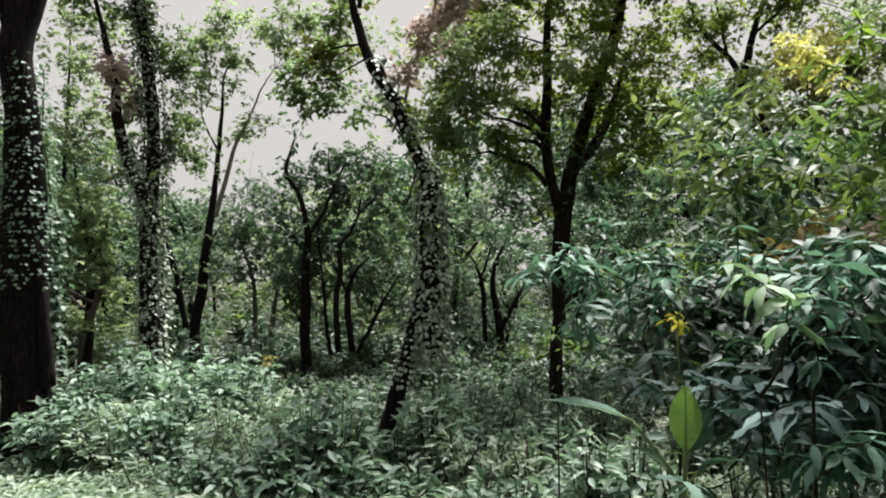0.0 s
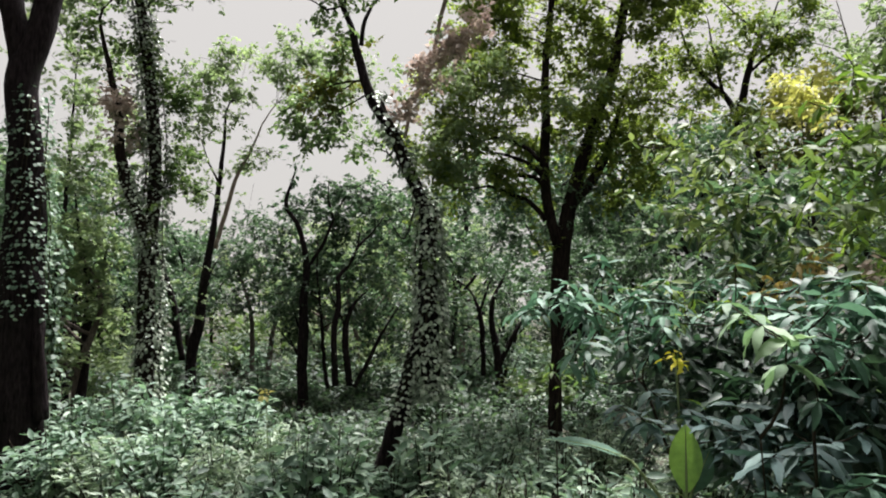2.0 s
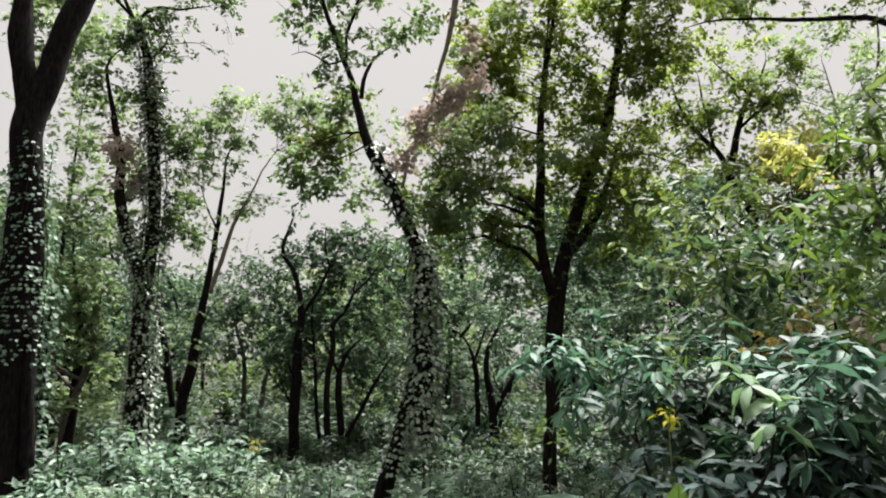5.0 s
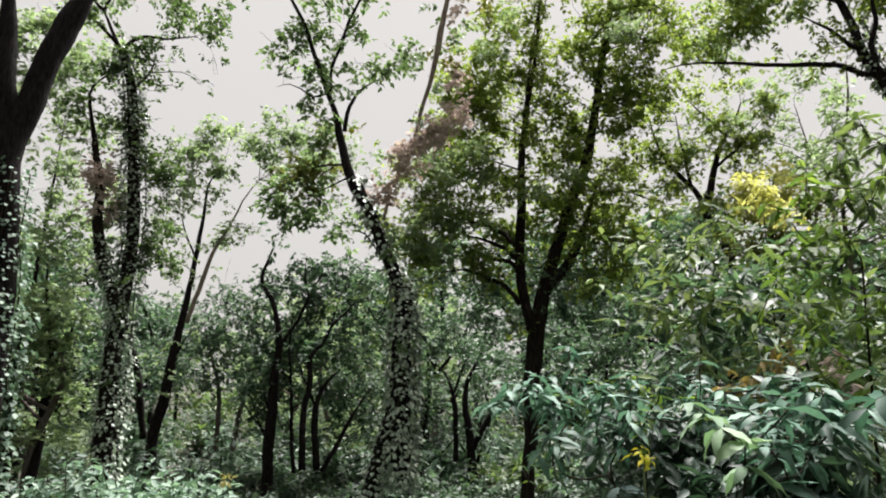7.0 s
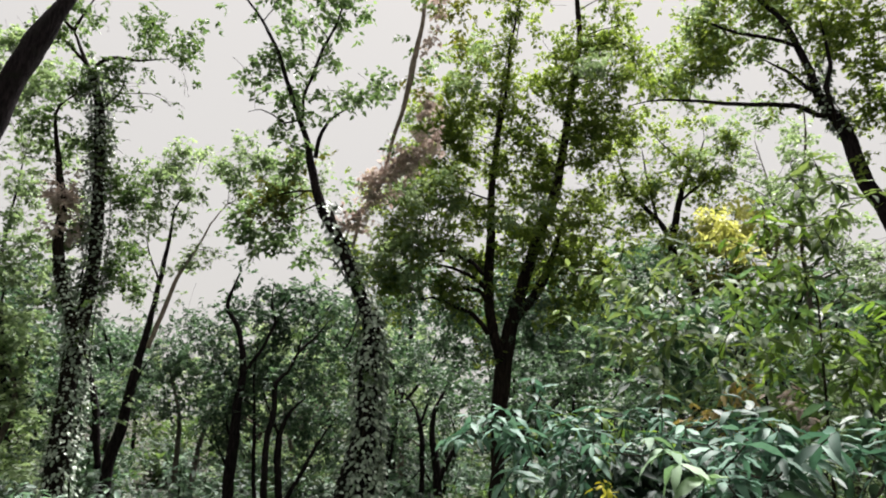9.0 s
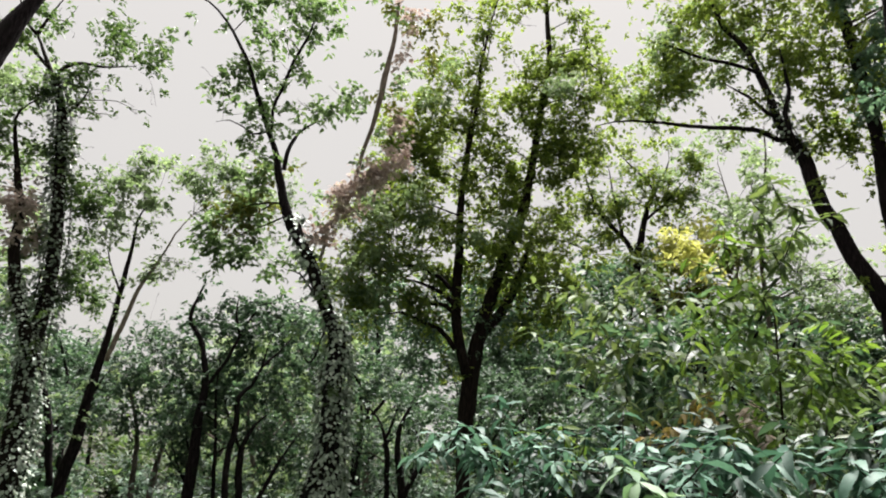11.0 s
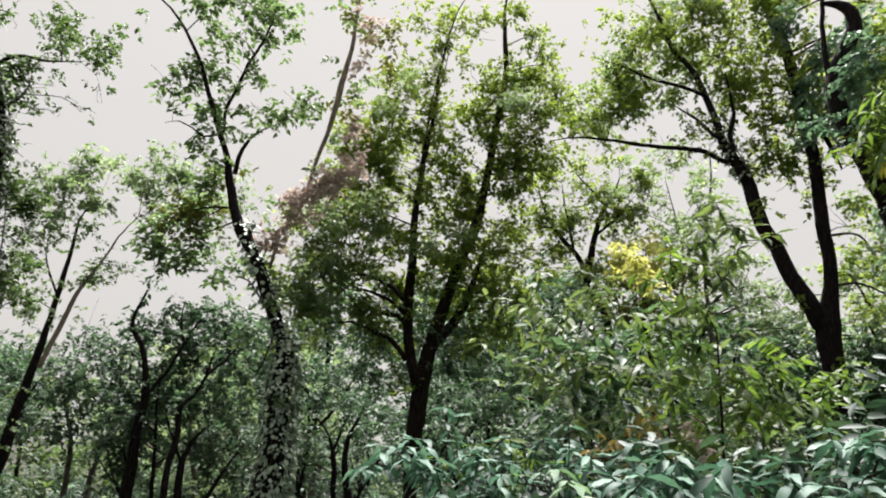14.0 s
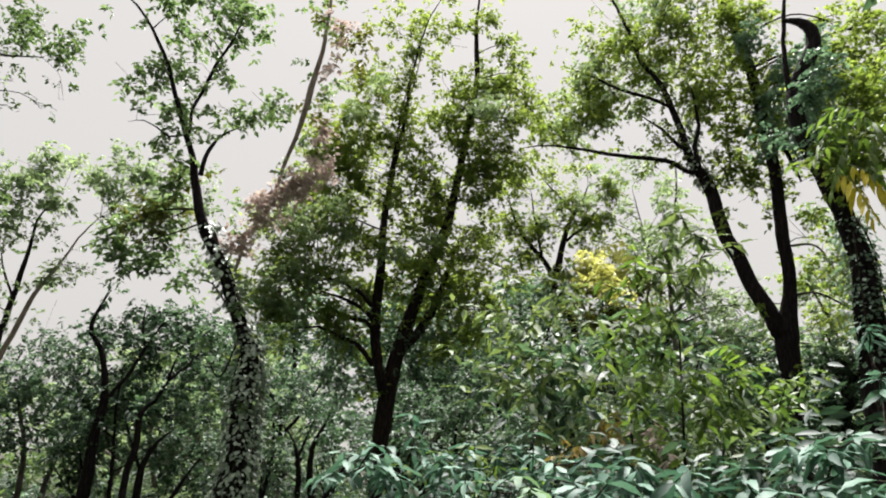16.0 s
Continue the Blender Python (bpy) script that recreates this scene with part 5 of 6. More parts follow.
ivy("grey-green ivy tuft drooping from a fork", [(5.33, 11.15, 4.71, 0.127), (5.36, 11.14, 5.23, 0.148), (5.45, 11.1, 5.64, 0.100)], 500, 0.09, 0.07, LEAF_IVY, 0.3)

tree("forest_tree", "airy forest tree with thin light foliage", BARK_GREY, LEAF_BACKLIT, 0.081, [
    [(7.9, 10.93, 3.15, 0.047), (7.88, 10.94, 4.27, 0.042), (7.87, 10.95, 5.45, 0.038), (7.97, 10.87, 6.44, 0.033), (8.13, 10.76, 7.46, 0.028), (8.13, 10.75, 8.27, 0.023)]] + [
    [(7.45, 11.23, 3.82, 0.042), (7.41, 11.25, 4.75, 0.037), (7.56, 11.16, 5.72, 0.032), (7.47, 11.22, 6.75, 0.022), (7.36, 11.29, 7.57, 0.017)]], [
    (8.05, 10.82, 7.61, 0.54, 0.54, 0.28),
    (8.15, 10.74, 6.42, 0.55, 0.59, 0.39),
    (7.59, 11.14, 6.35, 0.55, 0.66, 0.44),
    (8.26, 10.66, 5.42, 0.60, 0.57, 0.40),
    (7.35, 11.30, 7.30, 0.41, 0.45, 0.28),
    (7.68, 11.08, 5.34, 0.60, 0.57, 0.45),
    (8.73, 10.28, 5.02, 0.60, 0.57, 0.40),
    (6.32, 10.74, 7.31, 0.73, 0.56, 0.33),
    (6.92, 10.36, 7.45, 0.83, 0.65, 0.33),
    (7.29, 10.11, 6.70, 0.72, 0.77, 0.33),
    (6.98, 10.33, 5.97, 0.79, 0.62, 0.33),
    (6.45, 10.66, 6.25, 0.66, 0.49, 0.33),
    (4.85, 11.48, 6.97, 0.52, 0.42, 0.28),
    (5.36, 11.25, 6.31, 0.51, 0.41, 0.28)] + [
    (5.90, 10.98, 6.87, 0.52, 0.42, 0.22),
    (8.23, 10.03, 5.03, 0.72, 0.55, 0.35),
    (8.64, 9.68, 4.77, 0.66, 0.63, 0.35),
    (8.81, 9.53, 4.12, 0.57, 0.54, 0.35),
    (8.31, 9.96, 4.27, 0.65, 0.54, 0.35),
    (7.86, 10.31, 5.30, 0.58, 0.50, 0.35),
    (9.47, 8.88, 4.66, 0.66, 0.63, 0.35),
    (9.32, 9.04, 3.98, 0.65, 0.54, 0.35)])

tree("forest_tree", "leafy tree with sunlit yellow foliage", BARK, LEAF_OLIVE, 0.076, [
    [(4.83, 8.15, 2.27, 0.037), (4.84, 8.14, 3.21, 0.033), (4.83, 8.15, 3.88, 0.030), (4.84, 8.14, 4.4, 0.023), (4.91, 8.1, 4.84, 0.019)]], [
    (4.98, 8.06, 4.04, 0.47, 0.4, 1),
    (4.69, 8.23, 3.88, 0.37, 0.3, 1),
    (5.2, 7.92, 4.38, 0.37, 0.3, 1),
    (4.64, 8.26, 4.4, 0.32, 0.26, 0.8)], more=[("sunlit yellow leaves", LEAF_YELLOW, [
        (4.56, 7.92, 4.48, 0.29, 0.22, 1.30),
        (4.72, 7.84, 4.26, 0.29, 0.19, 1.20),
        (4.47, 7.97, 4.70, 0.22, 0.14, 1.10),
        (4.83, 7.77, 4.58, 0.22, 0.17, 1.00),
        (4.8, 7.94, 4.56, 0.29, 0.3, 1.1),
        (4.64, 8.02, 4.26, 0.21, 0.16, 1.1),
        (4.94, 7.85, 4.77, 0.17, 0.14, 1.1)], 0.08)])

tree("forest_tree", "dark shaded tree deep among the trunks", BARK, LEAF_DARK, 0.09, [
    [(9.15, 8.51, 1.96, 0.077), (9.18, 8.49, 2.48, 0.072), (9.27, 8.39, 3.11, 0.063), (9.21, 8.45, 3.67, 0.044), (9.14, 8.53, 4.06, 0.029)]] + [
    [(9.26, 8.4, 3.02, 0.048), (9.46, 8.18, 3.46, 0.039), (9.63, 7.98, 3.91, 0.029)]], [
    (9.03, 8.64, 3.59, 0.61, 0.47, 1.1),
    (9.29, 8.36, 3.38, 0.61, 0.47, 1.1),
    (9.6, 8.01, 3.63, 0.61, 0.52, 1.1),
    (8.31, 9.33, 3.13, 0.67, 0.47, 1.1),
    (9.4, 8.25, 2.83, 0.67, 0.39, 1.1),
    (7.8, 9.75, 2.85, 0.61, 0.46, 1.1),
    (9.02, 8.65, 2.84, 0.67, 0.46, 1.1),
    (8.59, 9.08, 2.66, 0.67, 0.46, 1.1),
    (8.28, 9.35, 3.63, 0.49, 0.39, 1.1),
    (9.57, 8.05, 3.09, 0.54, 0.46, 1.1)])

tree("ivy_clad_tree", "dark near tree trunk hung with vines and yellowing leaves", BARK, LEAF_WARM, 0.068, [
    [(5.53, 4.62, 2.17, 0.134), (5.56, 4.59, 2.78, 0.129), (5.57, 4.57, 3.21, 0.123), (5.58, 4.57, 3.72, 0.107), (5.51, 4.64, 4.34, 0.097), (5.43, 4.74, 4.88, 0.091), (5.35, 4.83, 5.37, 0.088), (5.34, 4.83, 5.76, 0.085), (5.44, 4.73, 6.09, 0.090), (5.52, 4.64, 6.32, 0.092), (5.53, 4.63, 6.54, 0.094), (5.45, 4.72, 6.69, 0.076), (5.34, 4.83, 6.75, 0.045)]] + [
    [(5.32, 4.86, 5.83, 0.032), (5.31, 4.87, 6.36, 0.027), (5.36, 4.81, 6.87, 0.025), (5.43, 4.73, 7.48, 0.020)]], [
    (5.33, 4.39, 5.08, 0.33, 0.28, 1.1),
    (5.53, 4.15, 5.24, 0.33, 0.29, 1.1),
    (5.21, 4.53, 4.81, 0.24, 0.23, 1.1),
    (5.43, 4.28, 4.79, 0.32, 0.23, 1.1),
    (5.26, 4.48, 4.61, 0.24, 0.23, 0.9),
    (5.53, 4.14, 4.68, 0.24, 0.31, 1.1),
    (5.62, 4.03, 5.64, 0.42, 0.29, 0.8)], more=[("cool green leaves", LEAF_BUSH, [
        (5.09, 4.51, 5.64, 0.21, 0.21, 1.00),
        (5.15, 4.45, 5.28, 0.22, 0.21, 1.00),
        (5.09, 4.67, 5.18, 0.18, 0.18, 0.90),
        (5.34, 4.39, 5.68, 0.23, 0.20, 1.00),
        (5.17, 4.27, 4.93, 0.20, 0.23, 1.00),
        (5.31, 4.42, 5.94, 0.16, 0.12, 0.70)], 0.07)])

ivy("ivy clinging to the dark near trunk", [(5.56, 4.59, 2.78, 0.138), (5.57, 4.57, 3.21, 0.132), (5.58, 4.57, 3.72, 0.116), (5.52, 4.64, 4.27, 0.101)], 1300, 0.050, 0.050, LEAF_BUSH, 0.10)

# ---- undergrowth ----

for x, y, top, rad, size in [
    (-4.21, 7.50, 0.92, 0.58, 0.12), (-3.71, 7.54, 1.11, 0.66, 0.13), (-3.07, 7.61, 1.17, 0.74, 0.13), (-2.40, 7.42, 1.03, 0.70, 0.12),
    (-3.89, 6.53, 0.81, 0.52, 0.11), (-2.75, 6.44, 0.83, 0.64, 0.11), (-1.22, 5.77, 0.83, 0.46, 0.16), (-0.93, 5.72, 0.76, 0.36, 0.16),
    (-1.25, 5.36, 0.50, 0.50, 0.13), (-0.82, 5.34, 0.36, 0.43, 0.13), (-1.62, 5.36, 0.36, 0.51, 0.11), (-2.07, 5.42, 0.39, 0.46, 0.11),
    (-4.81, 7.13, 0.51, 0.39, 0.09), (-0.13, 6.20, 0.81, 0.42, 0.15), (-0.21, 5.50, 0.20, 0.37, 0.12), (0.31, 5.29, 0.12, 0.48, 0.11),
    (0.79, 5.14, 0.12, 0.41, 0.11), (1.23, 5.05, 0.19, 0.35, 0.11)]:
    shrub("leafy grey-green bush of broad soft leaves", x, y, top, rad, LEAF_BUSH, size, 0.42)

for x, y, top, rad, size in [
    (0.47, 7.99, 0.31, 0.49, 0.08), (1.39, 7.27, 0.43, 0.46, 0.08), (1.64, 4.72, 0.40, 0.31, 0.10), (0.99, 4.39, 0.82, 0.23, 0.11),
    (1.24, 4.12, 0.80, 0.22, 0.11)]:
    shrub("leafy grey-green bush of broad soft leaves", x, y, top, rad, LEAF_BUSH, size, 0.42)

for x, y, top, rad, size in [
    (-1.80, 7.18, 0.63, 0.46, 0.09), (-3.30, 6.40, 0.58, 0.59, 0.09), (-2.12, 6.25, 0.55, 0.54, 0.09), (-1.66, 5.97, 0.49, 0.45, 0.09),
    (-2.64, 5.61, 0.22, 0.38, 0.07), (0.08, 5.80, 0.42, 0.42, 0.11), (0.45, 5.88, 0.30, 0.42, 0.10), (0.76, 5.55, 0.33, 0.40, 0.10),
    (1.19, 5.47, 0.40, 0.35, 0.10), (0.97, 7.54, 0.32, 0.47, 0.09), (1.66, 6.80, 0.57, 0.43, 0.09), (1.49, 5.19, 0.55, 0.33, 0.10),
    (2.15, 4.74, 0.40, 0.37, 0.10), (1.45, 3.94, 0.75, 0.22, 0.10)]:
    shrub("tangled pale-green bush of narrow leaves", x, y, top, rad, LEAF_HERB, size, 0.32)

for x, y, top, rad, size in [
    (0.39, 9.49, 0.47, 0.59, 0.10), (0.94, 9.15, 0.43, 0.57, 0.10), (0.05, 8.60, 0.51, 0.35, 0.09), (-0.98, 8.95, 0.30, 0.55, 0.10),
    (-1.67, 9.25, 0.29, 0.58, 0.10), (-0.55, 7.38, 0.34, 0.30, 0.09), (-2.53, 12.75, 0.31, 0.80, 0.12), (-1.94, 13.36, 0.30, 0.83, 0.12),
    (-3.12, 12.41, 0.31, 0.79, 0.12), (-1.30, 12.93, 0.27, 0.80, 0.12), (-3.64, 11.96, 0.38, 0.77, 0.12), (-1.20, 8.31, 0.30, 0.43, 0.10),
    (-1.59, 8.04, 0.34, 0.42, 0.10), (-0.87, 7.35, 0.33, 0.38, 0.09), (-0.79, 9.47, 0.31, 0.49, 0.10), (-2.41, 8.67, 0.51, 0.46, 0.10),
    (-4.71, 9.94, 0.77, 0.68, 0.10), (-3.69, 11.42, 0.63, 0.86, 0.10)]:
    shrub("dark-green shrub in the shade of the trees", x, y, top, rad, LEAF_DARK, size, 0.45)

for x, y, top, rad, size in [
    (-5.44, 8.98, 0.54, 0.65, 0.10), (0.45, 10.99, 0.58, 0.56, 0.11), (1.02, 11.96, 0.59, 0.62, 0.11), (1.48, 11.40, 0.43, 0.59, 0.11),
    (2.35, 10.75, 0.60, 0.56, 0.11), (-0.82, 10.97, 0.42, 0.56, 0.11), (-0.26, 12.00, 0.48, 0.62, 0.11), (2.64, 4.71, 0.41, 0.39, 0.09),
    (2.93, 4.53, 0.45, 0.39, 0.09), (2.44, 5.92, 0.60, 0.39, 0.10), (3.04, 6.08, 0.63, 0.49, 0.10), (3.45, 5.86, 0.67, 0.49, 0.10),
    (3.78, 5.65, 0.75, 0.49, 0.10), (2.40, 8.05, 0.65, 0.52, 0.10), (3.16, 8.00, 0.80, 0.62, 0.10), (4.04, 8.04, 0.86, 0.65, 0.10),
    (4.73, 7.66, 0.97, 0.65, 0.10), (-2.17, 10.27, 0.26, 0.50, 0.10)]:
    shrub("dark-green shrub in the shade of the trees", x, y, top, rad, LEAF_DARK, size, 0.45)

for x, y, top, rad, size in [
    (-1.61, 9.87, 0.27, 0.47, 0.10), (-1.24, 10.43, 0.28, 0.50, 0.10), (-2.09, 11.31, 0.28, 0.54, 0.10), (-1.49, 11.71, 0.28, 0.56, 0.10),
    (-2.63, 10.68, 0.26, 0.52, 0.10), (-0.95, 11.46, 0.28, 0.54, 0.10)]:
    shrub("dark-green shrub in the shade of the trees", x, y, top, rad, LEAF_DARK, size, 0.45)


for x, y, top, rad, size in [
    (0.20, 6.60, 0.50, 0.45, 0.10), (0.55, 6.90, 0.55, 0.50, 0.09), (0.95, 6.30, 0.45, 0.45, 0.10), (1.25, 6.60, 0.50, 0.40, 0.10),
    (0.30, 7.60, 0.60, 0.50, 0.09), (1.10, 8.20, 0.60, 0.50, 0.09), (1.90, 7.60, 0.70, 0.50, 0.09), (0.60, 4.90, 0.20, 0.30, 0.10),
    (-0.40, 5.10, 0.10, 0.40, 0.10), (-1.00, 6.40, 0.45, 0.45, 0.11), (-0.45, 6.15, 0.35, 0.35, 0.10)]:
    shrub("dark-green shrub in the shade of the trees", x, y, top, rad, LEAF_BUSH, size, 0.45)


def understorey():
    """Shaded shrubs between the trees, farther in: four made, the rest copies."""
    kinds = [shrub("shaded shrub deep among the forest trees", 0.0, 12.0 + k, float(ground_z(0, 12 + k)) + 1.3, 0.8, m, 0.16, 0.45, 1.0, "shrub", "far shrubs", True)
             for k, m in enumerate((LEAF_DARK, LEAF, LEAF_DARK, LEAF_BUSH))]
    for k, ob in enumerate(kinds):
        a = radians((-20, 8, 24, 40)[k])
        x, y = 12.5 * math.sin(a), 12.5 * math.cos(a)
        ob.matrix_basis = pose(x, y, float(ground_z(x, y)))
    for k in range(210):
        a, r = radians(rng.uniform(-46, 62)), rng.uniform(12.5, 30)
        x, y = r * math.sin(a), r * math.cos(a)
        copy_thing(kinds[k % 4], pose(x, y, float(ground_z(x, y)), 0, 0, rng.uniform(0, 360)) @ Matrix.Scale(rng.uniform(0.7, 1.4), 4))


understorey()


def ground_cover():
    """Low herbs over the near forest floor, too many to count."""
    n = 95000
    r = 20.0 * rng.uniform(0, 1, n) ** 0.75
    a = np.radians(rng.uniform(-180, 180, n))
    ahead = (np.abs(a - 0.07) < 1.0) | (rng.uniform(0, 1, n) < 0.35)
    r, a = r[ahead], a[ahead]
    n = len(r)
    x, y = r * np.sin(a), r * np.cos(a)
    keep = np.sin(1.7 * x + 0.6) * np.cos(1.3 * y + 0.4) + rng.normal(0, 0.5, n) > -0.55
    x, y = x[keep], y[keep]
    n = len(x)
    k = 46000
    rr, aa = np.abs(rng.normal(6.2, 1.7, k)), rng.normal(-0.15, 0.42, k)
    x, y = np.concatenate([x, rr * np.sin(aa)]), np.concatenate([y, rr * np.cos(aa)])
    n = len(x)
    h = rng.uniform(0.02, 0.28, n) * (0.7 + 0.3 * np.sin(0.8 * x) * np.cos(0.9 * y))
    at = np.stack([x, y, ground_z(x, y) + h], 1)
    b = rng.uniform(0, 2 * np.pi, n)
    way = np.stack([np.cos(b), np.sin(b), rng.normal(0.15, 0.4, n)], 1)
    L = rng.uniform(0.05, 0.14, n)
    v, f = leaf_arrays(at, way, np.array([0, 0, 1.0]) + rng.normal(0, 0.3, (n, 3)), L, L * 0.42)
    tagged(new("ground_herbs", mesh_of("ground_herbs", v, f, LEAF_HERB)), "low pale-green herbs and creepers covering the forest floor", "ground cover", kind="stuff")


ground_cover()


# ---- forest behind ----


def skyline(az):
    """How high the forest behind rises, in degrees, by the bearing."""
    return float(np.interp(az, [-48, -38, -30, -24, -20, -18, -15, -12, -6, 0, 3, 5, 8, 10, 14, 24, 32, 40, 46, 60],
                           [18, 16, 13, 10, 8.5, 3, 3, 11, 12, 14, 14, 5, 5, 14, 16, 17, 16, 13.5, 11, 12]))


def far_tree(leaf, bark, seed_lean):
    """A tree of the forest behind, one metre tall, to be copied at its true height."""
    root = thing("forest_tree", (0, 0, 0), "forest tree of the dense woods behind, also copied out of view to block light", "tree", "forest behind")
    paths = [spline([(0, 0, -0.02, 0.016), (0.01 * seed_lean, 0.01, 0.3, 0.013), (0.05 * seed_lean, 0, 0.62, 0.009), (0.03, 0.02, 0.9, 0.004)], 0.05)]
    part("trunk", limb_mesh("trunk", paths[0], bark, 7), root)
    clumps = []
    for _ in range(5):
        a, h = rng.uniform(0, 6.28), rng.uniform(0.25, 0.6)
        b = paths[0][int(h * (len(paths[0]) - 1))]
        e = np.array([0.22 * math.cos(a), 0.22 * math.sin(a), h + rng.uniform(0.12, 0.3)])
        part("limb", limb_mesh("limb", spline([(*b[:3], 0.008), (*(0.5 * (b[:3] + e) - [0, 0, 0.03]), 0.006), (*e, 0.002)], 0.05), bark, 5), root)
        clumps.append((*e, 0.12, 0.09, 0.5))
    for _ in range(11):
        a, h = rng.uniform(0, 6.28), rng.uniform(0.16, 0.93)
        rr = rng.uniform(0.02, 0.2) * (1.15 - 0.7 * h)
        clumps.append((rr * math.cos(a), rr * math.sin(a), h, rng.uniform(0.07, 0.13), rng.uniform(0.05, 0.09), 0.55))
    me, _, _ = crown_mesh("crown", clumps, leaf, 0.027, 0.5, 0.35)
    part("crown", me, root)
    return root


def forest_behind():
    kinds = [far_tree(m, b, s) for m, b, s in ((LEAF_DARK, BARK, 1), (LEAF_DARK, BARK, -1), (LEAF_DARK, BARK, 2), (LEAF_BACKLIT, BARK_GREY, -2), (LEAF_DARK, BARK, 0.5))]
    spots = [(az + rng.uniform(-1.5, 1.5), d + rng.uniform(-2, 2)) for d, step in ((14, 6), (17, 6), (21, 5.5), (27, 4.5), (36, 3.5)) for az in np.arange(-48, 60, step)]
    spots = [s for s in spots if not (-18.5 < s[0] < -14.5 or s[1] > 18 and 4 < s[0] < 8 or s[1] > 16 and 16 < s[0] < 36 and rng.uniform() < 0.5)]
    for k, (az, d) in enumerate(spots):
        a = radians(az)
        x, y = d * math.sin(a), d * math.cos(a)
        g = float(ground_z(x, y))
        h = d * math.tan(radians(skyline(az) * rng.uniform(0.6, 1.12) * (0.62 if d < 16 else 1))) + EYE - g
        m = pose(x, y, g, 0, 0, rng.uniform(0, 360)) @ Matrix.Diagonal((h * rng.uniform(0.95, 1.35), h * rng.uniform(0.95, 1.35), h, 1))
        src = kinds[(k * 7 + k // 5) % 5]
        if k < 5:
            kinds[k].matrix_basis = m
        else:
            copy_thing(src, m @ Matrix.Diagonal((1 / src.scale.x, 1 / src.scale.y, 1 / src.scale.z, 1)))


    # unseen copies added round behind the walker, to block light from there
    for k, az in enumerate(np.arange(72, 296, 6.5)):
        d = (11, 15, 13, 18)[k % 4] + rng.uniform(-1, 1)
        a = radians(az + rng.uniform(-2, 2))
        x, y = d * math.sin(a), d * math.cos(a)
        h = rng.uniform(9.5, 13.0)
        src = kinds[(k * 3) % 5]
        m = pose(x, y, float(ground_z(x, y)), 0, 0, rng.uniform(0, 360)) @ Matrix.Diagonal((h * 1.1, h * 1.1, h, 1))
        copy_thing(src, m @ Matrix.Diagonal((1 / src.scale.x, 1 / src.scale.y, 1 / src.scale.z, 1)))


forest_behind()


def far_woods():
    """The closed wall of leaves where the forest goes on, too deep to count its trees, and unseen clumps behind the
    walker.
    """
    clumps = []
    for d, low, n in ((30, 0.0, 44), (42, 0.0, 64), (56, 0.0, 64)):
        for _ in range(n):
            az = radians(rng.uniform(-55, 66))
            h = rng.uniform(0.3, 0.42 * d * math.tan(radians(skyline(math.degrees(az)))) + 1.5)
            dd = d + rng.uniform(-5, 5)
            if -19 < math.degrees(az) < -14 or 4 < math.degrees(az) < 8:
                h = min(h, 0.9)
            clumps.append((dd * math.sin(az), dd * math.cos(az), h, rng.uniform(1.6, 2.6), rng.uniform(1.0, 1.7), 0.5))
    # added clumps, never in view, that dim the sky light from the rear
    for _ in range(120):
        az, dd = radians(rng.uniform(70, 292)), rng.uniform(15, 24)
        clumps.append((dd * math.sin(az), dd * math.cos(az), rng.uniform(0.5, 11.0), rng.uniform(1.6, 2.8), rng.uniform(1.2, 2.2), 0.6))
    me, _, _ = crown_mesh("far_woods", clumps, LEAF, 0.34, 0.5)
    tagged(new("far_woods", me), "dense green woods closing the view far behind, plus unseen light-blocking clumps", "woods", kind="stuff")


far_woods()


# ---- near plants ----

sapling("young tree with long drooping blue-green leaves", (1.38, 3.11), [
    (0.5, 2.76, 1.76, 1), (0.64, 2.73, 1.72, 0.9), (0.33, 2.78, 1.67, 0.7), (0.8, 2.89, 1.8, 0.9),
    (0.93, 2.85, 1.76, 0.9), (1.11, 2.89, 1.79, 0.9), (0.83, 3.19, 1.93, 0.7), (1.32, 2.92, 1.81, 0.8),
    (1.07, 3.02, 1.7, 0.8), (0.92, 3.07, 1.65, 0.8), (1.23, 2.95, 1.68, 0.8), (1.06, 3.23, 1.65, 0.7),
    (0.42, 2.77, 1.77, 0.8), (0.56, 2.69, 1.72, 0.9), (0.62, 2.83, 1.8, 0.8), (0.38, 2.72, 1.69, 0.7),
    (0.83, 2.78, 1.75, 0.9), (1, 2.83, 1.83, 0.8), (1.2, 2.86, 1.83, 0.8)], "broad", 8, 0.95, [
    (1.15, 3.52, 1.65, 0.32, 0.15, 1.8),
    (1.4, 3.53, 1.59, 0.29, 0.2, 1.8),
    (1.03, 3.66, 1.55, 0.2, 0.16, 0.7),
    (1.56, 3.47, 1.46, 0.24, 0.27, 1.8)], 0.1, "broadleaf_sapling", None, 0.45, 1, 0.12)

sapling("young tree with broad pointed leaves in pale rosettes", (1.15, 2.22), [
    (0.87, 1.8, 1.67, 1), (0.98, 1.8, 1.6, 1), (0.95, 2.1, 1.71, 0.7)], "pale", 8, 0.90, (), 0.1, "broadleaf_sapling", None, 0.15, 0, 0.10)

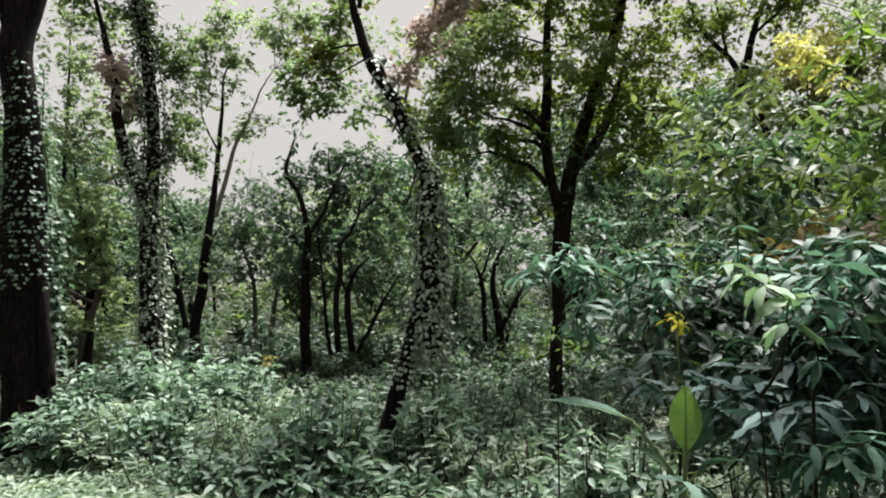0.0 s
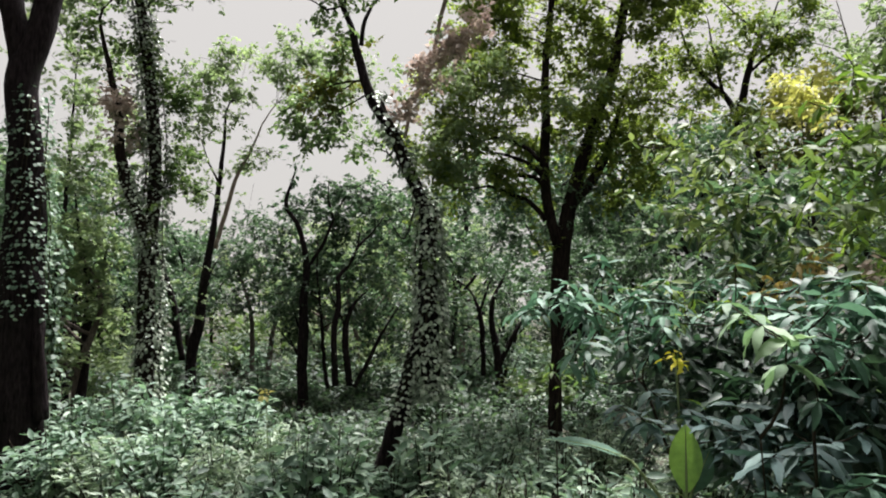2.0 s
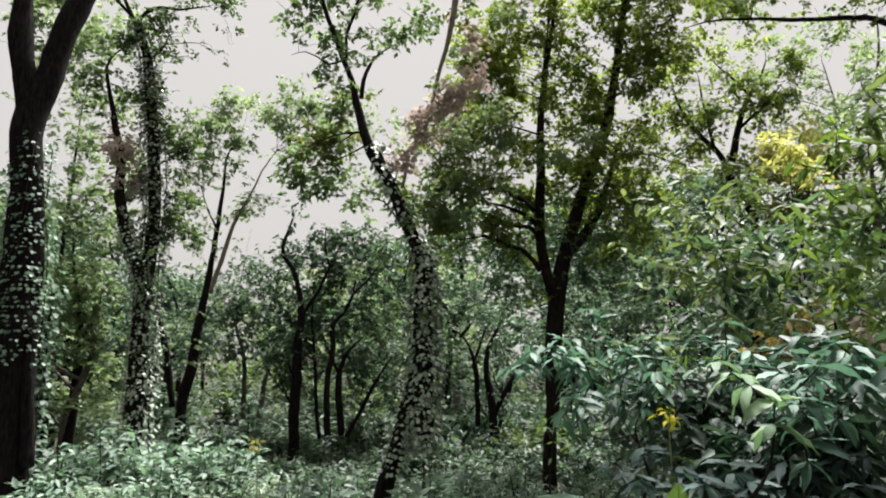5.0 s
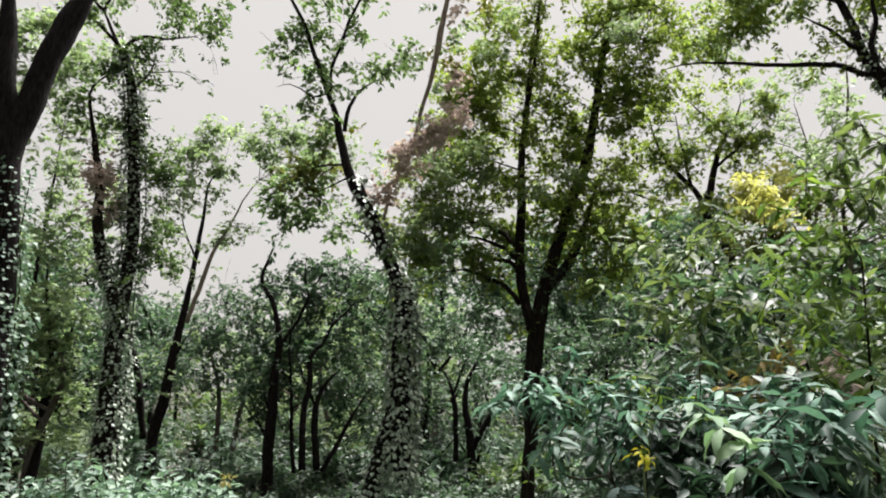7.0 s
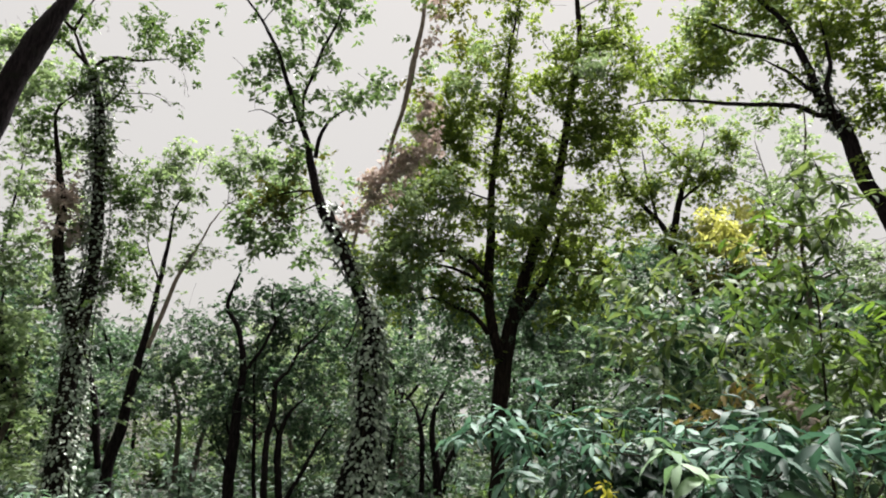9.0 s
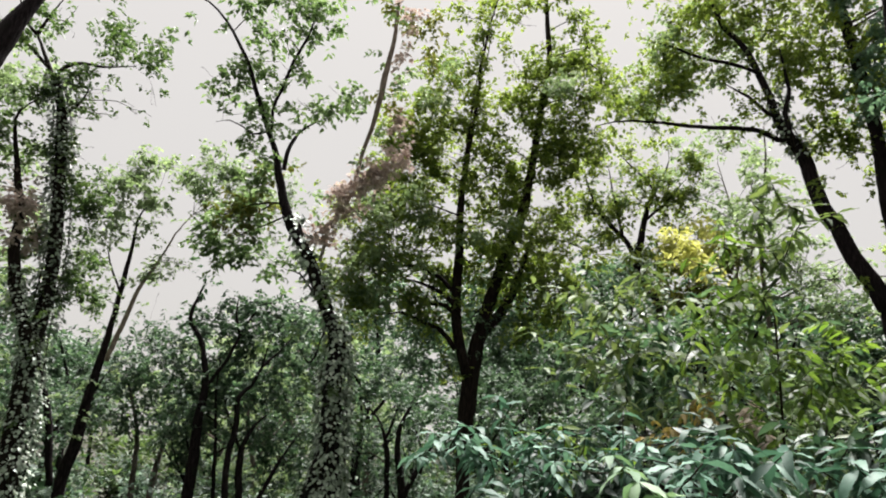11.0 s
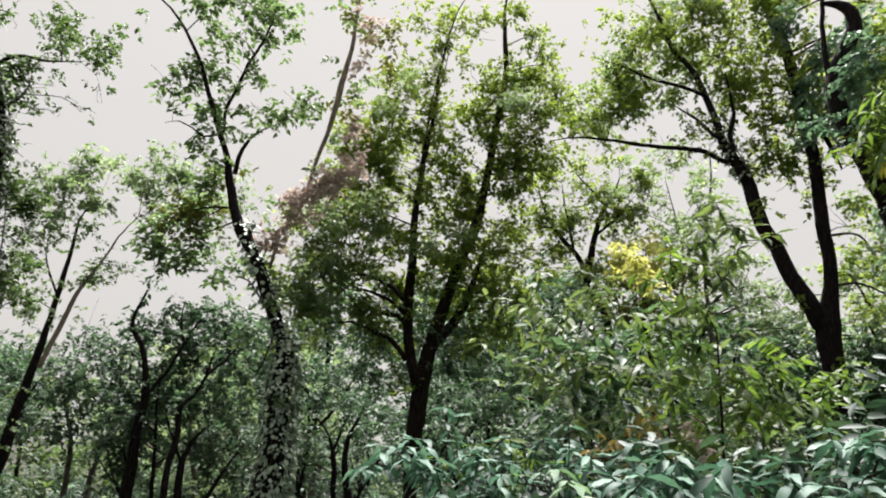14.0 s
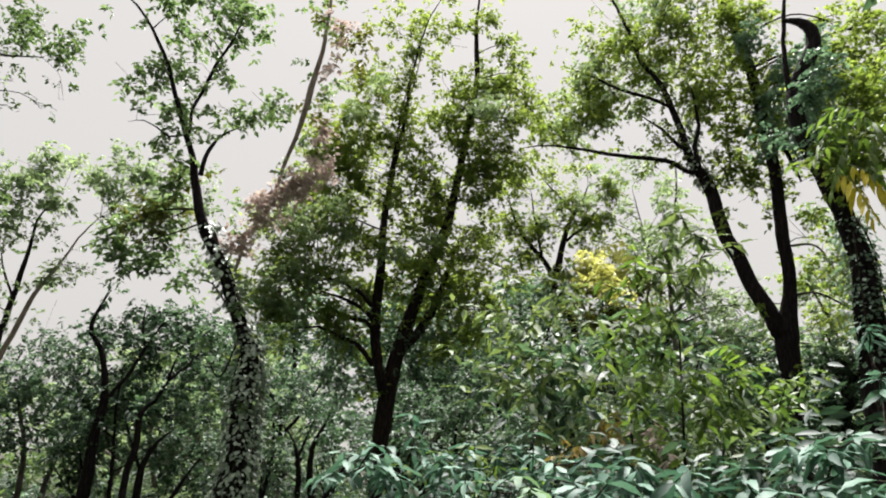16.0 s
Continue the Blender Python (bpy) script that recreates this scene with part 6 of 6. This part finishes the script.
sapling("young tree with broad pointed blue-green leaves", (1.3, 2.25), [
    (1.15, 1.99, 1.58, 0.8), (1.16, 1.87, 1.7, 0.9), (1.34, 1.99, 1.7, 0.8), (1.36, 2.1, 1.78, 0.9),
    (1.25, 2.28, 1.69, 0.8), (1.26, 2.5, 1.76, 0.8), (1.42, 2.41, 1.82, 0.8)], "broad", 8, 1.00, [
    (1.58, 2.67, 1.51, 0.23, 0.19, 1.9),
    (1.73, 2.57, 1.51, 0.17, 0.22, 1.9),
    (1.5, 2.83, 1.4, 0.24, 0.2, 1.9),
    (1.68, 2.72, 1.31, 0.28, 0.2, 1.9)], 0.1, "broadleaf_sapling", None, 0.2, 1, 0.10)

sapling("shaded young tree with dark blue-green leaves", (1.52, 2.81), [
    (1.27, 2.61, 1.21, 0.8), (1.25, 2.73, 1.29, 0.8), (1.56, 2.33, 1.28, 0.9), (1.54, 2.57, 1.31, 0.8),
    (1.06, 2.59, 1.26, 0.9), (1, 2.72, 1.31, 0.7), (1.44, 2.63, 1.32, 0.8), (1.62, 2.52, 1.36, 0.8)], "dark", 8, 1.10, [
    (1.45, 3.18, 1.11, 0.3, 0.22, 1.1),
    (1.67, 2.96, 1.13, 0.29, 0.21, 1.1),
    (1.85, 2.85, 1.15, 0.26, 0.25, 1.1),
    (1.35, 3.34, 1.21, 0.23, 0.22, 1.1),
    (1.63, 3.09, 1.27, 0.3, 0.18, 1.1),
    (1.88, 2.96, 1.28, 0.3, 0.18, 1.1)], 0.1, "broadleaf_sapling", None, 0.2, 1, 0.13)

sapling("drooping young tree with slate-blue leaves", (1.3, 2.7), [
    (0.89, 2.86, 1.22, 0.8), (0.97, 2.84, 1.17, 0.8), (0.84, 2.99, 1.25, 0.6), (1.2, 2.31, 1.18, 1),
    (1.29, 2.26, 1.22, 0.9), (1.19, 2.42, 1.15, 0.9), (1.18, 2.54, 1.2, 0.8), (1.41, 2.3, 1.16, 0.9)], "dark", 8, 1.20, (), 0.1, "broadleaf_sapling", None, 0.2, 0, 0.10)

sapling("young tree with yellow-green leaves among darker ones", (1.17, 3.19), [
    (0.86, 2.84, 1.79, 0.75), (1.01, 2.79, 1.82, 0.8), (1.1, 2.75, 1.77, 0.7)], "lime", 8, 0.80, (), 0.1, "broadleaf_sapling", None, 0.3, 2, 0.12)

sapling("small seedling with yellow-green leaves", (0.53, 2.92), [
    (0.49, 2.87, 1.45, 0.6), (0.54, 2.87, 1.42, 0.5)], "lime", 6, 0.80, (), 0.1, "broadleaf_sapling", None, 0.3, 0, 0.10)

sapling("low young tree with drooping slate-green leaves", (1.33, 2.23), [
    (1.37, 2.21, 1.13, 1), (1.39, 2.08, 1.14, 0.9), (1.24, 2.29, 1.03, 0.9), (1.21, 2.52, 1.01, 0.8),
    (1.33, 2.12, 1.04, 0.9), (1.25, 2.17, 1.1, 0.9)], "broad", 8, 1.10, (), 0.1, "broadleaf_sapling", None, 0.2, 1, 0.12)

sapling("tall sapling with light-green drooping leaves", (2.04, 3.9), [
    (1.53, 4.02, 2.77, 0.8), (1.64, 3.98, 2.49, 0.9), (1.48, 4.04, 2.38, 0.7), (1.79, 3.91, 2.73, 0.9),
    (1.99, 3.81, 2.94, 1), (1.84, 3.88, 2.52, 0.8), (1.92, 3.85, 2.34, 0.8), (2.09, 3.76, 2.33, 0.8),
    (2.01, 3.8, 2.68, 0.8), (2.17, 3.71, 2.69, 0.9), (1.78, 3.91, 2.25, 0.8), (1.95, 3.83, 2.06, 0.8),
    (1.7, 3.95, 2.61, 0.7), (2.13, 3.73, 2.08, 0.8), (1.8, 3.9, 2, 0.8), (2.02, 3.79, 1.89, 0.7)], "mid", 8, 1.30, [
    (1.98, 4.26, 2.45, 0.31, 0.24, 0.25),
    (2.2, 4.15, 2.58, 0.31, 0.3, 0.25),
    (2.13, 4.19, 2.21, 0.36, 0.24, 0.25),
    (1.82, 4.34, 2.27, 0.25, 0.19, 0.8),
    (2.34, 4.08, 2.38, 0.25, 0.29, 0.25)], 0.13, "broadleaf_sapling", LEAF_DARK, 0.6, 1, 0.20)

sapling("tall sapling with lime-green leaves", (2.24, 3.55), [
    (2.24, 3.55, 2.87, 0.9), (2.36, 3.47, 3.01, 0.9), (2.38, 3.46, 2.68, 0.9), (2.26, 3.54, 2.61, 0.9),
    (2.14, 3.61, 2.5, 0.8), (2.35, 3.48, 2.43, 0.9), (2.21, 3.57, 2.26, 0.8), (2.37, 3.47, 2.18, 0.8),
    (2.27, 3.53, 2.06, 0.8), (2.15, 3.61, 2.93, 0.8), (2.32, 3.5, 3.18, 0.8), (2.39, 3.46, 1.9, 0.8)], "lime", 8, 1.20, [
    (2.5, 3.86, 2.87, 0.31, 0.34, 0.3),
    (2.54, 3.83, 2.48, 0.3, 0.29, 0.3),
    (2.44, 3.9, 2.17, 0.3, 0.24, 0.3),
    (2.58, 3.81, 1.99, 0.25, 0.28, 0.3)], 0.13, "broadleaf_sapling", LEAF, 0.6, 1, 0.18)

sapling("slender sapling with narrow light leaves", (3.05, 4.19), [
    (2.19, 4.67, 2.92, 0.8), (2.4, 4.58, 2.73, 0.8), (1.76, 4.84, 2.94, 0.9), (1.68, 4.87, 2.54, 0.9),
    (1.85, 4.81, 2.49, 0.8), (2.06, 4.73, 2.32, 0.9), (2.35, 4.6, 2.37, 0.8), (2.71, 4.41, 2.68, 0.8),
    (2.94, 4.26, 2.9, 0.8), (2.84, 4.33, 2.46, 0.8), (3.06, 4.18, 2.63, 0.8), (3.27, 4.02, 2.84, 0.8),
    (2.58, 4.48, 2.46, 0.7), (2.4, 4.57, 3.01, 0.7), (2.72, 4.4, 2.2, 0.8)], "mid", 8, 1.40, [
    (2.57, 5.05, 2.72, 0.43, 0.3, 0.4),
    (3.08, 4.77, 2.72, 0.43, 0.3, 0.4),
    (3.46, 4.51, 2.71, 0.37, 0.3, 0.4),
    (2.12, 5.24, 2.72, 0.31, 0.24, 0.8),
    (2.77, 4.94, 2.24, 0.49, 0.24, 0.4),
    (3.28, 4.64, 2.25, 0.43, 0.24, 0.4),
    (2.34, 5.15, 2.14, 0.37, 0.23, 0.4)], 0.13, "broadleaf_sapling", LEAF_DARK, 0.6, 1, 0.26)

sapling("tall slender sapling with layered light-green leaves", (2.67, 3.68), [
    (2.72, 3.52, 3.50, 0.9), (2.62, 3.59, 3.39, 0.9), (2.78, 3.48, 3.32, 0.9), (2.56, 3.64, 3.20, 0.9),
    (2.69, 3.54, 3.23, 0.9), (2.81, 3.45, 3.13, 0.9), (2.62, 3.59, 3.01, 0.9), (2.74, 3.50, 2.92, 0.9),
    (2.51, 3.67, 2.98, 0.9), (2.87, 3.40, 3.28, 0.9), (2.68, 3.55, 2.77, 0.9), (2.55, 3.64, 2.77, 0.9)], "mid", 8, 1.15, (), 0.1, "broadleaf_sapling", None, 0.5, 1, 0.12)

sapling("sapling with drooping lime-green leaves", (2.97, 3.49), [
    (2.64, 3.5, 2.24, 1), (2.73, 3.43, 2.35, 0.9), (2.85, 3.34, 2.24, 1), (2.96, 3.25, 2.34, 0.9),
    (3.09, 3.13, 2.27, 0.8), (2.76, 3.41, 2.07, 0.9), (2.53, 3.58, 2.2, 0.8), (2.94, 3.26, 2.1, 0.9),
    (2.68, 3.47, 1.96, 0.8)], "lime", 8, 1.25, [
    (3.07, 3.8, 2.1, 0.32, 0.2, 0.8),
    (3.28, 3.63, 2.03, 0.32, 0.2, 0.8),
    (2.82, 3.98, 1.98, 0.26, 0.2, 0.8)], 0.12, "broadleaf_sapling", LEAF, 0.6, 1, 0.18)

sapling("spreading sapling with blue-green leaves", (2.09, 2.41), [
    (1.39, 2.17, 1.71, 0.9), (1.49, 2.11, 1.67, 0.9), (1.63, 2.13, 1.74, 0.9), (1.72, 2.06, 1.68, 0.9),
    (1.73, 1.92, 1.72, 1), (1.81, 1.86, 1.69, 0.9), (2.18, 2.06, 1.86, 0.9), (2.42, 2.1, 1.91, 0.9),
    (2.18, 1.92, 1.78, 0.9), (2.09, 1.72, 1.74, 0.9), (2.12, 2.12, 1.79, 0.8), (2.49, 2.03, 1.89, 0.8),
    (1.97, 1.85, 1.72, 0.9), (3.26, 2.66, 2.51, 0.8), (3.12, 2.51, 2.26, 0.8)], "broad", 8, 1.05, [
    (2.01, 2.72, 1.65, 0.33, 0.1, 1),
    (2.36, 2.57, 1.72, 0.3, 0.14, 1),
    (2.66, 2.43, 1.78, 0.31, 0.18, 1),
    (2.76, 2.32, 1.81, 0.19, 0.22, 1)], 0.1, "broadleaf_sapling", None, 0.2, 1, 0.12)

sapling("vine with hanging compound leaves turning yellow", (4.8, 4.09), [
    (4.76, 3.98, 4.65, 0.9), (4.86, 3.87, 4.8, 0.9), (4.96, 3.75, 4.67, 0.9), (4.76, 3.98, 4.36, 0.9),
    (4.97, 3.73, 4.28, 0.9), (4.69, 4.07, 4.5, 0.7)], "lime", 8, 1.40, (), 0.1, "hanging_vine", None, 0.2, 1, 0.15)

frond("golden yellow feathered leaf hanging from a vine", (4.68, 3.92, 4.29), (4.66, 3.64, 3.76), 8, 0.3, LEAF_GOLD, 0.16, 0.12)

frond("yellowing feathered leaf hanging from a vine", (4.75, 3.85, 4.35), (4.82, 3.59, 3.84), 8, 0.28, LEAF_GOLD, 0.16, 0.12)

frond("green feathered leaf drooping from a vine", (4.86, 3.87, 4.80), (4.58, 4.03, 4.44), 8, 0.22, LEAF_BIG_LIME, 0.17, 0.12)

frond("green feathered leaf drooping from a vine", (4.89, 3.83, 4.82), (4.96, 3.58, 4.42), 8, 0.22, LEAF_BIG_LIME, 0.17, 0.12)

frond("green feathered leaf drooping from a vine", (4.82, 3.75, 4.59), (4.57, 3.90, 4.08), 8, 0.22, LEAF_BIG_LIME, 0.17, 0.12)

frond("green feathered leaf drooping from a vine", (4.97, 3.73, 4.83), (4.69, 4.06, 4.85), 8, 0.22, LEAF_BIG_LIME, 0.17, 0.12)

frond("green feathered leaf drooping from a vine", (5.00, 3.68, 4.65), (4.76, 3.67, 4.17), 8, 0.22, LEAF_BIG_LIME, 0.17, 0.12)

frond("bright lime feathered leaf of a young shrub", (2.55, 3.44, 2.19), (2.74, 3.30, 2.35), 7, 0.17, LEAF_LIME, 0.24, 0.06)

frond("bright lime feathered leaf of a young shrub", (2.61, 3.39, 2.09), (2.78, 3.14, 2.25), 7, 0.17, LEAF_LIME, 0.24, 0.06)

frond("bright lime feathered leaf of a young shrub", (2.77, 3.27, 2.19), (2.93, 3.14, 2.36), 7, 0.17, LEAF_LIME, 0.24, 0.06)

frond("bright lime feathered leaf of a young shrub", (2.72, 3.31, 1.99), (2.82, 3.10, 2.09), 7, 0.17, LEAF_LIME, 0.24, 0.06)

frond("bright lime feathered leaf of a young shrub", (2.62, 3.63, 2.36), (2.38, 3.67, 2.20), 7, 0.17, LEAF_LIME, 0.24, 0.06)

frond("bright lime feathered leaf of a young shrub", (2.99, 3.22, 2.20), (3.13, 3.09, 2.27), 7, 0.17, LEAF_LIME, 0.24, 0.06)

frond("bright lime feathered leaf of a young shrub", (3.07, 3.41, 2.44), (2.92, 3.54, 2.52), 7, 0.17, LEAF_LIME, 0.24, 0.06)

frond("bright lime feathered leaf of a young shrub", (2.02, 4.31, 2.28), (1.81, 4.29, 2.16), 7, 0.17, LEAF_LIME, 0.24, 0.06)

frond("light green feathered leaf of a tall sapling", (2.04, 3.67, 2.59), (1.82, 3.67, 2.81), 7, 0.2, LEAF_BIG_MID, 0.26, 0.08)

frond("light green feathered leaf of a tall sapling", (1.75, 3.82, 2.54), (1.41, 3.85, 2.67), 7, 0.2, LEAF_BIG_MID, 0.26, 0.08)

frond("light green feathered leaf of a tall sapling", (2.18, 3.47, 2.46), (2.30, 3.27, 2.57), 7, 0.2, LEAF_BIG_MID, 0.26, 0.08)

frond("light green feathered leaf of a tall sapling", (2.03, 3.45, 2.14), (2.19, 3.22, 2.23), 7, 0.2, LEAF_BIG_MID, 0.26, 0.08)

frond("light green feathered leaf of a tall sapling", (1.70, 3.73, 2.08), (1.55, 3.69, 2.21), 7, 0.2, LEAF_BIG_MID, 0.26, 0.08)


def leaf_tuft(label, material, clumps, size, name="leaf_tuft"):
    """A tuft of coloured leaves on its own thin stem."""
    x, y, z = clumps[0][:3]
    g = float(ground_z(x, y))
    root = thing(name, (x, y, g), label, "plant")
    me, _, _ = crown_mesh("leaves", [(c[0] - x, c[1] - y, c[2] - g, *c[3:]) for c in clumps], material, size, 0.36, 0.5, True)
    part("leaves", me, root)
    part("stem", limb_mesh("stem", spline([(0, 0, -0.03, 0.012), (0.04, 0.03, 0.5 * (z - g), 0.009), (0, 0, z - g, 0.004)]), TWIG, 6), root)
    return root


leaf_tuft("withered rust-orange foliage of a dying sapling", LEAF_RUST, [
    (1.94, 3.43, 1.89, 0.11, 0.09, 0.80),
    (1.89, 3.45, 1.78, 0.10, 0.07, 0.80),
    (2.00, 3.39, 2.00, 0.08, 0.07, 0.70),
    (1.86, 3.47, 1.86, 0.06, 0.06, 0.60)], 0.06)

leaf_tuft("sunlit yellow foliage of a young tree", LEAF_YELLOW, [
    (3.30, 5.65, 3.73, 0.16, 0.15, 1.20),
    (3.41, 5.59, 3.57, 0.16, 0.12, 1.20),
    (3.23, 5.69, 3.87, 0.11, 0.07, 1.00)], 0.07)

leaf_tuft("pale withered leaves on a broken twig", LEAF_BROWN, [
    (2.67, 3.72, 1.83, 0.08, 0.1, 0.8),
    (2.59, 3.77, 2, 0.06, 0.09, 0.8)], 0.09)


def banana_plant(foot, crown, leaves):
    """A young banana: a short sheathed stem and arching blades, each with a pale midrib."""
    x, y = foot
    g = float(ground_z(x, y))
    root = thing("banana_plant", (x, y, g), "young banana plant with one upright bright-green leaf", "banana plant")
    o3 = Vector((x, y, g))
    c = Vector(crown) - o3
    part("stem", limb_mesh("stem", spline([(0, 0, -0.03, 0.03), (*(c * 0.6), 0.022), (*c, 0.012)], 0.08), STALK, 8, 0.03), root)
    for k, (base, tip, width, arch, mat) in enumerate(leaves):
        base, tip = Vector(base), Vector(tip)
        way = tip - base
        stalk = [(*c, 0.009), (*(0.5 * (c + base - o3) + Vector((0, 0, 0.012))), 0.007), (*(base - o3), 0.006)]
        part("stalk", limb_mesh("stalk", spline(stalk, 0.05), STALK, 7, 0.03), root)
        me = blade_mesh("leaf", way.length, width, mat, arch, 15, 0.22, 0.006, False)
        lf = part("leaf", me, root)
        lift = way.normalized() + Vector((0, 0, 0.5 * arch))
        lf.matrix_basis = aim(base - o3, lift, (0, 55, -12, 8, -10, 12)[k % 6])
        s = np.linspace(0, 1, 15)
        r = np.stack([np.cumsum(np.cos(arch * s)) / 15 * way.length, 0 * s, -np.cumsum(np.sin(arch * s)) / 15 * way.length], 1)
        rib = part("midrib", limb_mesh("midrib", np.hstack([r - r[0], (0.006 * (1 - 0.85 * s))[:, None]]), STALK, 5, 0.0), lf)


banana_plant((0.94, 2.53), (0.945, 2.529, 0.834), [
    ((0.955, 2.525, 0.984), (0.965, 2.543, 1.263), 0.125, 0.05, LEAF_BANANA),
    ((0.992, 2.575, 0.971), (1.089, 2.580, 1.149), 0.1, 0.3, LEAF_BIG),
    ((0.735, 2.494, 1.111), (0.370, 2.523, 1.200), 0.085, 0.5, LEAF_BIG),
    ((0.887, 2.550, 0.907), (0.800, 2.787, 0.963), 0.085, 0.6, LEAF_BIG),
    ((1.022, 2.553, 0.899), (1.126, 2.344, 1.032), 0.09, 0.7, LEAF_BIG)])


def flower(name, label, at, mat, size, stem_mat=STALK):
    """A drooping flower head of curled petals on a leafy stalk."""
    x, y, z = at
    g = float(ground_z(x, y))
    root = thing(name, (x, y, g), label, "flower")
    part("stem", limb_mesh("stem", spline([(0.05, 0.04, -0.03, 0.008), (0.03, 0.02, 0.5 * (z - g), 0.006), (0, 0, z - g, 0.004)]), stem_mat, 6, 0.03), root)
    petals = [blade_mesh("petal", size, size * 0.4, mat, b, 6, 0.3, 0.02) for b in (0.5, 1.2, 1.9)]
    for k in range(14):
        a = k * 2.4
        p = part("petal", petals[k % 3], root)
        p.matrix_basis = aim((rng.normal(0, size * 0.3), rng.normal(0, size * 0.3), z - g + rng.normal(0, size * 0.35)), (math.cos(a), math.sin(a), 0.5 - 0.08 * k), rng.normal(0, 30), rng.uniform(0.7, 1.1))
    for k in range(7):
        a = k * 2.1
        lf = part("leaf", blade("lime")[k % 4], root)
        h = (z - g) * (0.6 + 0.05 * k)
        lf.matrix_basis = aim((0.02, 0.01, h), (math.cos(a), math.sin(a), 0.1), 0, 0.8)


flower("yellow_flower", "bright yellow flower head on a leafy stalk", (0.984, 2.675, 1.478), PETAL, 0.06)

flower("peach_flower", "pale orange flower standing above the bushes", (-1.623, 5.984, 0.928), PETAL_PEACH, 0.085)
